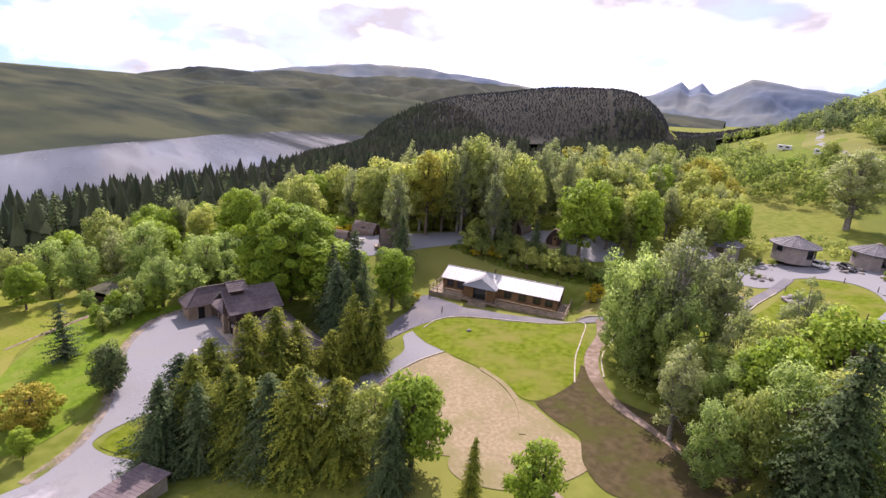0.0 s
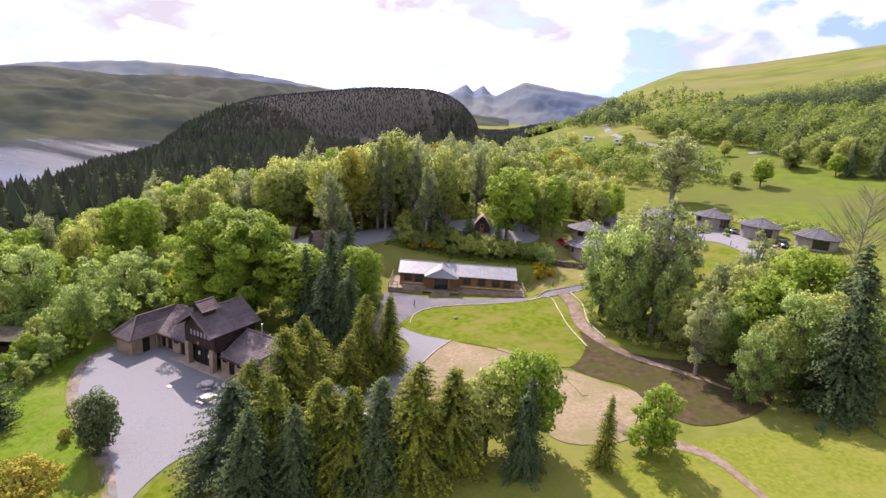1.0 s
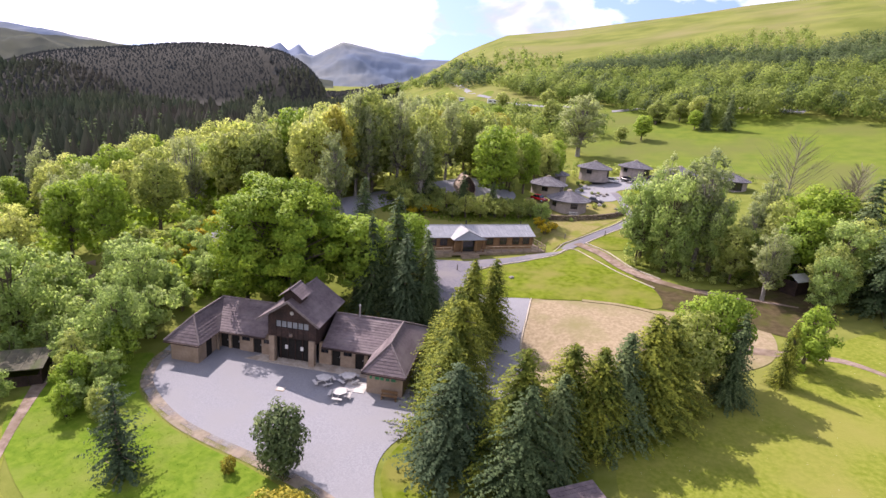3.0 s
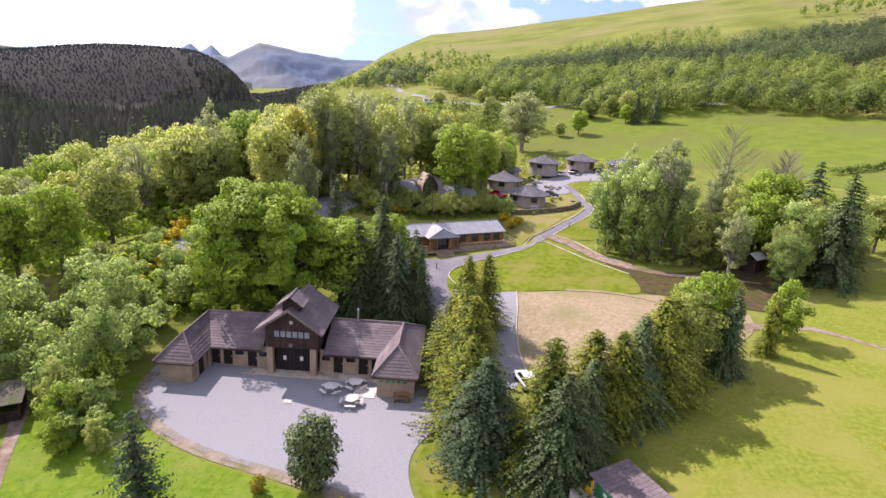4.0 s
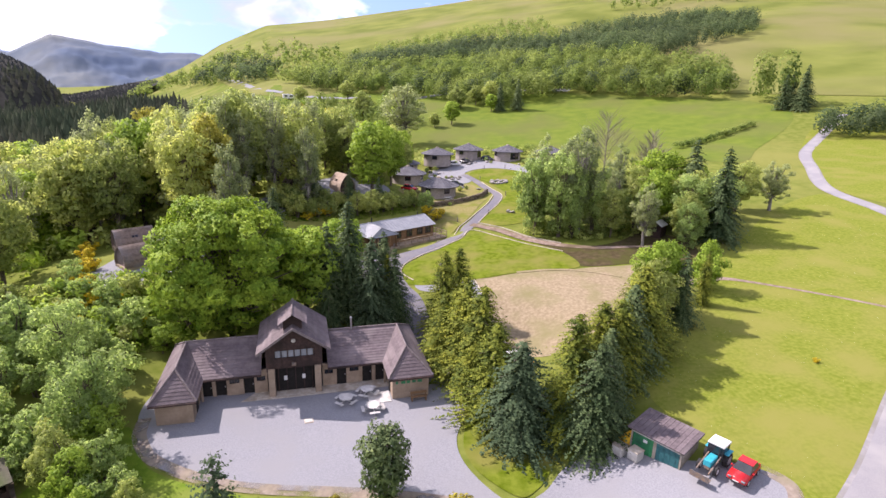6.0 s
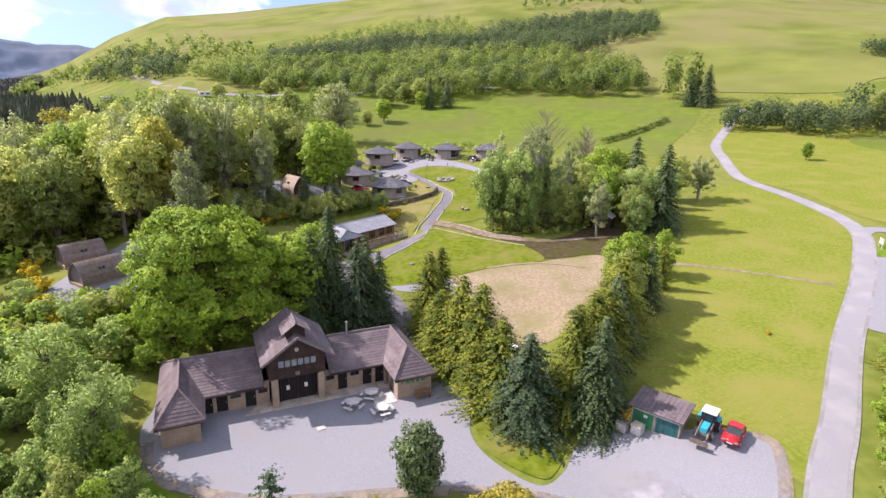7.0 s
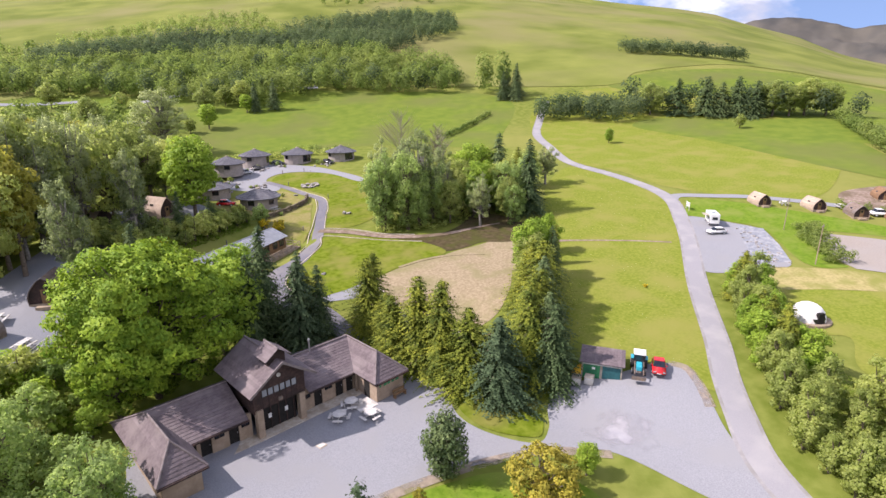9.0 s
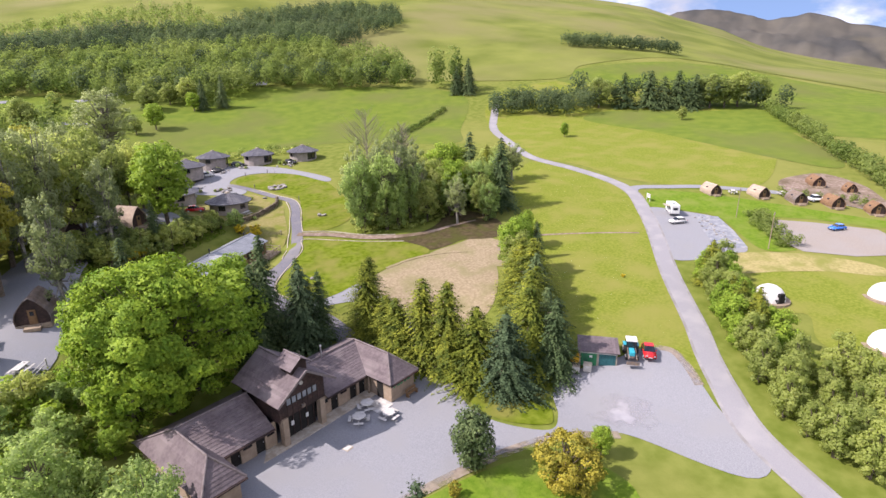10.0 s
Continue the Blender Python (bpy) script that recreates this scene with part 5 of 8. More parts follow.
part("plinth", boxed(18.5, 20.6, -0.4, 1.5, -0.3, 0.07), M["bleached"], block, "white concrete slab")


# ---------------------------------------------------------------- picnic tables
def picnic_table(m):
    t = empty("picnic_table", m, "round white-bleached timber picnic table with fixed benches", "table", "picnic tables in the yard")
    for k in range(7):
        y = -0.6 + k * 0.2
        w = math.sqrt(max(0.02, 0.75 ** 2 - y * y))
        part("top_board", boxed(-w, w, y - 0.09, y + 0.09, 0.72, 0.77), M["bleached"], t)
    for k in range(4):
        a = pose(0, 0, 0, 0, 0, 45 + 90 * k)
        for d in (1.0, 1.16):
            part("bench_board", boxed(d - 0.07, d + 0.07, -0.55, 0.55, 0.42, 0.47, m=a), M["bleached"], t)
        part("leg", boxed(0.75, 0.85, -0.05, 0.05, 0.0, 0.45, m=a), M["bleached"], t)
        part("brace", boxed(0.1, 1.15, -0.04, 0.04, 0.34, 0.42, m=a), M["bleached"], t)
    for k in range(2):
        part("bearer", boxed(-0.6, 0.6, -0.05, 0.05, 0.64, 0.72, m=pose(0, 0, 0, 0, 0, 45 + 90 * k)), M["bleached"], t)
    part("post", cyl(bmesh.new(), 0.06, 0.06, 0.3, 0.66), M["bleached"], t)
    return t


table = picnic_table(pose(-63.2, 7.5, 0.06, 0, 0, 20))
table.scale = (0.87, 0.87, 0.9)
copy_thing(table, pose(-62.7, 4.6, 0.06, 0, 0, 55))
copy_thing(table, pose(-65.2, 6.2, 0.06, 0, 0, 5))


def bench(m, mat_key="lodge_wood", label="plain brown timber bench against the wall"):
    b = empty("bench", m, label, "bench")
    part("seat", boxed(-0.8, 0.8, -0.2, 0.2, 0.42, 0.47, 0.01), M[mat_key], b)
    part("backrest", boxed(-0.8, 0.8, 0.2, 0.25, 0.6, 0.88, 0.01), M[mat_key], b)
    for x in (-0.68, 0.68):
        part("leg", boxed(x - 0.05, x + 0.05, -0.18, 0.25, 0, 0.42), M[mat_key], b)
        part("back_post", boxed(x - 0.04, x + 0.04, 0.2, 0.26, 0.42, 0.88), M[mat_key], b)
    return b


bench(pose(-58.3, 6.0, 0.06, 0, 0, 7))
drain = empty("drain_cover", pose(-68.4, 3.6, 0.06, 0, 0, 10), "small pale drain cover in the gravel", "drain")
part("frame", boxed(-0.4, 0.4, -0.35, 0.35, 0, 0.05), M["cream_stone"], drain)
part("grate", boxed(-0.28, 0.28, -0.23, 0.23, 0.05, 0.07), M["bleached"], drain)


# ---------------------------------------------------------------- timber lodge
LODGE_Z = 4.25
lodge = empty("timber_lodge", pose(-60.6, 49.1, LODGE_Z, 0, 0, 34.6), "long brown timber lodge with grey metal roof and deck", "building")
HX, HY, LE, LR = 9.5, 2.75, 2.05, 3.3
for a, b, c, d in ((-HX, HX, -HY, -HY + 0.18), (-HX, HX, HY - 0.18, HY), (-HX, -HX + 0.18, -HY + 0.18, HY - 0.18), (HX - 0.18, HX, -HY + 0.18, HY - 0.18)):
    side = part("wall", boxed(a + 0.02, b - 0.02, c + 0.02, d - 0.02, -0.1, 2.1), M["lodge_wood"], lodge)
    for k in range(10):
        part("board", boxed(a, b, c + (0.01 if k % 2 else 0), d - (0.01 if k % 2 else 0), -0.1 + k * 0.22, 0.115 + k * 0.22), M["lodge_wood"], side)
for x0, x1 in ((-HX, -HX + 0.18), (HX - 0.18, HX)):
    bm = bmesh.new()
    v = [bm.verts.new(p) for p in ((x0, -HY, LE), (x0, HY, LE), (x0, 0, LR - 0.05), (x1, -HY, LE), (x1, HY, LE), (x1, 0, LR - 0.05))]
    for f in ((0, 1, 2), (5, 4, 3), (0, 3, 4, 1), (1, 4, 5, 2), (2, 5, 3, 0)):
        bm.faces.new([v[i] for i in f])
    bmesh.ops.recalc_face_normals(bm, faces=bm.faces)
    part("gable", bm, M["lodge_wood"], lodge)


def metal_roof(x0, x1, y0, z0, y1, z1, parent, along="x"):
    """Standing-seam sheets over one slope."""
    t = 0.06
    n = max(1, int((x1 - x0) / 0.6))
    L = math.hypot(y1 - y0, z1 - z0)
    ang = math.degrees(math.atan2(z1 - z0, y1 - y0))
    m = pose(0, y0, z0, ang, 0, 0)
    w = (x1 - x0) / n
    for k in range(n):
        x = x0 + w * k
        part("roof_sheet", prism([(x, 0), (x + w, 0), (x + w, t), (x + 0.05, t), (x + 0.05, t + 0.045), (x, t + 0.045)], 0, L), M["lodge_roof"], parent, m=m)


metal_roof(-HX - 0.3, HX + 0.3, -HY - 0.35, LE - 0.02, 0.0, LR, lodge)
bmr = bmesh.new()
ang = math.degrees(math.atan2(LR - LE, HY + 0.35))
box(bmr, -HX - 0.3, HX + 0.3, 0, math.hypot(HY + 0.35, LR - LE), 0, 0.06, m=pose(0, HY + 0.35, LE - 0.02, 0, 0, 180) @ pose(0, 0, 0, ang, 0, 0))
part("roof", bmr, M["lodge_roof"], lodge)
ridge("ridge_cap", (-HX - 0.3, 0, LR + 0.06), (HX + 0.3, 0, LR + 0.06), lodge, M["lodge_roof"], 0.09)
# porch
PX0, PX1, PY = -5.4, 0.1, -4.75
pxm = (PX0 + PX1) / 2
for pts in ([(PX0, PY, LE), (PX0, -HY, LE), (pxm, 0.0, LR + 0.1), (pxm, PY + 0.9, LR - 0.1)], [(PX1, PY, LE), (PX1, -HY, LE), (pxm, 0.0, LR + 0.1), (pxm, PY + 0.9, LR - 0.1)], [(PX0, PY, LE), (PX1, PY, LE), (pxm, PY + 0.9, LR - 0.1)]):
    tiled("porch_roof", [pts], lodge, M["lodge_roof"], 0.45)
for a, b in (((pxm, PY + 0.9, LR), (pxm, 0, LR + 0.2)), ((pxm, PY + 0.9, LR), (PX0, PY, LE + 0.1)), ((pxm, PY + 0.9, LR), (PX1, PY, LE + 0.1))):
    ridge("ridge_cap", a, b, lodge, M["lodge_roof"], 0.08)
for x in (PX0 + 0.3, pxm - 1.2, pxm + 1.2, PX1 - 0.3):
    part("post", boxed(x - 0.09, x + 0.09, PY + 0.2, PY + 0.38, 0, LE), M["lodge_wood"], lodge)
part("porch_wall", boxed(PX0 + 0.5, pxm - 1.1, -HY - 1.2, -HY - 1.05, 0, LE), M["lodge_wood"], lodge)
part("porch_wall", boxed(pxm + 1.1, PX1 - 0.5, -HY - 1.2, -HY - 1.05, 0, LE), M["lodge_wood"], lodge)
part("door", boxed(pxm - 1.1, pxm + 1.1, -HY - 1.17, -HY - 1.1, 0, LE), M["glass"], lodge, "wide dark glazed door")
for x in (-8.2, -6.4, 1.6, 4.0, 6.3, 8.2):
    window(lodge, x, -HY - 0.03, 0.75, 1.1, 1.0)
for y in (-1.0, 1.0):
    window(lodge, HX + 0.03, y, 0.75, 0.9, 1.0, turned=True)
    window(lodge, -HX - 0.03, y, 0.75, 0.9, 1.0, turned=True)
part("flue", cyl(bmesh.new(), 0.1, 0.1, LR - 0.3, LR + 0.75, -1.6, 0.4, 10), M["black_paint"], lodge, "black flue pipe")
part("flue", cyl(bmesh.new(), 0.09, 0.09, LR - 0.4, LR + 0.5, 8.6, 0.6, 10), M["black_paint"], lodge, "black flue pipe")
# deck with boards and rails
for x0, x1 in ((-HX - 1.6, PX0 - 0.2), (PX1 + 0.2, HX + 1.5)):
    k = 0
    for y in np.arange(-HY - 1.9, -HY, 0.24):
        part("deck_board", boxed(x0, x1, y, y + 0.22, -0.12, -0.04), M["deck_wood"], lodge)
    part("skirt", boxed(x0, x1, -HY - 1.95, -HY - 1.9, -1.4, -0.04), M["deck_wood"], lodge)
    part("rail", boxed(x0, x1, -HY - 1.93, -HY - 1.83, 0.86, 0.94), M["deck_wood"], lodge)
    part("rail", boxed(x0, x1, -HY - 1.9, -HY - 1.85, 0.42, 0.5), M["deck_wood"], lodge)
    n = int((x1 - x0) / 1.3)
    for i in range(n + 1):
        x = x0 + (x1 - x0) * i / n
        part("rail_post", boxed(x - 0.05, x + 0.05, -HY - 1.93, -HY - 1.83, -1.3, 0.95), M["deck_wood"], lodge)
part("deck", boxed(PX0 - 0.2, PX1 + 0.2, PY - 0.2, -HY, -0.3, -0.05), M["deck_wood"], lodge)
for k in range(3):
    part("step", boxed(pxm - 1.5, pxm + 1.5, PY - 0.2 - 0.35 * (k + 1), PY - 0.2 - 0.35 * k, -1.2, -0.2 - 0.17 * k), M["deck_wood"], lodge)
for x in (HX + 0.02, -HX - 1.6):
    part("deck", boxed(x, x + 1.58, -HY, HY - 0.6, -0.3, -0.05), M["deck_wood"], lodge)
    xo = x + 1.5 if x > 0 else x + 0.05
    part("rail", boxed(xo, xo + 0.08, -HY - 1.8, HY - 0.6, 0.86, 0.94), M["deck_wood"], lodge)
    part("rail", boxed(xo, xo + 0.06, -HY - 1.8, HY - 0.6, 0.42, 0.5), M["deck_wood"], lodge)
    for y in (-3.2, -1.7, -0.2, 1.2, 2.1):
        part("rail_post", boxed(xo, xo + 0.1, y - 0.05, y + 0.05, -1.3, 0.95), M["deck_wood"], lodge)
# black block added for the shade under the lodge floor
part("underfloor", boxed(-HX + 0.1, HX - 0.1, -HY + 0.05, HY - 0.05, -1.5, -0.05), M["shadow_gap"], lodge)


# ---------------------------------------------------------------- round houses
def round_house(x, y, z, turn):
    hse = empty("round_house", pose(x, y, z, 0, 0, turn), "round pale stone-clad house with a conical dark slate roof", "house", "round holiday houses")
    n, r, R, hw, hr = 16, 3.3, 4.05, 2.2, 1.55
    for k in range(n):
        if k in (0, 4, 5, 10, 13):
            continue
        a = pose(0, 0, 0, 0, 0, 360 / n * k)
        w = r * math.tan(math.pi / n)
        part("wall", boxed(r - 0.25, r, -w, w, -1.2, hw, m=a), M["lath_wall"], hse)
    for k in (0, 4, 5, 10, 13):
        a = pose(0, 0, 0, 0, 0, 360 / n * k)
        w = r * math.tan(math.pi / n)
        if k in (4, 5):
            part("wall", boxed(r - 0.25, r, -w, w, -1.2, 0.0, m=a), M["lath_wall"], hse)
            d = part("door", boxed(r - 0.16, r - 0.1, -w, w, 0.0, hw, m=a), M["glass"], hse, "dark glazed door")
            part("door_frame", boxed(r - 0.1, r - 0.02, w - 0.06, w + 0.04, 0, hw, m=a), M["dark_wood"], d)
        else:
            part("wall", boxed(r - 0.25, r, -w, w, -1.2, 0.85, m=a), M["lath_wall"], hse)
            part("wall", boxed(r - 0.25, r, -w, w, 1.85, hw, m=a), M["lath_wall"], hse)
            win = part("window", boxed(r - 0.05, r + 0.03, -w, w, 0.8, 0.86, m=a), M["dark_wood"], hse)
            part("pane", boxed(r - 0.14, r - 0.1, -w, w, 0.86, 1.86, m=a), M["glass"], win)
    for k in range(n):
        a0, a1 = math.tau * (k - 0.5) / n, math.tau * (k + 0.5) / n
        V, F = [], []
        courses(V, F, [(R * math.cos(a0), R * math.sin(a0), hw - 0.05), (R * math.cos(a1), R * math.sin(a1), hw - 0.05), (0.3 * math.cos(a1), 0.3 * math.sin(a1), hw + hr), (0.3 * math.cos(a0), 0.3 * math.sin(a0), hw + hr)], 0.55, 0.05)
        put("roof_segment", mesh_of("roof_segment", V, F, M["slate"]), hse)
        ridge("roof_rib", (R * math.cos(a0), R * math.sin(a0), hw - 0.01), (0.3 * math.cos(a0), 0.3 * math.sin(a0), hw + hr + 0.04), hse, M["slate"], 0.07)
    part("eave", cyl(bmesh.new(), R - 0.02, R - 0.02, hw - 0.17, hw - 0.06, n=32), M["slate"], hse)
    part("roof_cap", cyl(bmesh.new(), 0.5, 0.38, hw + hr - 0.05, hw + hr + 0.28, n=12), M["cream_stone"], hse, "pale vent cap")
    return hse


first = round_house(-47.3, 75.2, 7.3, 0)
first.scale = (1.12, 1.12, 1.0)
for x, y, z, turn in ((-52.9, 88.6, 8.0, 40), (-53.3, 99.6, 9.0, 300), (-43.2, 108.2, 10.6, 250), (-32.8, 117.2, 11.0, 225), (-22.4, 111.8, 11.2, 190), (-11.8, 105.5, 11.6, 180)):
    copy_thing(first, pose(x, y, z, 0, 0, turn) @ Matrix.Diagonal((0.99, 0.99, 0.97, 1)))

# rubble retaining wall below the nearest round house
stone_wall = tagged(new("stone_wall"), "low dry-stone retaining wall of brown rubble", "wall", kind="structure")
rs = random.Random(9)
stone_meshes = []
for k in range(6):
    bm = bmesh.new()
    bmesh.ops.create_icosphere(bm, subdivisions=1, radius=0.5)
    for v in bm.verts:
        v.co += Vector((rs.uniform(-.12, .12), rs.uniform(-.12, .12), rs.uniform(-.12, .12)))
        v.co.x = max(-0.42, min(0.42, v.co.x)); v.co.z = max(-0.4, min(0.4, v.co.z))
    me = bpy.data.meshes.new("stone")
    bm.to_mesh(me); bm.free()
    me.materials.append(M["rubble"])
    stone_meshes.append(me)
wall_line = curve_pts([(-50, 66.2), (-47, 67.2), (-42, 69.8), (-38.5, 72.2), (-36.4, 75.5)], False, 14)
for i, (x, y) in enumerate(wall_line):
    for k in range(4):
        o = put("stone", stone_meshes[rs.randrange(6)], stone_wall)
        o.matrix_basis = pose(x + rs.uniform(-.15, .15), y + rs.uniform(-.15, .15), lz(x, y) + 0.1 + k * 0.26, 0, 0, rs.uniform(20, 50)) @ Matrix.Diagonal((rs.uniform(0.5, 0.8), 0.5, rs.uniform(0.32, 0.44), 1))
part("core", boxed(-0.1, 0.1, -0.1, 0.1, 0, 0.1), M["rubble"], stone_wall, m=pose(-43, 69.6, lz(-43, 69.6)))

# boulders
boulder_meshes = []
for k in range(5):
    bm = bmesh.new()
    bmesh.ops.create_icosphere(bm, subdivisions=2, radius=0.5)
    for v in bm.verts:
        f = noise.noise(v.co * 2.2 + Vector((k * 7.1, 0, 0)))
        v.co *= 1 + 0.45 * f
        v.co.z *= 0.75
    me = bpy.data.meshes.new("boulder")
    bm.to_mesh(me); bm.free()
    me.materials.append(M["boulder"])
    boulder_meshes.append(me)


def boulder(x, y, s, label="rough grey boulder on the ground", group="boulders round the houses"):
    o = put("boulder", boulder_meshes[rs.randrange(5)])
    o.matrix_basis = pose(x, y, lz(x, y) + 0.22 * s, rs.uniform(-20, 20), rs.uniform(-20, 20), rs.uniform(0, 360)) @ Matrix.Diagonal((s * rs.uniform(0.8, 1.4), s, s * rs.uniform(0.7, 1), 1))
    return tagged(o, label, "boulder", group)


for k in range(13):
    a = math.tau * k / 13
    boulder(-31.5 + 1.8 * math.cos(a), 84.3 + 1.5 * math.sin(a), rs.uniform(0.8, 1.2), "pale boulder of the fire ring", "stones of the fire ring")
boulder(-31.2, 84.4, 0.9, "pale boulder of the fire ring", "stones of the fire ring")
for cx, cy, nn, sp in ((-42, 80, 12, 2.6), (-43.5, 92, 10, 2.5), (-46, 100, 10, 2.5), (-38, 111.5, 12, 2.6), (-28, 110, 12, 2.6), (-19, 103, 10, 2.5), (-36, 59.2, 3, 1.0), (-48.5, 79, 5, 1.2)):
    for _ in range(nn):
        boulder(cx + rs.gauss(0, sp), cy + rs.gauss(0, sp * 0.6), rs.uniform(0.4, 1.1))
boulder(-52.0, 36.1, 0.7, "single white stone on the lawn", "")


# ---------------------------------------------------------------- wooden pods
def pod(m, wood, label, length=5.2, wdt=3.2, hgt=2.7, group="wooden camping pods"):
    """A pointed barrel-vault hut with boarded ends."""
    p = empty("camping_pod", m, label, "cabin", group)
    n = 22
    prof = []
    for k in range(n + 1):
        t = 1 - abs(2 * k / n - 1)
        x = wdt / 2 * (1 - t ** 2.1) ** 0.8 * (1 + 0.10 * math.sin(math.pi * min(1, t * 1.4)))
        prof.append((x if k > n / 2 else -x, hgt * t ** 0.92))
    for k in range(n):
        (x0, z0), (x1, z1) = prof[k], prof[k + 1]
        V = [(x0, -length / 2, z0), (x0, length / 2, z0), (x1, length / 2, z1), (x1, -length / 2, z1)]
        V += [(v[0] * 0.97, v[1], v[2] * 0.97 - 0.02) for v in V]
        put("shell_board", mesh_of("shell_board", V, [(0, 1, 2, 3), (7, 6, 5, 4), (0, 4, 5, 1), (1, 5, 6, 2), (2, 6, 7, 3), (3, 7, 4, 0)], wood), p)
    for y0, y1 in ((-length / 2 + 0.3, -length / 2 + 0.4), (length / 2 - 0.4, length / 2 - 0.3)):
        part("end_wall", prism([(x * 0.97, z * 0.97) for x, z in prof], y0, y1), M["dark_wood"] if y0 < 0 else wood, p)
    d = part("door", boxed(-0.4, 0.4, -length / 2 + 0.24, -length / 2 + 0.3, 0.05, 1.8), M["lodge_wood"], p, "brown plank door")
    part("pane", boxed(-0.2, 0.2, -length / 2 + 0.22, -length / 2 + 0.24, 1.1, 1.6), M["glass"], d)
    (xa, za), (xb, zb) = prof[n // 2 + 4], prof[n // 2 + 5]
    for y in (-0.3, 0.12):
        for side in (-1, 1):
            V = [(side * q, yy, z) for q, z, yy in ((xa, za, y), (xb, zb, y), (xb, zb, y + 0.3), (xa, za, y + 0.3))]
            V += [(v[0] + side * 0.06, v[1], v[2] + 0.05) for v in V]
            put("skylight", mesh_of("skylight", V, [(0, 1, 2, 3), (7, 6, 5, 4), (0, 4, 5, 1), (1, 5, 6, 2), (2, 6, 7, 3), (3, 7, 4, 0)], M["glass"]), p)
    part("base", boxed(-wdt / 2, wdt / 2, -length / 2, length / 2, -0.5, 0.06), M["deck_wood"], p)
    part("step", boxed(-0.8, 0.8, -length / 2 - 0.9, -length / 2, -0.4, -0.02), M["deck_wood"], p)
    return p


def set_pod(x, y, turn, wood, label, **k):
    p = pod(pose(x, y, lz(x, y) + 0.12, 0, 0, turn), M[wood], label, **k)
    if x > 0:
        p.scale = (0.75, 0.78, 0.78)
    return p


set_pod(-92.6, 33.2, 132, "shingle", "brown shingled camping pod on the gravel terrace")
set_pod(-96.6, 41.5, 124, "shingle", "brown shingled camping pod beside another")
set_pod(-85.0, 41.2, -22, "shingle", "dark brown shingled pod under the birches", length=4.4, wdt=3.4, hgt=3.3)
set_pod(-67.6, 67.8, 30, "pod_pale", "steep pale-roofed wooden cabin with a dark front", length=4.6, wdt=3.2, hgt=3.4)
set_pod(-77.0, 66.4, 20, "shingle", "steep dark wooden cabin under the trees", length=4.6, wdt=3.2, hgt=3.3)
set_pod(-110, 58, 40, "pod_red", "reddish wooden cabin under the trees", length=4.6, wdt=3.4, hgt=3.0)
set_pod(27.2, 7.0, -38, "pod_pale", "pale weathered camping pod by the track")
set_pod(31.2, -1.0, -40, "pod_pale", "pale weathered camping pod by the track")
set_pod(32.0, -7.6, -50, "shingle", "dark camping pod with an arched front")
set_pod(33.6, -13.4, -50, "pod_red", "red-brown camping pod by the track")
set_pod(46.5, -7.6, -60, "pod_red", "red-brown camping pod on the upper row", length=6)
set_pod(45.2, -14.0, -60, "pod_red", "small red-brown camping pod", length=3.6, wdt=2.6, hgt=2.4)
set_pod(33.8, -20.0, -60, "pod_red", "red-brown camping pod at the track's end", length=4)


# ---------------------------------------------------------------- dome tents
def dome_tent(x, y, turn, r=2.3):
    t = empty("dome_tent", pose(x, y, lz(x, y) + 0.12, 0, 0, turn), "white canvas dome tent with a dark doorway", "tent", "dome tents")
    bm = bmesh.new()
    bmesh.ops.create_icosphere(bm, subdivisions=3, radius=r)
    bmesh.ops.bisect_plane(bm, geom=bm.verts[:] + bm.edges[:] + bm.faces[:], plane_co=(0, 0, -0.1), plane_no=(0, 0, -1), clear_outer=True)
    part("canopy", bm, M["canvas"], t)
    bm = bmesh.new()
    bmesh.ops.create_icosphere(bm, subdivisions=3, radius=r + 0.03)
    bmesh.ops.delete(bm, geom=[f for f in bm.faces if f.calc_center_median().normalized().dot(Vector((0, -1, 0.12)).normalized()) < 0.925], context="FACES")
    part("doorway", bm, M["glass"], t, "clear window and doorway, dark inside")
    # black slab added for the dark inside of the tent
    part("opening", boxed(-0.4, 0.4, -r - 0.02, -r + 0.4, 0.02, 1.3), M["shadow_gap"], t)
    part("deck", cyl(bmesh.new(), r + 0.6, r + 0.6, -0.6, 0.0, n=20), M["deck_wood"], t)
    return t


d0 = dome_tent(-13.6, -15.9, -28, 2.0)
for x, y, turn in ((-3.2, -27, -30), (-16.8, -29.2, -30)):
    copy_thing(d0, pose(x, y, lz(x, y) + 0.12, 0, 0, turn))


# ---------------------------------------------------------------- tractor shed
shed = empty("tractor_shed", pose(-40.0, -5.7, 1.5, 0, 0, -57), "brown flat-roofed shed with green doors", "shed")
for a, b, c, d in ((-2.5, 2.5, 1.6, 1.75), (-2.5, -2.35, -1.75, 1.6), (2.35, 2.5, -1.75, 1.6)):
    part("wall", boxed(a, b, c, d, -0.6, 2.3), M["cream_stone"], shed)
for x0, x1, k in ((-2.3, -0.2, "green_paint"), (0.1, 2.3, "teal_paint")):
    dd = part("door", boxed(x0, x1, -1.72, -1.64, -0.1, 1.9), M[k], shed, "painted double door")
    for i in range(4):
        xx = x0 + 0.25 + i * (x1 - x0 - 0.3) / 3.6
        part("batten", boxed(xx, xx + 0.06, -1.75, -1.72, -0.05, 1.85), M[k], dd)
part("notice", boxed(-1.2, -0.8, -1.78, -1.75, 1.3, 1.6), M["white_paint"], shed, "small white notice")
part("beam", boxed(-2.5, 2.5, -1.75, -1.6, 1.9, 2.3), M["bleached"], shed)
part("post", boxed(-0.2, 0.1, -1.75, -1.6, -0.6, 1.9), M["cream_stone"], shed)
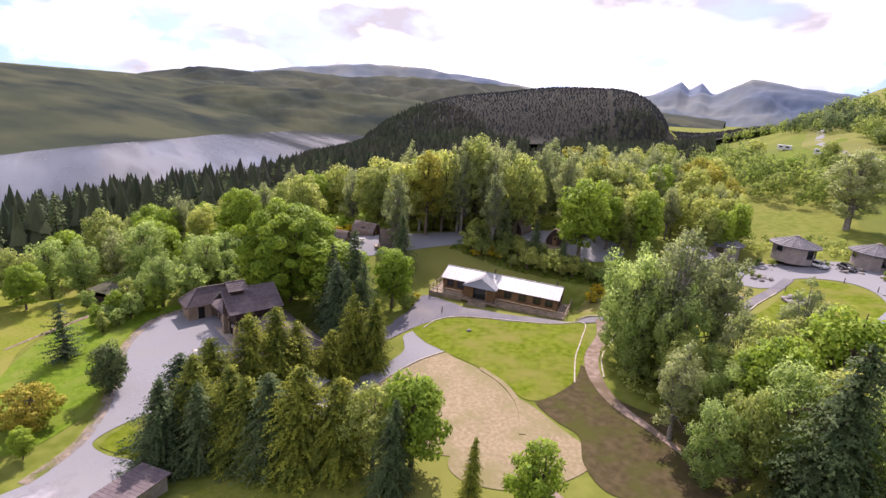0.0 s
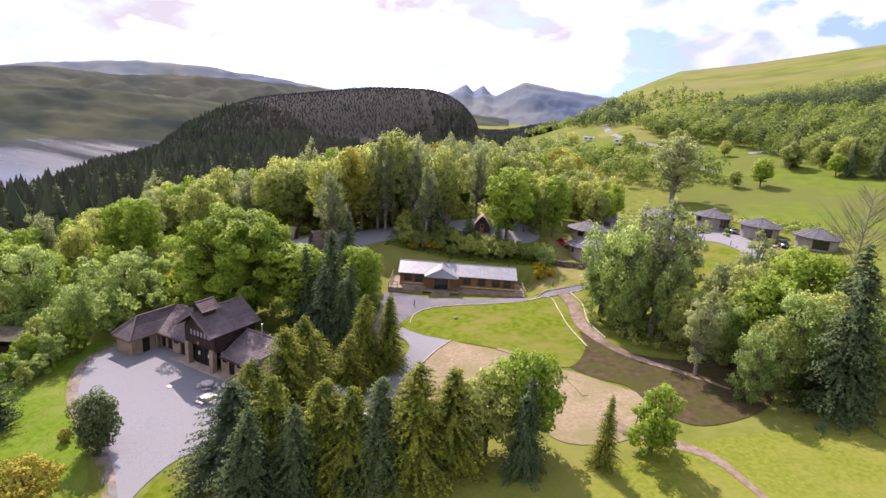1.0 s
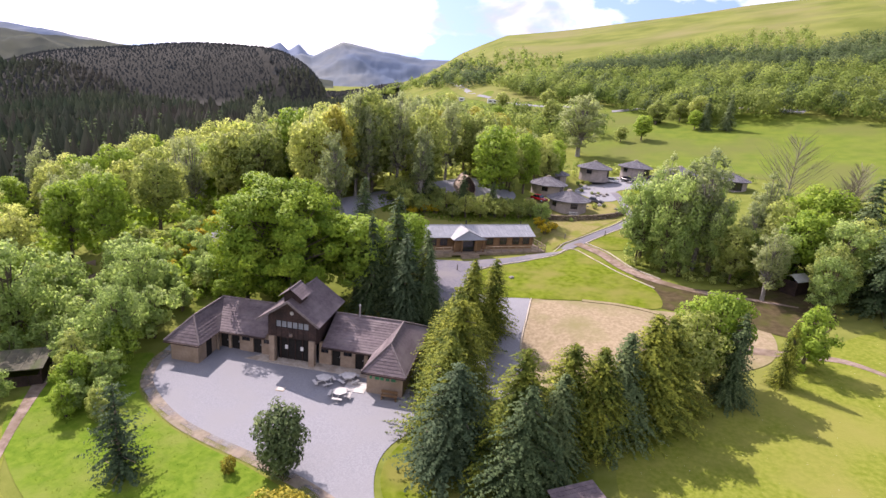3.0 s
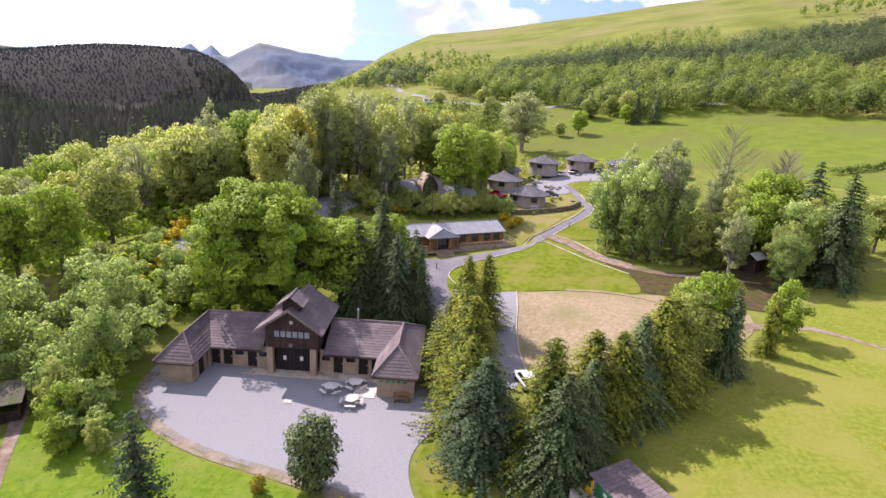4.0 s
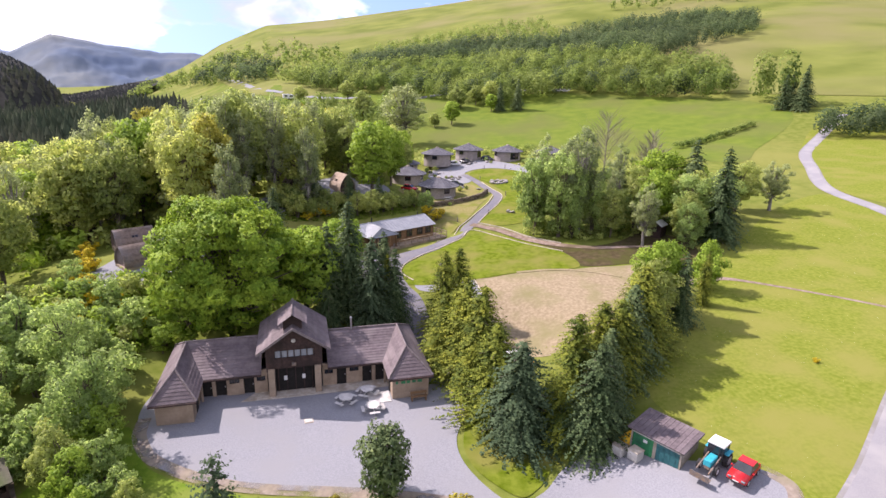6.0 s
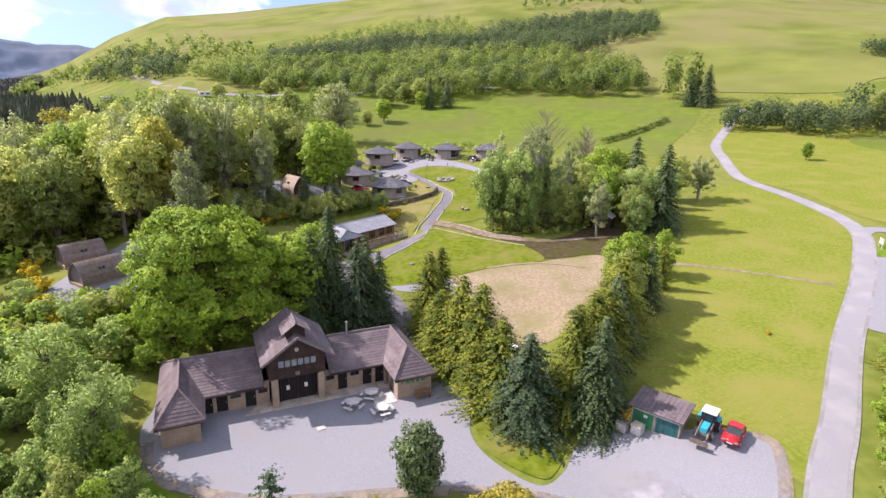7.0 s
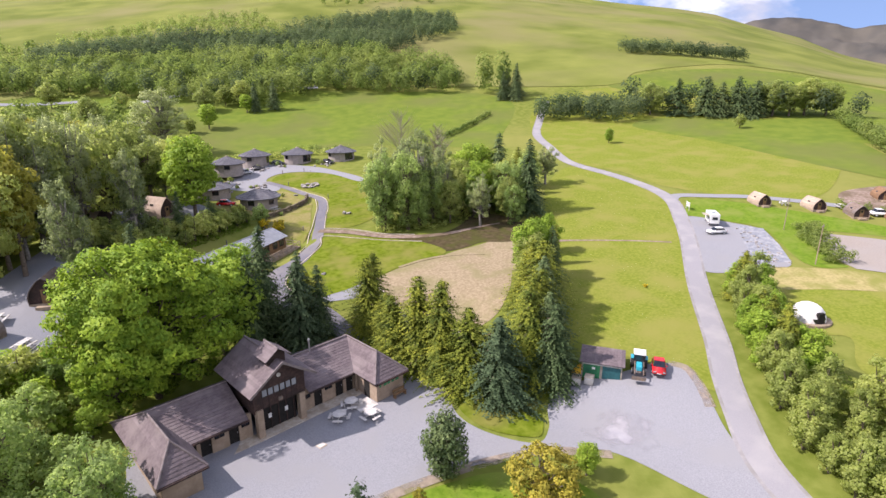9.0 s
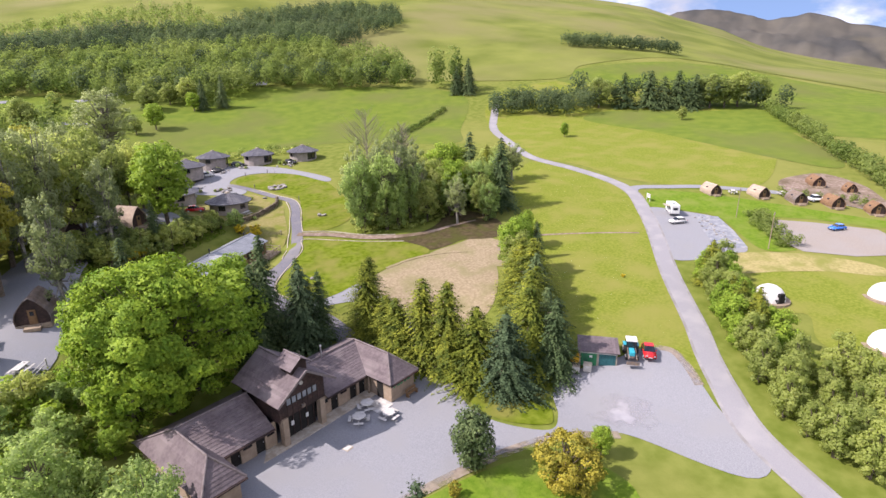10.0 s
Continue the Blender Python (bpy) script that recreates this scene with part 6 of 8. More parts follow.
shed.scale = (0.82, 0.82, 0.82)
tilt = pose(0, 0, 2.5, 5)
deck = part("roof", boxed(-2.8, 2.8, -2.05, 2.05, -0.1, 0.0, m=tilt), M["roof_tile"], shed, "flat brown felt roof")
for k in range(12):
    part("roof_sheet", boxed(-2.8 + k * 0.467, -2.8 + k * 0.467 + 0.44, -2.1, 2.1, 0, 0.05, m=tilt), M["roof_tile"], deck)
for x, k in ((-43.2, -4.9), (-42.4, -5.9)):
    b = empty("crate", pose(x, k, lz(x, k) + 0.06, 0, 0, -62), "grey bagged builders' crate by the shed", "crate", "crates by the shed")
    part("body", boxed(-0.45, 0.45, -0.45, 0.45, 0, 0.85, 0.06), M["bleached"], b)
    part("rim", boxed(-0.48, 0.48, -0.48, 0.48, 0.78, 0.86, 0.03), M["cream_stone"], b)
digger = empty("cement_mixer", pose(-42.3, -4.0, lz(-42.3, -4.0), 0, 0, 20), "yellow-orange cement mixer beside the hedge", "mixer")
part("drum", cyl(bmesh.new(), 0.55, 0.3, 0.5, 1.4, n=14, m=pose(0, 0, 0, 25)), M["yellow_paint"], digger)
part("frame", boxed(-0.5, 0.5, -0.35, 0.35, 0.2, 0.5, 0.04), M["yellow_paint"], digger)
for s in (-1, 1):
    part("wheel", cyl(bmesh.new(), 0.25, 0.25, -0.06, 0.06, n=14, m=pose(0.55 * s, 0, 0.25, 0, 90)), M["rubber"], digger)


# ---------------------------------------------------------------- vehicles
def wheel_of(parent, x, y, r, w):
    tyre = part("wheel", cyl(bmesh.new(), r, r, -w / 2, w / 2, n=18, m=pose(x, y, r, 0, 90)), M["rubber"], parent)
    part("rim", cyl(bmesh.new(), r * 0.6, r * 0.6, -w / 2 - 0.01, w / 2 + 0.01, n=14, m=pose(x, y, r, 0, 90)), M["silver_paint"], tyre)


def car(m, paint, label, L=4.1, W=1.7, H=1.45, estate=False):
    """A small car, nose along -y."""
    c = empty("car", m, label, "car")
    h = L / 2
    body = [(-h, 0.32), (-h + 0.05, 0.62), (-h + 0.3, 0.78), (-h + 1.15, 0.92), (h - 0.25, 0.95), (h, 0.75), (h, 0.32)]
    bm = bmesh.new()
    a = [bm.verts.new((-W / 2, y, z)) for y, z in body]
    b = [bm.verts.new((W / 2, y, z)) for y, z in body]
    bm.faces.new(a); bm.faces.new(b[::-1])
    for i in range(len(body)):
        j = (i + 1) % len(body)
        bm.faces.new((a[i], b[i], b[j], a[j]))
    bmesh.ops.recalc_face_normals(bm, faces=bm.faces)
    bmesh.ops.bevel(bm, geom=bm.edges[:], offset=0.09, segments=2, affect="EDGES")
    part("body", bm, M[paint], c, shade=True)
    rear = h - 0.15 if estate else h - 0.45
    cab = [(-h + 1.05, 0.88), (-h + 1.75, H - 0.04), (-h + 2.1, H), (rear - 0.45, H), (rear, 0.92)]
    bm = bmesh.new()
    iw = W / 2 - 0.08
    a = [bm.verts.new((-iw + (0.14 if z > 1 else 0), y, z)) for y, z in cab]
    b = [bm.verts.new((iw - (0.14 if z > 1 else 0), y, z)) for y, z in cab]
    bm.faces.new(a); bm.faces.new(b[::-1])
    for i in range(len(cab)):
        j = (i + 1) % len(cab)
        bm.faces.new((a[i], b[i], b[j], a[j]))
    bmesh.ops.recalc_face_normals(bm, faces=bm.faces)
    part("glasshouse", bm, M["glass"], c, "dark window glass")
    part("roof", boxed(-iw + 0.1, iw - 0.1, -h + 1.85, rear - 0.4, H - 0.03, H + 0.03, 0.025), M[paint], c)
    for y in (-h + 0.75, h - 0.75):
        for s in (-1, 1):
            wheel_of(c, s * (W / 2 - 0.08), y, 0.31, 0.2)
    for s in (-1, 1):
        part("headlight", boxed(s * 0.58 - 0.16, s * 0.58 + 0.16, -h - 0.02, -h + 0.12, 0.58, 0.72, 0.03), M["pale_glass"], c)
        part("tail_light", boxed(s * 0.66 - 0.1, s * 0.66 + 0.1, h - 0.08, h + 0.02, 0.62, 0.85, 0.02), M["red_paint"], c)
        part("mirror", boxed(s * (W / 2 + 0.08) - 0.09, s * (W / 2 + 0.08) + 0.09, -h + 1.3, -h + 1.42, 0.95, 1.08, 0.03), M[paint], c)
    part("number_plate", boxed(-0.26, 0.26, -h - 0.03, -h - 0.01, 0.42, 0.52), M["white_paint"], c)
    part("bumper", boxed(-W / 2 + 0.06, W / 2 - 0.06, -h - 0.02, -h + 0.1, 0.3, 0.42, 0.03), M["black_paint"], c)
    return c


def set_car(x, y, turn, paint, label, size=0.88, **k):
    c = car(pose(x, y, lz(x, y) + 0.09, 0, 0, turn), paint, label, **k)
    c.scale = (size, size, size)
    return c


set_car(-36.4, -10.1, -57, "red_paint", "small bright red hatchback parked on the gravel", size=0.78, L=3.8)
set_car(5.8, 4.8, 235, "white_paint", "white saloon car in the parking bay", size=0.74, L=4.3)
set_car(20.0, -16.9, 235, "blue_paint", "bright blue car in the car park", size=0.7, L=4.0)
set_car(-46.8, 11.8, 200, "white_paint", "white car half hidden behind the conifers", estate=True)
set_car(-53.4, 77.2, 60, "red_paint", "bright red car on the grass by the round houses")
set_car(-38.6, 108.4, 80, "white_paint", "white estate car beside a round house", estate=True)
set_car(-34.6, 110.5, 60, "black_paint", "dark car beside a round house")
set_car(-28.0, 112.6, 50, "black_paint", "dark car beside a round house", estate=True)
set_car(-17.4, 103.0, 30, "black_paint", "dark car on the gravel lane")
set_car(-42.0, 83.5, 75, "black_paint", "dark car parked behind a round house")
set_car(34.6, -10.6, 40, "white_paint", "white car between the pods", L=3.8)


def tractor(m):
    t = empty("tractor", m, "teal and white farm tractor with a front loader", "tractor")
    part("bonnet", boxed(-0.4, 0.4, -1.9, -0.2, 0.75, 1.45, 0.1), M["tractor_blue"], t)
    part("chassis", boxed(-0.3, 0.3, -1.9, 1.0, 0.5, 0.8), M["iron"], t)
    part("cab", boxed(-0.75, 0.75, -0.15, 1.35, 0.9, 2.45, 0.08), M["glass"], t, "glazed cab")
    part("roof", boxed(-0.85, 0.85, -0.3, 1.5, 2.45, 2.65, 0.08), M["white_paint"], t)
    for x in (-0.75, 0.75):
        for y in (-0.12, 1.3):
            part("pillar", boxed(x - 0.05, x + 0.05, y - 0.05, y + 0.05, 0.9, 2.45), M["black_paint"], t)
        wheel_of(t, x * 1.25, 0.85, 0.8, 0.45)
        wheel_of(t, x * 1.1, -1.5, 0.5, 0.32)
        part("mudguard", boxed(x * 1.25 - 0.25, x * 1.25 + 0.25, 0.2, 1.5, 1.6, 1.68, 0.03), M["tractor_blue"], t)
        part("loader_arm", boxed(x * 0.8 - 0.06, x * 0.8 + 0.06, -2.9, 0.0, 0, 0.15, m=pose(0, 0, 1.3, 14)), M["iron"], t)
    part("exhaust", cyl(bmesh.new(), 0.05, 0.05, 1.4, 2.5, 0.45, -0.4, 8), M["black_paint"], t)
    bm = prism([(-0.35, 0.05), (0.35, 0.05), (0.35, 0.12), (-0.25, 0.12), (-0.3, 0.65), (-0.35, 0.65)], -0.95, 0.95)
    bmesh.ops.transform(bm, matrix=pose(0, -3.1, 0.05, 0, 0, 90), verts=bm.verts)
    part("bucket", bm, M["iron"], t)
    return t


tractor(pose(-37.7, -8.6, lz(-37.7, -8.6) + 0.08, 0, 0, -57)).scale = (0.72, 0.72, 0.72)

van = empty("motorhome", pose(9.9, 7.6, lz(9.9, 7.6) + 0.09, 0, 0, 128), "white coachbuilt motorhome with awning open", "motorhome")
part("body", boxed(-1.1, 1.1, -2.2, 2.6, 0.55, 2.9, 0.12), M["white_paint"], van)
part("overcab", boxed(-1.05, 1.05, -3.1, -2.2, 1.9, 2.85, 0.15), M["white_paint"], van)
part("cab", boxed(-0.95, 0.95, -3.3, -2.2, 0.5, 1.9, 0.15), M["white_paint"], van)
part("windscreen", boxed(-0.8, 0.8, -3.34, -3.28, 1.15, 1.75), M["glass"], van)
for x, y0, y1 in ((1.11, -1.5, -0.4), (1.11, 0.4, 1.6), (-1.11, -1.2, 0.4)):
    part("window", boxed(x - 0.02, x + 0.02, y0, y1, 1.5, 2.1), M["glass"], van)
part("rear_window", boxed(-0.6, 0.6, 2.58, 2.62, 1.5, 2.2), M["glass"], van)
part("door", boxed(1.1, 1.13, 1.75, 2.35, 0.6, 2.3), M["pale_glass"], van)
part("awning", boxed(1.1, 2.4, -1.0, 1.6, 2.45, 2.5), M["cream_stone"], van)
part("rooflight", boxed(-0.4, 0.4, 0.2, 1.0, 2.9, 3.02, 0.03), M["pale_glass"], van)
for x in (-0.95, 0.95):
    for y in (-2.6, 1.5):
        wheel_of(van, x, y, 0.36, 0.24)
van.scale = (0.72, 0.72, 0.72)


# ---------------------------------------------------------------- distance
def range_of(name, yaws, degs, dist, depth, material, label, rough=0.12, seed=0):
    """A far ridge that stands round the valley: feet, flank, crest and back, with folds."""
    ys = np.linspace(yaws[0], yaws[-1], max(40, int(abs(yaws[-1] - yaws[0]) * 6)))
    el = np.interp(ys, yaws, degs) if yaws[0] < yaws[-1] else np.interp(-ys, [-v for v in yaws], degs)
    V, F = [], []
    rows = 26
    for j in range(rows):
        t = j / (rows - 2)
        for y, e in zip(ys, el):
            a = math.radians(y)
            d = dist + depth * t
            top = 32 + (dist + depth) * math.tan(math.radians(e))
            n1 = noise.fractal(Vector((y * 0.22 + seed, t * depth / dist * 12.6, seed)), 0.9, 2.1, 4)
            z = -60 + (top + 60) * min(t, 1.0) ** 0.85
            z += n1 * rough * (top + 60) * (0.25 + 0.75 * math.sin(min(t, 1.0) * math.pi)) * 0.8 + n1 * 0.02 * (top + 60)
            if j == rows - 1:
                z, d = -60, dist + depth * 1.5
            V.append((-40 - math.sin(a) * d, -20 + math.cos(a) * d, z))
    n = len(ys)
    for j in range(rows - 1):
        F += [(j * n + i, j * n + i + 1, (j + 1) * n + i + 1, (j + 1) * n + i) for i in range(n - 1)]
    return tagged(put(name, mesh_of(name, V, F, material, True)), label, "hills", kind="structure")


range_of("backdrop_hills", [125, 110, 95, 88, 82, 79.5, 76, 70, 64, 58, 52, 44, 36, 28], [0.2, 0.0, -0.8, -0.7, 0.6, 1.05, 1.25, 1.35, 1.5, 1.9, 2.0, 1.4, 0.6, 0.0], 1150, 900, M["far_moor"], "green and brown moorland hills across the loch", 0.24, 3)
range_of("backdrop_hills", [135, 120, 105, 95, 92.7, 90.8, 88.5, 86, 82.8, 80], [0.5, 0.4, 0.0, -0.3, -0.15, -0.25, -0.7, -1.1, -1.6, -2.4], 1150, 450, M["far_bracken"], "sunlit bracken-brown hill across the loch", 0.1, 31)
range_of("backdrop_hills", [92, 88.9, 85.6, 82.8, 77.9, 72.7, 67, 60, 52, 46], [-4.9, -4.0, -2.6, -1.5, -0.5, -0.15, -0.1, -0.3, -0.8, -2.0], 950, 350, M["far_green"], "dark wooded spur above the far shore", 0.1, 37)
range_of("backdrop_mountains", [75, 66, 60, 54, 46, 38, 34.5, 33, 32, 31, 30, 28.6, 27, 25, 22, 19, 16, 13, 9, 4], [1.2, 2.4, 2.9, 2.5, 1.7, 1.4, 2.0, 2.6, 2.0, 2.5, 2.2, 3.0, 3.7, 3.5, 3.2, 2.8, 2.9, 2.6, 3.2, 2.0], 2700, 700, M["far_blue_haze"], "far mountains under cloud, haze put in as blue", 0.2, 7)
range_of("backdrop_peaks", [40, 36, 34, 33, 32.2, 31.2, 30.3, 29, 26], [1.0, 1.6, 2.7, 3.3, 2.6, 3.3, 2.4, 2.2, 1.5], 3700, 300, M["far_pale_haze"], "far peaks with haze put in as pale blue", 0.05, 11)
range_of("backdrop_mountains", [-50, -58, -63, -66, -69, -71.5, -74, -77, -80, -84, -90, -98, -110], [1.8, 3.4, 4.6, 5.4, 6.0, 5.6, 4.9, 5.1, 4.0, 3.3, 2.8, 2.4, 1.6], 1700, 500, M["slate_hill"], "dark slate-blue mountains beyond the hill", 0.12, 17)
range_of("backdrop_hills", [-100, -125, -150, -180, -205, -235], [2.0, 2.0, 1.6, 1.2, 1.0, 0.8], 1500, 500, M["far_green"], "wooded hills behind the site", 0.14, 23)

sx, sy = np.arange(-2600, -380, 26.0), np.arange(-1100, 1700, 26.0)


def far_side(x, y):
    q = (x + 566) * -0.68 + (y + 57) * -0.73 + 18 * np.sin(x * 0.011) + 9 * np.sin(y * 0.023 + 1)
    return np.where(q > -22, land(x, y) + 0.8, -75.0)


tagged(put("far_shore", sheet("far_shore", sx, sy, M["far_green"], 0, far_side)), "dark wooded far shore of the loch", "shore", kind="structure")
patch("hillside", [(-140, 330), (-60, 272), (0, 215), (40, 196), (78, 168), (128, 116), (165, 122), (222, 96), (225, 30), (190, -60), (260, -200), (900, -500), (1050, 500), (400, 1150), (-300, 980)],
      M["hill_grass"], "open yellow-green grass hillside", "hillside", 0.2, 12.0)
# sheets raised among the conifers, darkened as the shade between them
patch("dome_floor", [(-335, 668), (-280, 596), (-268, 494), (-292, 350), (-380, 222), (-560, 205), (-700, 300), (-760, 420), (-640, 640), (-480, 710)], M["shade_floor"], "raised sheet coloured as the shade between the conifers", "woodland", 5.6, 9.0)
patch("shore_floor", [(-142, -66), (-200, -60), (-330, -20), (-440, 22), (-556, 122), (-690, 222), (-700, 300), (-560, 320), (-400, 300), (-330, 290), (-240, 205), (-182, 136), (-154, 60), (-142, -20)], M["shade_floor"], "raised sheet coloured as the shade in the shore wood", "woodland", 2.2, 9.0)


# ---------------------------------------------------------------- far woods
def inside(x, y, poly):
    r = False
    for i in range(len(poly)):
        (x0, y0), (x1, y1) = poly[i], poly[i - 1]
        if (y0 > y) != (y1 > y) and x < (x1 - x0) * (y - y0) / (y1 - y0) + x0:
            r = not r
    return r


def scatter(poly, n, seed, gap):
    r = random.Random(seed)
    xs, ys = [p[0] for p in poly], [p[1] for p in poly]
    out, cells = [], {}
    for _ in range(n * 30):
        x, y = r.uniform(min(xs), max(xs)), r.uniform(min(ys), max(ys))
        c = (int(x // gap), int(y // gap))
        if not inside(x, y, poly) or any(math.hypot(x - u, y - v) < gap for i in (-1, 0, 1) for j in (-1, 0, 1) for u, v in cells.get((c[0] + i, c[1] + j), ())):
            continue
        cells.setdefault(c, []).append((x, y))
        out.append((x, y))
        if len(out) >= n:
            break
    return out


VALLEY = [(-72, 262), (-95, 232), (-132, 232), (-205, 330), (-268, 440), (-236, 486), (-136, 350), (-98, 300)]


def open_field(places):
    """The places that leave the valley fields free."""
    return [p for p in places if not inside(p[0], p[1], VALLEY)]


def leafy_wood(name, places, h0, h1, seed, material, label, n=110, size=1.25, wide=0.36):
    """Many broadleaf crowns in one mesh, each a lumpy heap of leaf clumps."""
    rng = np.random.default_rng(seed)
    chunks, turned = [], []
    for x, y in places:
        h = rng.uniform(h0, h1)
        r = h * wide * rng.uniform(0.8, 1.2)
        z = lz(x, y)
        lob = rng.normal(0, 1, (7, 3))
        lob /= np.linalg.norm(lob, axis=1)[:, None]
        c = lob[rng.integers(0, 7, n)] * np.array([0.48 * r, 0.48 * r, 0.24 * h])
        D = rng.normal(0, 1, (n, 3))
        D /= np.linalg.norm(D, axis=1)[:, None]
        P = c + D * np.array([0.55 * r, 0.55 * r, 0.24 * h]) + np.array([x, y, z + h * 0.53])
        P[:, 2] = np.maximum(P[:, 2], z + 0.4)
        N = D * 0.6 + c / np.array([r, r, 0.5 * h]) * 0.7 + (0, 0, 0.3)
        N /= np.linalg.norm(N, axis=1)[:, None]
        chunks.append(cards(rng, P, N, np.full(n, size * h / 10), 0.75, 0.4)[0])
        turned.append(np.repeat(N, 3, axis=0))
    V = np.concatenate(chunks)
    me = leafy(mesh_of(name, V, np.arange(len(V)).reshape(-1, 3).tolist(), material), np.concatenate(turned))
    return tagged(put(name, me), label, "woodland", kind="stuff")


def needle_wood(name, places, h0, h1, seed, material, label, tiers=4, seg=7, wide=0.2):
    """Many far conifers in one mesh, each of ragged stacked skirts."""
    rng = np.random.default_rng(seed)
    V, F = [], []
    for x, y in places:
        h = rng.uniform(h0, h1)
        z = lz(x, y)
        r = h * wide * rng.uniform(0.8, 1.25)
        for k in range(tiers):
            f = k / tiers
            zb, zt = z + h * (0.06 + 0.8 * f), z + h * min(1.0, 0.06 + 0.8 * f + 0.42)
            rr = r * (1 - f) ** 0.8
            o = len(V)
            turn = rng.uniform(0, math.tau)
            for i in range(seg):
                a = turn + math.tau * i / seg
                rad = rr * rng.uniform(0.65, 1.15)
                V.append((x + math.cos(a) * rad, y + math.sin(a) * rad, zb + rng.uniform(-0.05, 0.05) * h))
            V.append((x, y, zt))
            F += [(o + i, o + (i + 1) % seg, o + seg) for i in range(seg)]
    return tagged(put(name, mesh_of(name, V, F, material)), label, "woodland", kind="stuff")


WOOD_EDGE = [(-88, 276), (-50, 250), (-22, 212), (-2, 194), (24, 193), (44, 182), (58, 170), (74, 157), (90, 176), (70, 215), (40, 240), (0, 280), (-60, 310), (-110, 320)]
leafy_wood("broadleaf_wood", scatter(WOOD_EDGE, 250, 1, 5.2), 8, 13, 1, M["far_leaf"], "bright broadleaf wood along the pasture's top edge", 480, 0.68, 0.44)
leafy_wood("broadleaf_wood", scatter(WOOD_EDGE, 70, 101, 7.5), 7, 13, 101, M["dark_leaf"], "darker trees among the broadleaf wood", 480, 0.66, 0.40)
leafy_wood("hillside_wood", scatter([(-110, 322), (-76, 332), (-6, 305), (46, 265), (84, 232), (92, 178), (72, 216), (42, 242), (0, 282), (-60, 312)], 240, 71, 5.0), 8, 13, 71, M["far_leaf"], "mixed trees between the field edge and the dark belt", 380, 0.64, 0.42)
leafy_wood("hillside_wood", scatter([(-60, 372), (10, 346), (62, 304), (72, 344), (80, 410), (20, 440), (-40, 420)], 150, 72, 8.0), 7, 11, 72, M["far_leaf"], "open wood above the dark belt", 130, 0.95, 0.45)
leafy_wood("hillside_wood", scatter([(-76, 330), (-6, 303), (46, 263), (84, 230), (112, 244), (74, 300), (12, 350), (-66, 376)], 560, 2, 4.0), 9, 13, 2, M["dark_leaf"], "dark belt of wood on the hillside", 260, 0.66, 0.36)
leafy_wood("broadleaf_wood", scatter([(62, 302), (114, 246), (156, 256), (186, 300), (180, 350), (130, 362), (70, 340)], 380, 3, 4.8), 7, 11, 3, M["dark_leaf"], "mixed wood climbing the hillside", 250, 0.72, 0.4)
leafy_wood("broadleaf_wood", scatter([(140, 430), (205, 405), (235, 380), (260, 430), (200, 480)], 60, 41, 10.0), 7, 11, 5, M["far_leaf"], "scattered trees high on the hillside", 60, 1.5)
leafy_wood("broadleaf_wood", open_field(scatter([(-250, 420), (-110, 318), (-60, 380), (-110, 460), (-200, 560), (-300, 620)], 150, 6, 10.0)), 8, 13, 6, M["far_leaf"], "scattered broadleaf trees along the valley", 60, 1.6)
leafy_wood("broadleaf_wood", open_field(scatter([(-215, 420), (-140, 345), (-118, 372), (-180, 470)], 60, 7, 7.0)), 9, 14, 7, M["dark_leaf"], "dark clump of trees in the valley", 120, 1.2, 0.45)
leafy_wood("broadleaf_wood", scatter([(-150, 268), (-108, 226), (-76, 214), (-54, 204), (-44, 180), (-56, 164), (-78, 166), (-110, 190), (-150, 232)], 75, 73, 5.6), 7, 12, 73, M["far_leaf"], "mixed trees between the birch wood and the far fields", 260, 0.9, 0.42)
leafy_wood("plantation", scatter([(205, 164), (245, 113), (238, 105), (198, 155)], 200, 8, 2.8), 7, 9, 8, M["dark_leaf"], "dark strip of plantation on the hillside", 170, 0.9, 0.44)
leafy_wood("thicket", scatter([(68, 101), (80, 84), (88, 72), (104, 80), (92, 100), (78, 108)], 34, 9, 4.2), 7, 9, 9, M["dark_leaf"], "grey-green willow thicket beside the road", 420, 0.8, 0.5)
leafy_wood("tree_line", scatter([(100, 82), (112, 62), (126, 40), (140, 22), (150, 30), (136, 50), (120, 72), (108, 90)], 26, 10, 6.0), 8, 12, 10, M["dark_leaf"], "line of dark field trees", 400, 0.8, 0.42)
for k, (x, y, hh) in enumerate(((107, 70, 13), (112, 62, 14), (115, 58, 12), (118, 54, 14), (121, 49, 12.5))):
    plant(spruce[k % 3], x, y, hh, group="dark conifers by the field", wide=1.7)
for k, (x, y, hh) in enumerate(((101, 77, 12), (126, 45, 13), (130, 41, 12), (135, 38, 13.5), (140, 33, 12), (128, 48, 12))):
    plant(oak[k % 3], x, y, hh, group="broadleaf trees by the field", wide=1.3)
leafy_wood("hedge", [(132 - 1.5 * k + 0.7 * math.sin(2.3 * k), 26.5 - 0.86 * k + 0.5 * math.cos(1.7 * k)) for k in range(66)], 3.4, 6.0, 12, M["far_leaf"], "overgrown straight field hedge", 190, 1.1, 0.5)
leafy_wood("hedge", [(27 + k * 1.35 + 0.6 * math.sin(k), 107 + k * 0.56) for k in range(26)], 1.6, 2.4, 13, M["far_leaf"], "low field hedge along the pasture", 130, 1.9, 0.6)
leafy_wood("field_trees", [(84.4, 139), (86, 150), (81, 146)], 13, 20, 14, M["far_leaf"], "tall field trees by the road", 500, 0.6, 0.26)
for k, (x, y, hh) in enumerate(((83.6, 129, 13), (87.5, 133, 14), (80, 133, 12), (85, 136, 12))):
    plant(spruce[k % 3], x, y, hh, group="dark conifers by the road", wide=1.1)
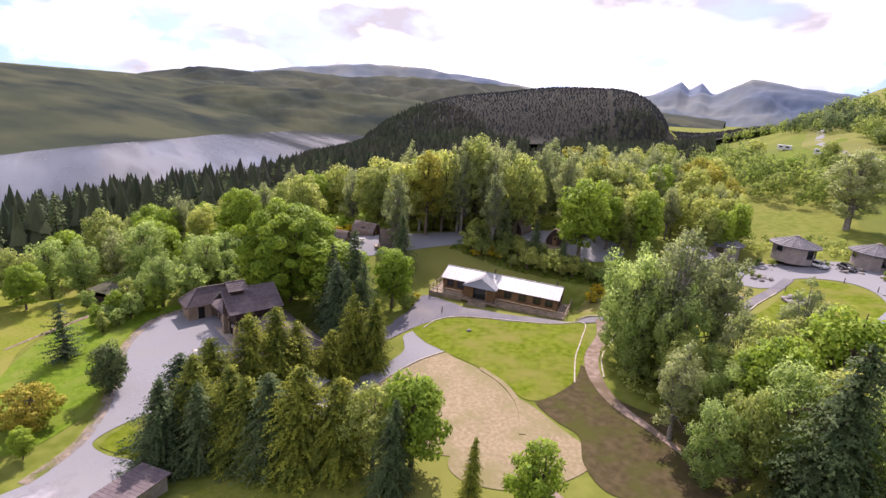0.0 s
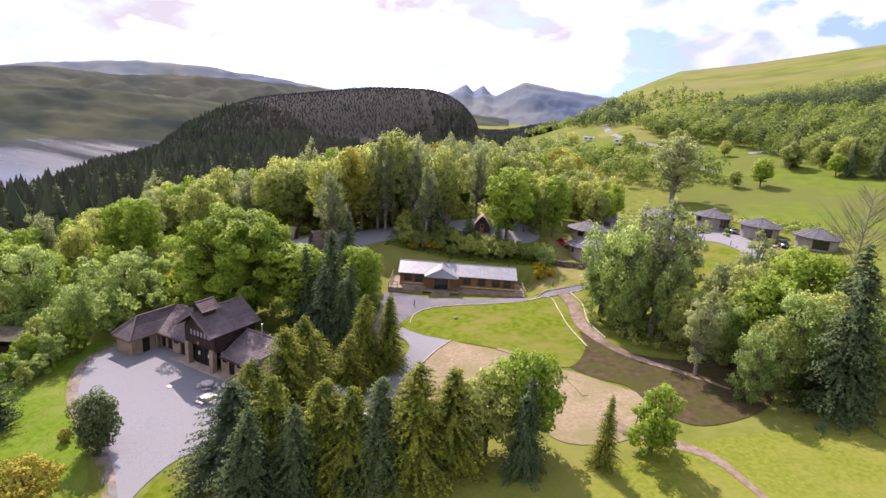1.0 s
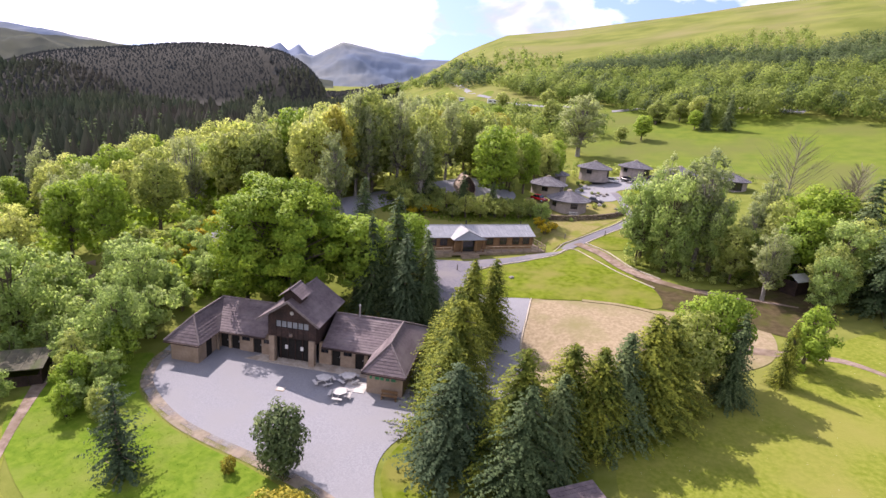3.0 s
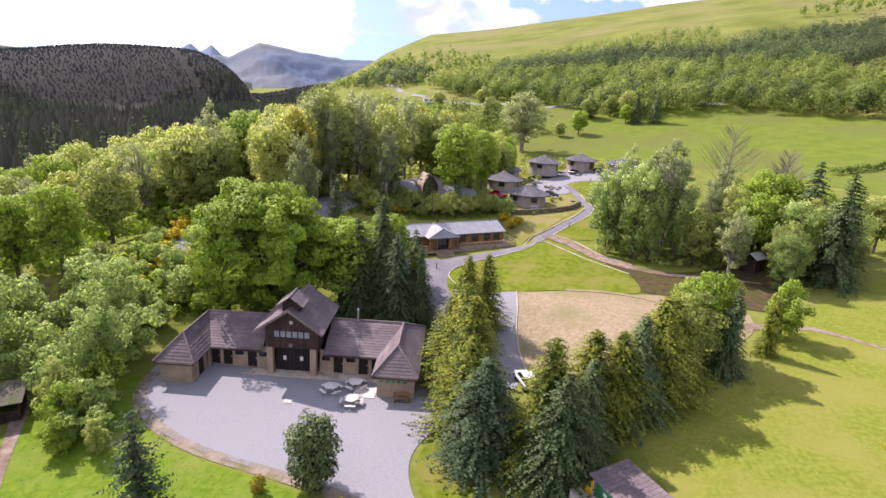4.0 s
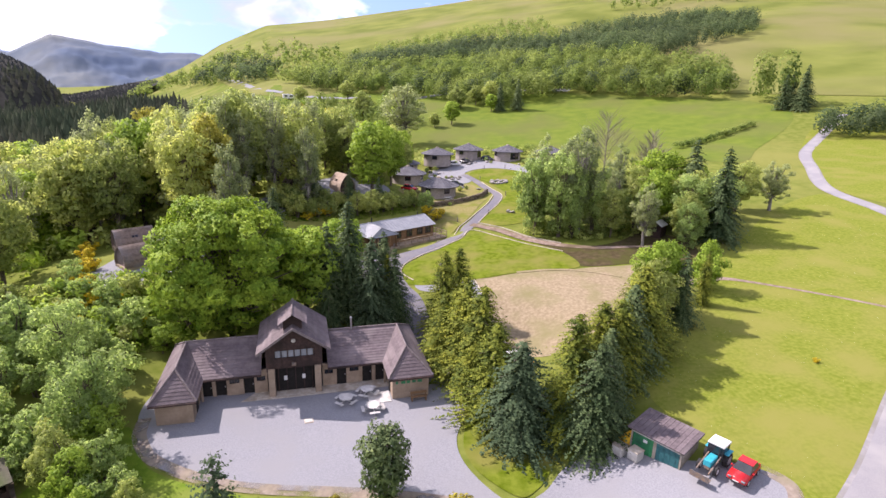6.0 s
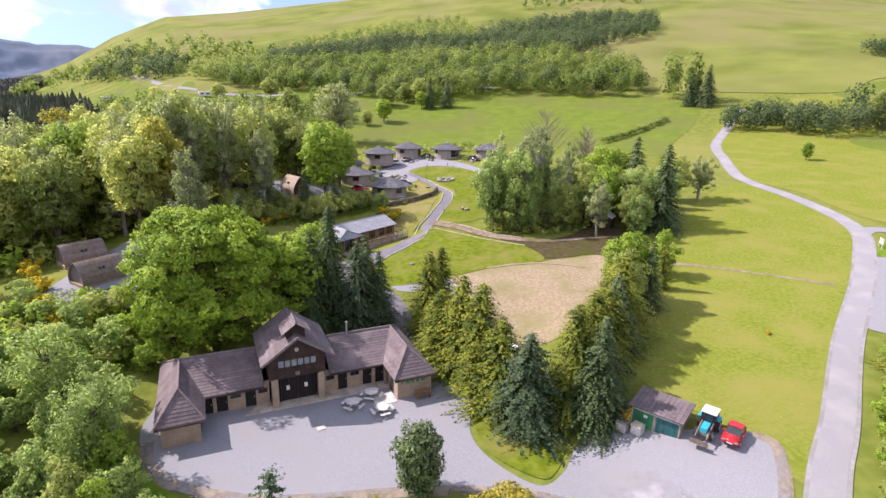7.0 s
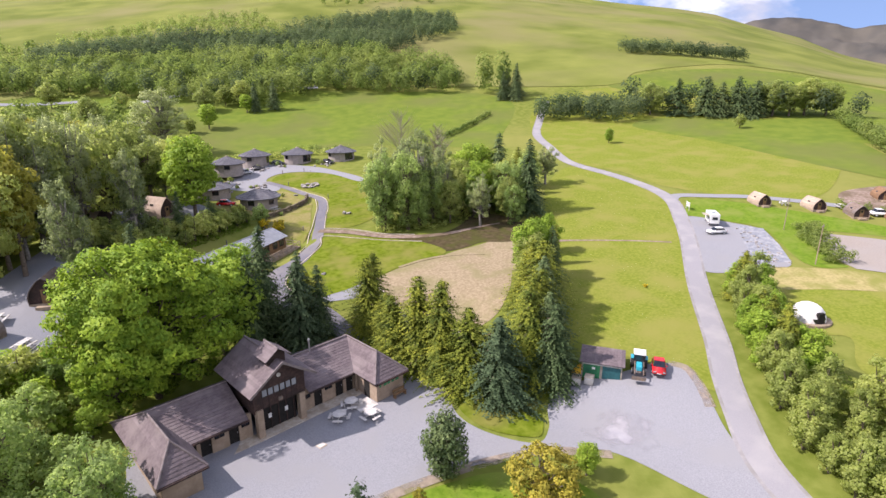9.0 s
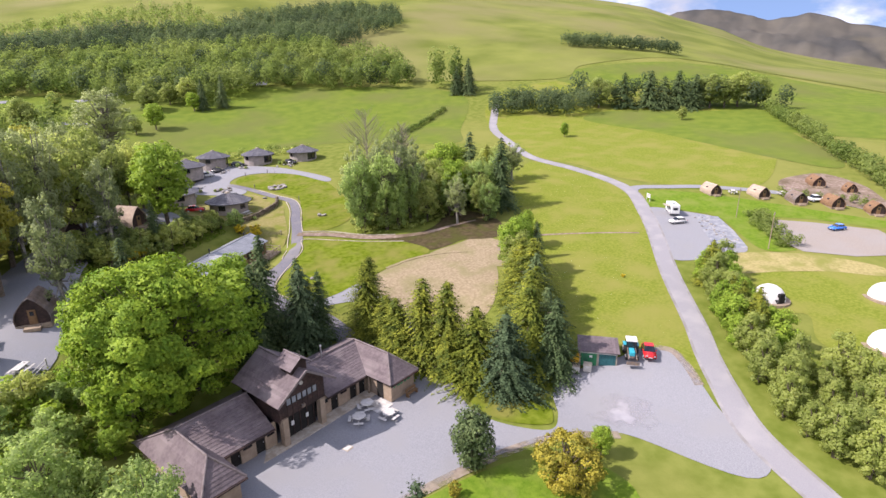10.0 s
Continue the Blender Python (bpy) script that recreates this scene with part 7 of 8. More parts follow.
leafy_wood("hedge", scatter([(17, -3), (20, -6), (8, -14), (5.5, -12), (10, -8)], 22, 16, 1.2), 1.4, 2.2, 16, M["far_leaf"], "low hedge beside the car park", 240, 1.3, 0.6)
leafy_wood("hedge", scatter([(36, -4), (40, -16), (38, -24), (35, -22), (37, -14), (33, -4)], 16, 17, 1.5), 1.2, 1.8, 17, M["far_leaf"], "low hedge by the pods", 200, 1.3, 0.6)
# pasture trees
for x, y, hh, wd in ((-28.9, 174, 10, 0.5), (-71, 246, 11, 0.42), (-23, 198, 10, 0.36), (-8, 197, 11, 0.36), (-14, 201, 9, 0.4), (-36, 172, 6, 0.45), (-95, 250, 9, 0.4), (-120, 240, 12, 0.4), (-62, 206, 9, 0.4), (-48, 227, 7, 0.4), (-10, 187.5, 8, 0.4), (-88, 205, 10, 0.4)):
    plant([oak[0], lime[0], oak[1]][int(abs(x)) % 3], x, y, hh, group="field trees in the pasture", wide=1.2)
for k, (x, y, hh) in enumerate(((-22.6, 201, 11), (-6.7, 187, 12), (0.4, 185, 13))):
    plant(spruce[k], x, y, hh, group="dark conifers at the pasture's edge")

# conifers on the dome and along the loch
DOME = [(-340, 668), (-285, 596), (-272, 494), (-315, 370), (-430, 230), (-560, 195), (-700, 300), (-760, 420), (-640, 640), (-480, 710)]
needle_wood("conifer_wood", scatter(DOME, 15000, 21, 2.5), 7.0, 9.0, 21, M["dome_conifer"], "dense dark conifer wood over the round hill", 2, 5, 0.36)
SHORE = [(-138, -70), (-200, -66), (-340, -40), (-450, 5), (-580, 110), (-730, 215), (-760, 300), (-560, 330), (-330, 300), (-240, 210), (-180, 140), (-152, 60), (-138, -20)]
shore_trees = [p for p in scatter(SHORE, 7500, 22, 4.0) if lz(*p) > LOCH_Z + 0.5]
near_shore = [p for p in shore_trees if p[0] > -235 and p[1] > -60]
for k, (x, y) in enumerate(near_shore[:260]):
    plant(far_spruce[k % 2], x, y, 11 + 5 * ((k * 37) % 17) / 17, group="dark conifers above the loch", wide=1.15)
shore_trees = [p for p in shore_trees if p not in set(near_shore[:260])]
needle_wood("conifer_wood", [p for p in shore_trees if p[0] > -260 and p[1] > -38], 12, 18, 27, M["far_conifer"], "tall dark conifers on the slope above the loch", 6, 9, 0.26)
needle_wood("conifer_wood", [p for p in shore_trees if p[0] > -260 and p[1] <= -38], 7, 11, 22, M["far_conifer"], "dark conifers on the slope above the loch", 6, 9, 0.27)
needle_wood("conifer_wood", [p for p in shore_trees if p[0] <= -260], 8, 13, 29, M["far_conifer"], "dark conifers along the near shore", 3, 7, 0.33)
needle_wood("conifer_wood", scatter([(-150, 140), (-200, 170), (-300, 290), (-330, 360), (-300, 440), (-250, 430), (-190, 330), (-140, 230)], 1100, 23, 4.0), 9, 13, 23, M["far_conifer"], "dark conifers below the round hill", 4, 7, 0.3)

# trees west of the yard and behind the wood
west = [oak[0], lime[0], oak[1], lime[1], birch[0], oak[2], birch[3], lime[0]]
rw = random.Random(31)
for x, y in scatter([(-100, 10), (-106, 22), (-108, 46), (-102, 62), (-112, 84), (-128, 96), (-148, 70), (-146, 30), (-132, -6), (-112, -8)], 46, 31, 5.6):
    if over_pods(x, y):
        continue
    plant(west[rw.randrange(8)], x, y, wood_height(x, y) * rw.uniform(0.72, 0.95), rw.uniform(0, 360), group="trees west of the yard", wide=0.9)
for x, y in scatter([(-112, 88), (-92, 92), (-62, 104), (-60, 122), (-80, 150), (-116, 160), (-140, 120)], 44, 32, 6.6):
    plant([birch[1], oak[0], lime[1], birch[2], birch[0], yellow_tree][rw.randrange(6)], x, y, wood_height(x, y) * rw.uniform(0.82, 1.08), rw.uniform(0, 360), group="trees of the wood", wide=0.85)
for x, y, hh in ((-87.3, 50.3, 18.5), (-83, 96, 18), (-97, 66, 18.5)):
    plant(yellow_tree, x, y, hh, wide=0.78)
plant(lime[0], -61.7, 67.5, 16.5, label="bright green broadleaf tree above the lodge")
plant(lime[1], -61.5, 74.5, 12.0, label="bright green broadleaf tree above the lodge", wide=0.85)
plant(spruce[0], -76.1, 38.5, 11.0)
plant(spruce[0], -72.5, 58.5, 9.5)
plant(spruce[2], -66, 60.5, 7.5)
plant(spruce[1], -60.6, 62, 6.5)
plant(birch[1], -49.5, 150, 21, label="tall airy pale tree at the pasture's edge", wide=1.7)
plant(oak[0], -63.5, 190, 13.5)
# undergrowth in the woods
def undergrowth(name, poly, n, seed, gap, h0, h1, material, label):
    return leafy_wood(name, scatter(poly, n, seed, gap), h0, h1, seed, material, label, 70, 2.2, 0.62)


undergrowth("undergrowth", [(-112, 40), (-104, 62), (-88, 84), (-72, 100), (-62, 96), (-66, 84), (-80, 70), (-94, 56), (-100, 44)], 230, 61, 2.6, 1.6, 4.2, M["leaf_mid"], "leafy undergrowth below the birches")
undergrowth("undergrowth", [(-128, -4), (-108, 0), (-104, 14), (-108, 30), (-106, 44), (-114, 66), (-130, 90), (-146, 70), (-144, 30)], 260, 62, 3.2, 2.0, 5.0, M["leaf_bright"], "bright undergrowth below the trees west of the yard")
undergrowth("undergrowth", [(-112, 88), (-92, 92), (-62, 104), (-60, 122), (-80, 150), (-116, 160), (-140, 120)], 240, 63, 3.6, 2.0, 5.0, M["leaf_mid"], "leafy undergrowth at the back of the wood")
undergrowth("undergrowth", [(-98, 13), (-86, 12), (-87, 24), (-88, 29), (-98, 28), (-103, 20)], 90, 64, 1.6, 1.2, 2.8, M["leaf_bright"], "bright brambles and saplings below the pods")
undergrowth("undergrowth", [(-34, 44), (-28, 41.5), (-22, 39), (-20, 48), (-26, 53), (-34, 51)], 60, 65, 1.8, 1.0, 2.6, M["leaf_mid"], "undergrowth below the willows")
undergrowth("scrub", [(-58, 102), (-52, 108), (-44, 115), (-33, 124), (-20, 119), (-8, 111), (-9, 114), (-20, 123), (-33, 128.5), (-46, 119), (-56, 112)], 110, 66, 1.5, 0.9, 2.2, M["leaf_mid"], "low dark scrub behind the round houses")
# bare trees behind the clump


def bare_tree(m, h, seed):
    r = random.Random(seed)
    chunks = [tube([(0, 0, -0.2), (0.1, 0, h * 0.4), (0, 0.1, h)], [0.2, 0.13, 0.03], 6)]
    for k in range(80):
        z = h * r.uniform(0.12, 0.9)
        a = r.uniform(0, math.tau)
        L = (h - z) * r.uniform(0.4, 0.7) + 0.14 * h
        p0 = Vector((0, 0, z))
        p1 = p0 + Vector((math.cos(a) * L * 0.62, math.sin(a) * L * 0.62, L * r.uniform(0.45, 0.85)))
        chunks.append(tube([p0, p1], [0.045, 0.015], 4))
        for _ in range(11):
            q = p0.lerp(p1, r.uniform(0.3, 1))
            b = a + r.uniform(-0.9, 0.9)
            l = L * r.uniform(0.2, 0.45)
            chunks.append(tube([q, q + Vector((math.cos(b) * l * 0.6, math.sin(b) * l * 0.6, l * 0.6))], [0.014, 0.006], 3))
    V, F = joined(chunks)
    t = empty("bare_tree", m, "leafless grey tree with fine twigs", "tree")
    put("trunk", mesh_of("trunk", V, F, M["twig"]), t)
    return t


for x, y, hh in ((-6.4, 82, 15), (4, 80, 10), (2, 77, 8)):
    bare_tree(pose(x, y, lz(x, y), 0, 0, x * 30), hh, int(x * 3 + 100))

undergrowth("undergrowth", [(-37, 45), (-34, 42.5), (-29, 40), (-23, 38.5), (-17, 39), (-18, 44), (-26, 47), (-34, 51)], 90, 71, 1.4, 0.6, 1.8, M["leaf_mid"], "low green growth under the willow clump")
# shrubs on the bank behind the lodge, round the round houses and under the pods
rb = random.Random(41)
for x, y in scatter([(-76, 52), (-66, 56), (-57, 62), (-52, 64), (-54, 68), (-62, 62), (-70, 62), (-80, 58)], 46, 41, 1.9):
    plant(rb.choice(shrub), x, y, rb.uniform(2.4, 4.8), group="shrubs on the bank")
for x, y in scatter([(-95, 14), (-84, 17), (-80, 26), (-86, 29), (-93, 24), (-99, 30), (-104, 20)], 30, 42, 2.2):
    plant(rb.choice([shrub[0], pale_shrub, pale_shrub]), x, y, rb.uniform(1.6, 3.4), group="shrubs below the pods")
for x, y in scatter([(-90, -1), (-86, 6), (-88, 14), (-96, 12), (-100, 0), (-94, -6)], 14, 43, 2.6):
    plant(pale_shrub, x, y, rb.uniform(2.6, 5.0), group="shrubs beside the yard")
for x, y in scatter([(-30.4, -18.6), (-23.4, -13.6), (-14, -7.4), (-9.6, -8.6), (-15, -12), (-21.4, -16.8), (-28.4, -22)], 30, 44, 1.5):
    plant(young[rb.choice([0, 0, 0, 1])], x, y, rb.uniform(3.8, 5.8), group="young trees beside the road", wide=1.1)
for x, y in scatter([(-37, -23.6), (-30.4, -18.6), (-28.4, -22), (-27, -28), (-35, -35), (-42, -31)], 22, 46, 2.0):
    plant(young[1], x, y, rb.uniform(3.6, 6.0), group="pale airy saplings beside the road")
for x, y, hh in ((-14.6, -8.4, 6.8), (-13.0, -8.8, 5.0), (-23.2, -15.2, 6.2), (-26.4, -18.4, 5.8), (-20.5, -13.2, 5.2), (-24.6, -17.4, 6.6)):
    plant(cypress[1], x, y, hh, group="young conifers beside the road", wide=1.25)
for x, y, hh in ((-50, 58.5, 2.2), (-48.8, 60.5, 1.8), (-51.5, 61.5, 2.0), (-71.5, 54.5, 2.2), (-73, 52.5, 1.8), (-69.8, 55.6, 2.0), (-98.5, 29.5, 2.2), (-97, 26.5, 2.0), (-99.5, 33, 1.8), (-101, 37, 2.2), (-102.4, 40.5, 2.4), (-98.0, 31.5, 2.0), (-95, 24, 1.8), (-93.6, 22.4, 2.2), (-91.4, 22.0, 2.0), (-96.0, 25.6, 2.2), (-93.2, 17.2, 1.8), (-94.4, 20.2, 1.6), (-92.5, 22.5, 1.6), (-66.8, 36.2, 1.3), (-88, 20, 1.4), (-56, 54, 1.4)):
    plant(gorse, x, y, hh, group="flowering gorse")
for cx, cy in ((-42, 80), (-43.5, 92), (-46, 100), (-38, 111.5), (-28, 110), (-19, 103), (-62, 76), (-50, 66)):
    for _ in range(3):
        plant(rb.choice([shrub[0], shrub[1], pale_shrub]), cx + rb.gauss(0, 2.2), cy + rb.gauss(0, 1.6), rb.uniform(0.8, 1.6), group="shrubs round the houses")
plant(pale_shrub, -51.2, 63.5, 4.2)
plant(pale_shrub, -64.8, 33, 2.6)
plant(shrub[1], -65.6, 34.5, 2.4)
leafy_wood("hedge", scatter([(-60, 118), (-44, 124), (-20, 120), (-6, 112), (-4, 116), (-20, 127), (-45, 131), (-62, 124)], 60, 45, 2.6), 1.4, 3.0, 45, M["far_leaf"], "low hedge behind the round houses", 70, 1.8, 0.6)
plant(lime[1], 55.6, 62.2, 5.2, label="small round tree alone on the slope")
plant(oak[1], 101, 44.5, 5.0, label="small tree alone in the pasture")
plant(gorse, -20.4, 1.6, 0.6, label="small yellow-flowered bush in the meadow")
# long grass


def tufts(name, poly, n, seed, size, material, label):
    places = np.array(scatter(poly, n, seed, 0.35))
    r = np.random.default_rng(seed)
    k = len(places)
    z = land(places[:, 0], places[:, 1])
    P = np.repeat(np.c_[places, z], 4, axis=0) + np.c_[r.normal(0, 0.22, (k * 4, 2)), np.full(k * 4, size * 0.10)]
    N = r.normal(0, 0.6, (k * 4, 3)) + np.array([0, 0, 1.0])
    V, F = cards(r, P, N, np.full(k * 4, size), 0.5, 0.3)
    return tagged(put(name, mesh_of(name, V, F.tolist(), material)), label, "grass", kind="stuff")


tufts("long_grass", [(-88, -4), (-84, 3), (-80, -2), (-73, -5.4), (-64, -7.2), (-58, -9.4), (-54, -14), (-57, -18), (-66, -17), (-78, -13), (-86, -9)], 3400, 51, 0.2, M["lush_grass"], "long lush grass on the bank")
tufts("long_grass", [(-100, 12), (-84, 16), (-79, 27), (-86, 31), (-99, 30), (-106, 20)], 2200, 52, 0.5, M["lush_grass"], "rough grass and weeds below the pods")
tufts("long_grass", [(-78, 50), (-66, 55), (-54, 63), (-52, 68), (-60, 66), (-72, 62), (-82, 58)], 2000, 53, 0.5, M["lush_grass"], "rough growth on the bank behind the lodge")
tufts("long_grass", [(-33, -25), (-26, -18.6), (-17, -11.6), (-9, -6.6), (-8, -10), (-14, -16), (-22, -22), (-30, -32), (-38, -32)], 2600, 54, 0.24, M["lush_grass"], "rough grass beside the road")


tufts("meadow_flowers", [(-36, -8), (-36, 2), (-27, 11), (-15, 24), (-4, 33), (10, 45), (24, 50), (22, 36), (14, 19), (-3, 7.5), (-20, -4), (-31, -12)], 1100, 55, 0.055, M["white_paint"], "white clover and daisies in the meadow")


# ---------------------------------------------------------------- small built things
shelter = empty("log_shelter", pose(-91.0, -4.6, lz(-91, -4.6), 0, 0, 38), "low timber shelter with a mossy flat roof", "shelter")
for a, b, c, d in ((-2.6, 2.6, 1.5, 1.6), (-2.6, -2.5, -1.5, 1.5), (2.5, 2.6, -1.5, 1.5)):
    part("wall", boxed(a, b, c, d, -0.3, 1.9), M["dark_wood"], shelter)
for k in range(5):
    part("front_board", boxed(-2.6 + k * 1.04, -1.6 + k * 1.04, -1.56, -1.5, -0.3, 1.0), M["dark_wood"], shelter)
for k in range(7):
    part("roof_board", boxed(-2.9 + k * 0.83, -2.09 + k * 0.83, -1.9, 1.9, 1.9, 1.98, m=pose(0, 0, 0.05, 4)), M["moss"], shelter, "weathered mossy roof board")

hut = empty("play_hut", pose(-16.2, 39.2, lz(-16.2, 39.2) - 0.2, 0, 0, 40), "small timber hut with white tin roof panels", "hut")
for a, b, c, d in ((-1.2, 1.2, -1.0, -0.9), (-1.2, 1.2, 0.9, 1.0), (-1.2, -1.1, -0.9, 0.9), (1.1, 1.2, -0.9, 0.9)):
    part("wall", boxed(a, b, c, d, -0.3, 2.0), M["dark_wood"], hut)
for s in (-1, 1):
    part("roof_panel", boxed(-1.4, 1.4, 0, 1.35, 0, 0.06, m=pose(0, 0, 2.75, 0, 0, 0 if s > 0 else 180) @ pose(0, 0, 0, -32)), M["white_paint"], hut, "white tin roof panel")
part("gable", prism([(-1.0, 2.0), (1.0, 2.0), (0, 2.7)], -1.2, -1.1), M["dark_wood"], hut, m=pose(0, 0, 0, 0, 0, 90))

trailer = empty("covered_trailer", pose(-52.9, 14.0, lz(-52.9, 14) + 0.1, 0, 0, 25), "grey sheet-covered trailer beside the path", "trailer")
part("body", boxed(-1.9, 1.9, -0.95, 0.95, 0.5, 1.0, 0.05), M["cream_stone"], trailer)
bm = bmesh.new()
bmesh.ops.create_grid(bm, x_segments=10, y_segments=8, size=1)
for v in bm.verts:
    x, y = v.co.x, v.co.y
    v.co = Vector((x * 2.0, y * 1.05, 1.0 + 0.7 * math.sqrt(max(0, 1 - 0.7 * x * x)) * math.sqrt(max(0, 1 - 0.8 * y * y)) + 0.05 * noise.noise(Vector((x * 3, y * 3, 1)))))
part("cover", bm, M["bleached"], trailer, "loose pale grey sheet", shade=True)
for x in (-0.5, 0.5):
    for s in (-1, 1):
        wheel_of(trailer, s * 1.0, x, 0.3, 0.2)


def caravan(m, label="white touring caravan on the far field"):
    c = empty("caravan", m, label, "caravan", "caravans on the far field")
    part("body", boxed(-3.0, 3.0, -1.15, 1.15, 0.5, 2.7, 0.2), M["white_paint"], c)
    part("window", boxed(-2.2, -0.8, -1.17, -1.13, 1.4, 2.1), M["glass"], c)
    part("window", boxed(0.4, 2.0, -1.17, -1.13, 1.4, 2.1), M["glass"], c)
    part("window", boxed(2.98, 3.02, -0.8, 0.8, 1.4, 2.1), M["glass"], c)
    for s in (-1, 1):
        part("wheel", cyl(bmesh.new(), 0.33, 0.33, -0.1, 0.1, n=14, m=pose(0, s * 1.0, 0.33, 90)), M["rubber"], c)
    part("roof_vent", boxed(-0.4, 0.4, -0.4, 0.4, 2.68, 2.85, 0.03), M["pale_glass"], c)
    return c


c0 = caravan(pose(-126, 279, lz(-126, 279), 0, 0, 20))
for x, y, a in ((-102, 260, 15), (-160, 320, 40)):
    copy_thing(c0, pose(x, y, lz(x, y), 0, 0, a))
ribbon("road", [(-57, 208.4), (-51, 200), (-45.2, 194.4)], 3.0, M["gravel"], "pale far farm track", "track", 0.2)
ribbon("road", [(-40, 232), (-15, 232), (10, 218), (30, 204)], 5, M["gravel"], "pale far farm track", "track", 0.2)
ribbon("road", [(-60, 250), (-90, 262), (-120, 300), (-140, 350), (-170, 420)], 4, M["gravel"], "pale far farm track", "track", 0.2)


def barn(m, L, W, H, label):
    b = empty("farm_shed", m, label, "shed")
    for a, c, d, e in ((-L, L, -W, -W + 0.2), (-L, L, W - 0.2, W), (-L, -L + 0.2, -W + 0.2, W - 0.2), (L - 0.2, L, -W + 0.2, W - 0.2)):
        part("wall", boxed(a, c, d, e, -1, H), M["cream_stone"], b)
    for s in (0, 180):
        t = math.hypot(W + 0.4, W * 0.35)
        for k in range(int(2 * L / 1.0)):
            part("roof_sheet", boxed(-L + k, -L + k + 0.97, 0, t, 0, 0.08, m=pose(0, 0, 0, 0, 0, s) @ pose(0, -W - 0.4, H, math.degrees(math.atan2(W * 0.35, W + 0.4)))), M["lodge_roof"], b)
    part("door", boxed(-1.5, 1.5, -W - 0.03, -W, 0, 2.4), M["dark_wood"], b)
    return b


barn(pose(-150, 226, lz(-150, 226), 0, 0, 20), 5, 3, 3.2, "dark-walled shed among the trees")


def pole(x, y, hgt, label="slim weathered timber pole"):
    p = empty("pole", pose(x, y, lz(x, y)), label, "pole", "poles by the car park")
    part("shaft", cyl(bmesh.new(), 0.08, 0.05, -0.3, hgt, n=8), M["deck_wood"], p)
    part("cross_arm", boxed(-0.45, 0.45, -0.05, 0.05, hgt - 0.5, hgt - 0.4), M["deck_wood"], p)
    for s in (-0.38, 0.38):
        part("insulator", cyl(bmesh.new(), 0.04, 0.04, hgt - 0.4, hgt - 0.26, s, 0, 8), M["pale_glass"], p)


pole(4.0, -10.8, 6.2)
pole(15.6, -2.0, 5.6)

board = empty("sign_board", pose(14.4, 14.6, lz(14.4, 14.6), 0, 0, 230), "white notice board on two posts beside the track", "sign")
part("panel", boxed(-0.8, 0.8, -0.03, 0.03, 0.7, 1.5), M["white_paint"], board)
for k in range(3):
    part("line", boxed(-0.55, 0.55 - 0.2 * k, -0.05, -0.03, 1.28 - 0.2 * k, 1.36 - 0.2 * k), M["iron"], board)
for s in (-0.7, 0.7):
    part("post", boxed(s - 0.05, s + 0.05, -0.05, 0.05, -0.3, 1.55), M["bleached"], board)


def bollard(x, y):
    b = empty("path_light", pose(x, y, lz(x, y)), "short dark bollard light beside the path", "light", "path lights")
    part("post", cyl(bmesh.new(), 0.08, 0.08, -0.1, 0.8, n=10), M["iron"], b)
    part("lens", cyl(bmesh.new(), 0.075, 0.075, 0.8, 0.95, n=10), M["pale_glass"], b)
    part("cap", cyl(bmesh.new(), 0.11, 0.05, 0.95, 1.03, n=10), M["iron"], b)


for x, y in ((-39.6, 59.6), (-33.0, 72.0), (-46.2, 56.0), (-35.2, 88.5), (-31.5, 101.0), (-26.2, 99.4), (-60.2, 37.0)):
    bollard(x, y)


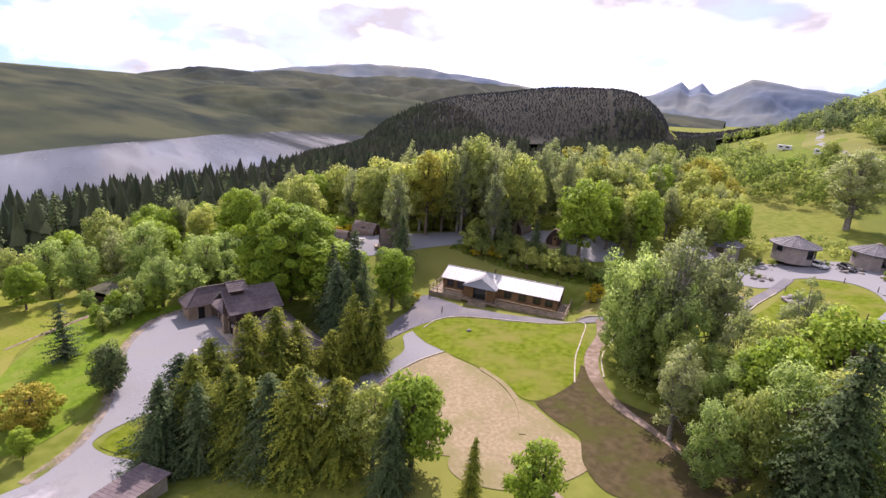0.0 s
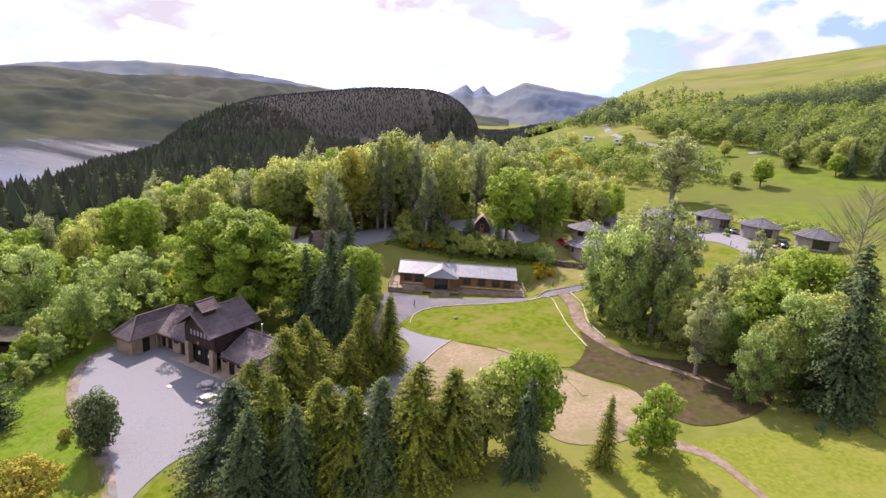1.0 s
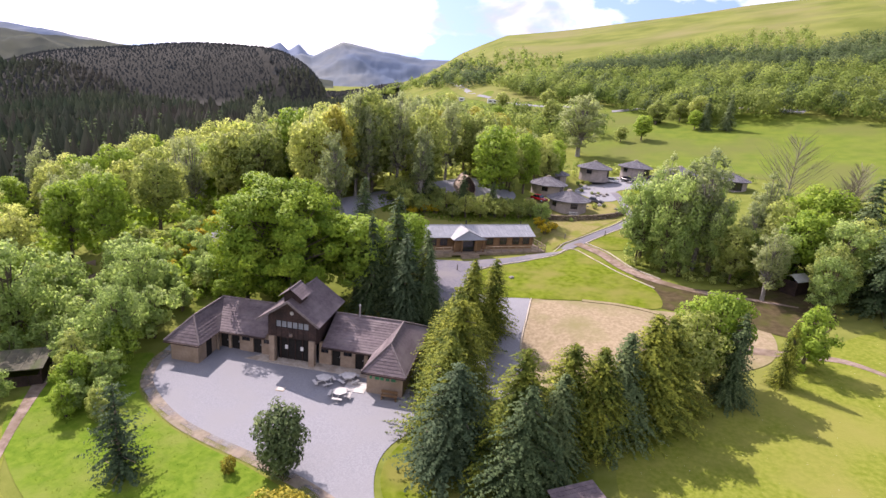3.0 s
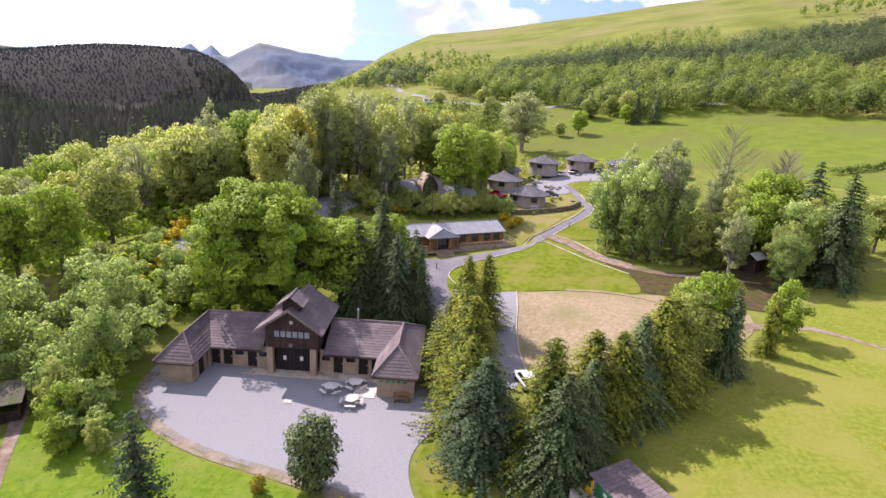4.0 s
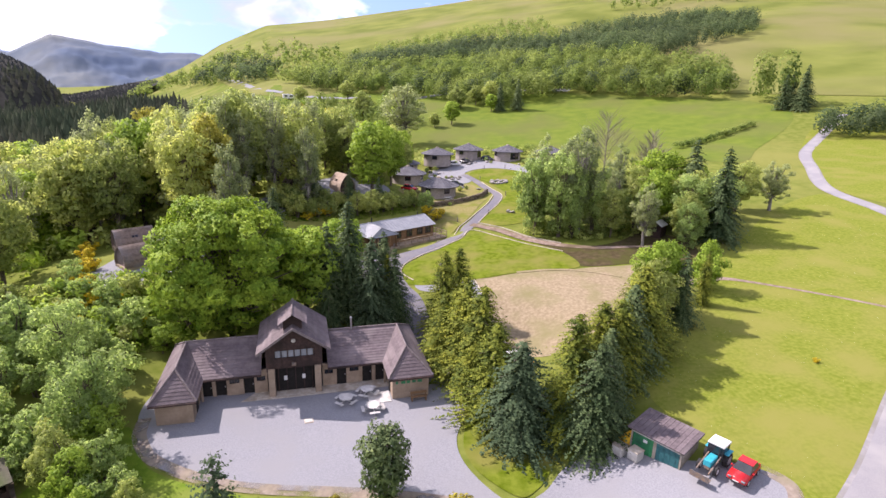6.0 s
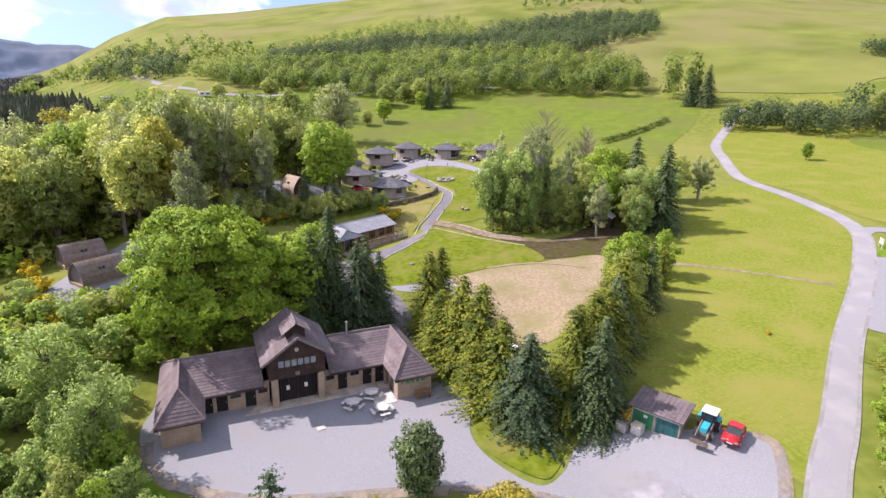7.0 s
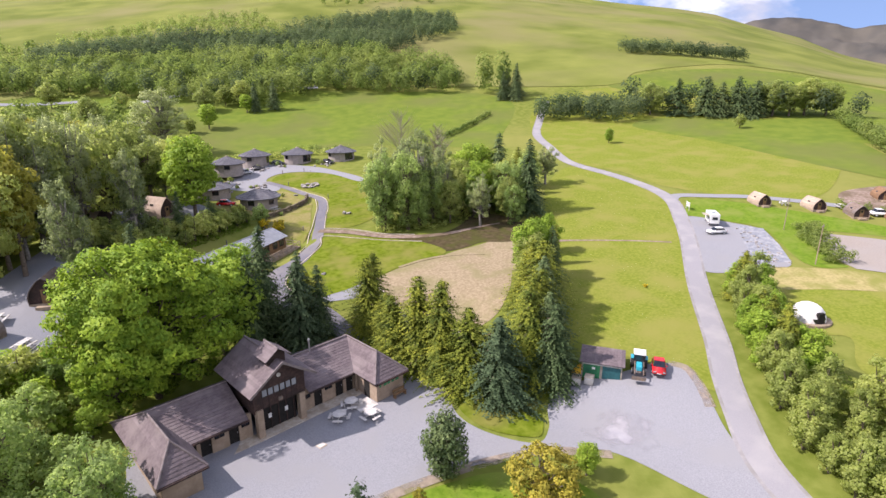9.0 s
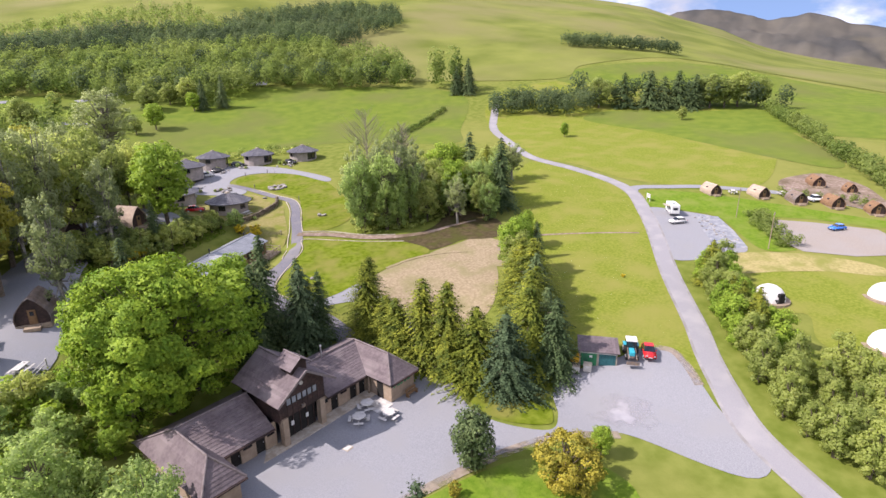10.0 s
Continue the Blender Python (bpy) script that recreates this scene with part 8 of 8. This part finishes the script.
def picnic_bench(m, label="weathered timber picnic bench on the gravel"):
    t = empty("picnic_bench", m, label, "table", "picnic benches")
    bm = bmesh.new()
    for k in range(5):
        box(bm, -0.9, 0.9, -0.36 + k * 0.15, -0.23 + k * 0.15, 0.7, 0.75)
    part("tabletop", bm, M["bleached"], t)
    for s in (-1, 1):
        part("seat", boxed(-0.9, 0.9, s * 0.72 - 0.13, s * 0.72 + 0.13, 0.42, 0.47), M["bleached"], t)
        part("bearer", boxed(s * 0.6 - 0.04, s * 0.6 + 0.04, -0.8, 0.8, 0.34, 0.42), M["bleached"], t)
        for u in (-1, 1):
            part("leg", boxed(s * 0.6 - 0.04, s * 0.6 + 0.04, -0.05, 0.05, 0, 0.86, m=pose(0, u * 0.36, 0, u * 25)), M["bleached"], t)
    return t


pb = picnic_bench(pose(-88.3, 31.0, lz(-88.3, 31) + 0.1, 0, 0, 50))
for x, y, a in ((-94.9, 35.8, 40), (-90.2, 37.2, 70), (-70.2, 63.6, 10), (29.5, 3.4, 20), (34.6, -4.6, 40), (-45.8, 70.6, 30)):
    copy_thing(pb, pose(x, y, lz(x, y) + 0.1, 0, 0, a))
for u0, u1, nn in ((0.0, 0.45, 22), (0.3, 1.0, 46)):
    for _ in range(nn):
        u, v = rs.uniform(u0, u1), rs.gauss(0, 0.9)
        boulder(11.4 - 10.6 * u + 0.7 * v, 3.2 - 10.4 * u - 0.7 * v, rs.uniform(0.2, 0.5), "white stone marking the parking bay", "white stones of the bay")

# split-rail fence on the bank below the terrace
fence = empty("rail_fence", pose(0, 0, 0), "low weathered rail fence along the terrace", "fence")
line = [(-99, 27.5), (-95.5, 26.6), (-92, 26.2), (-88.6, 28.2), (-86.2, 31.4)]
for i, (x, y) in enumerate(line):
    part("post", boxed(x - 0.06, x + 0.06, y - 0.06, y + 0.06, lz(x, y) - 0.2, lz(x, y) + 0.95), M["bleached"], fence)
    if i:
        a = line[i - 1]
        for up in (0.45, 0.85):
            V, F = tube([(a[0], a[1], lz(*a) + up), (x, y, lz(x, y) + up)], [0.05, 0.05], 5)
            put("rail", mesh_of("rail", V, F, M["bleached"]), fence)
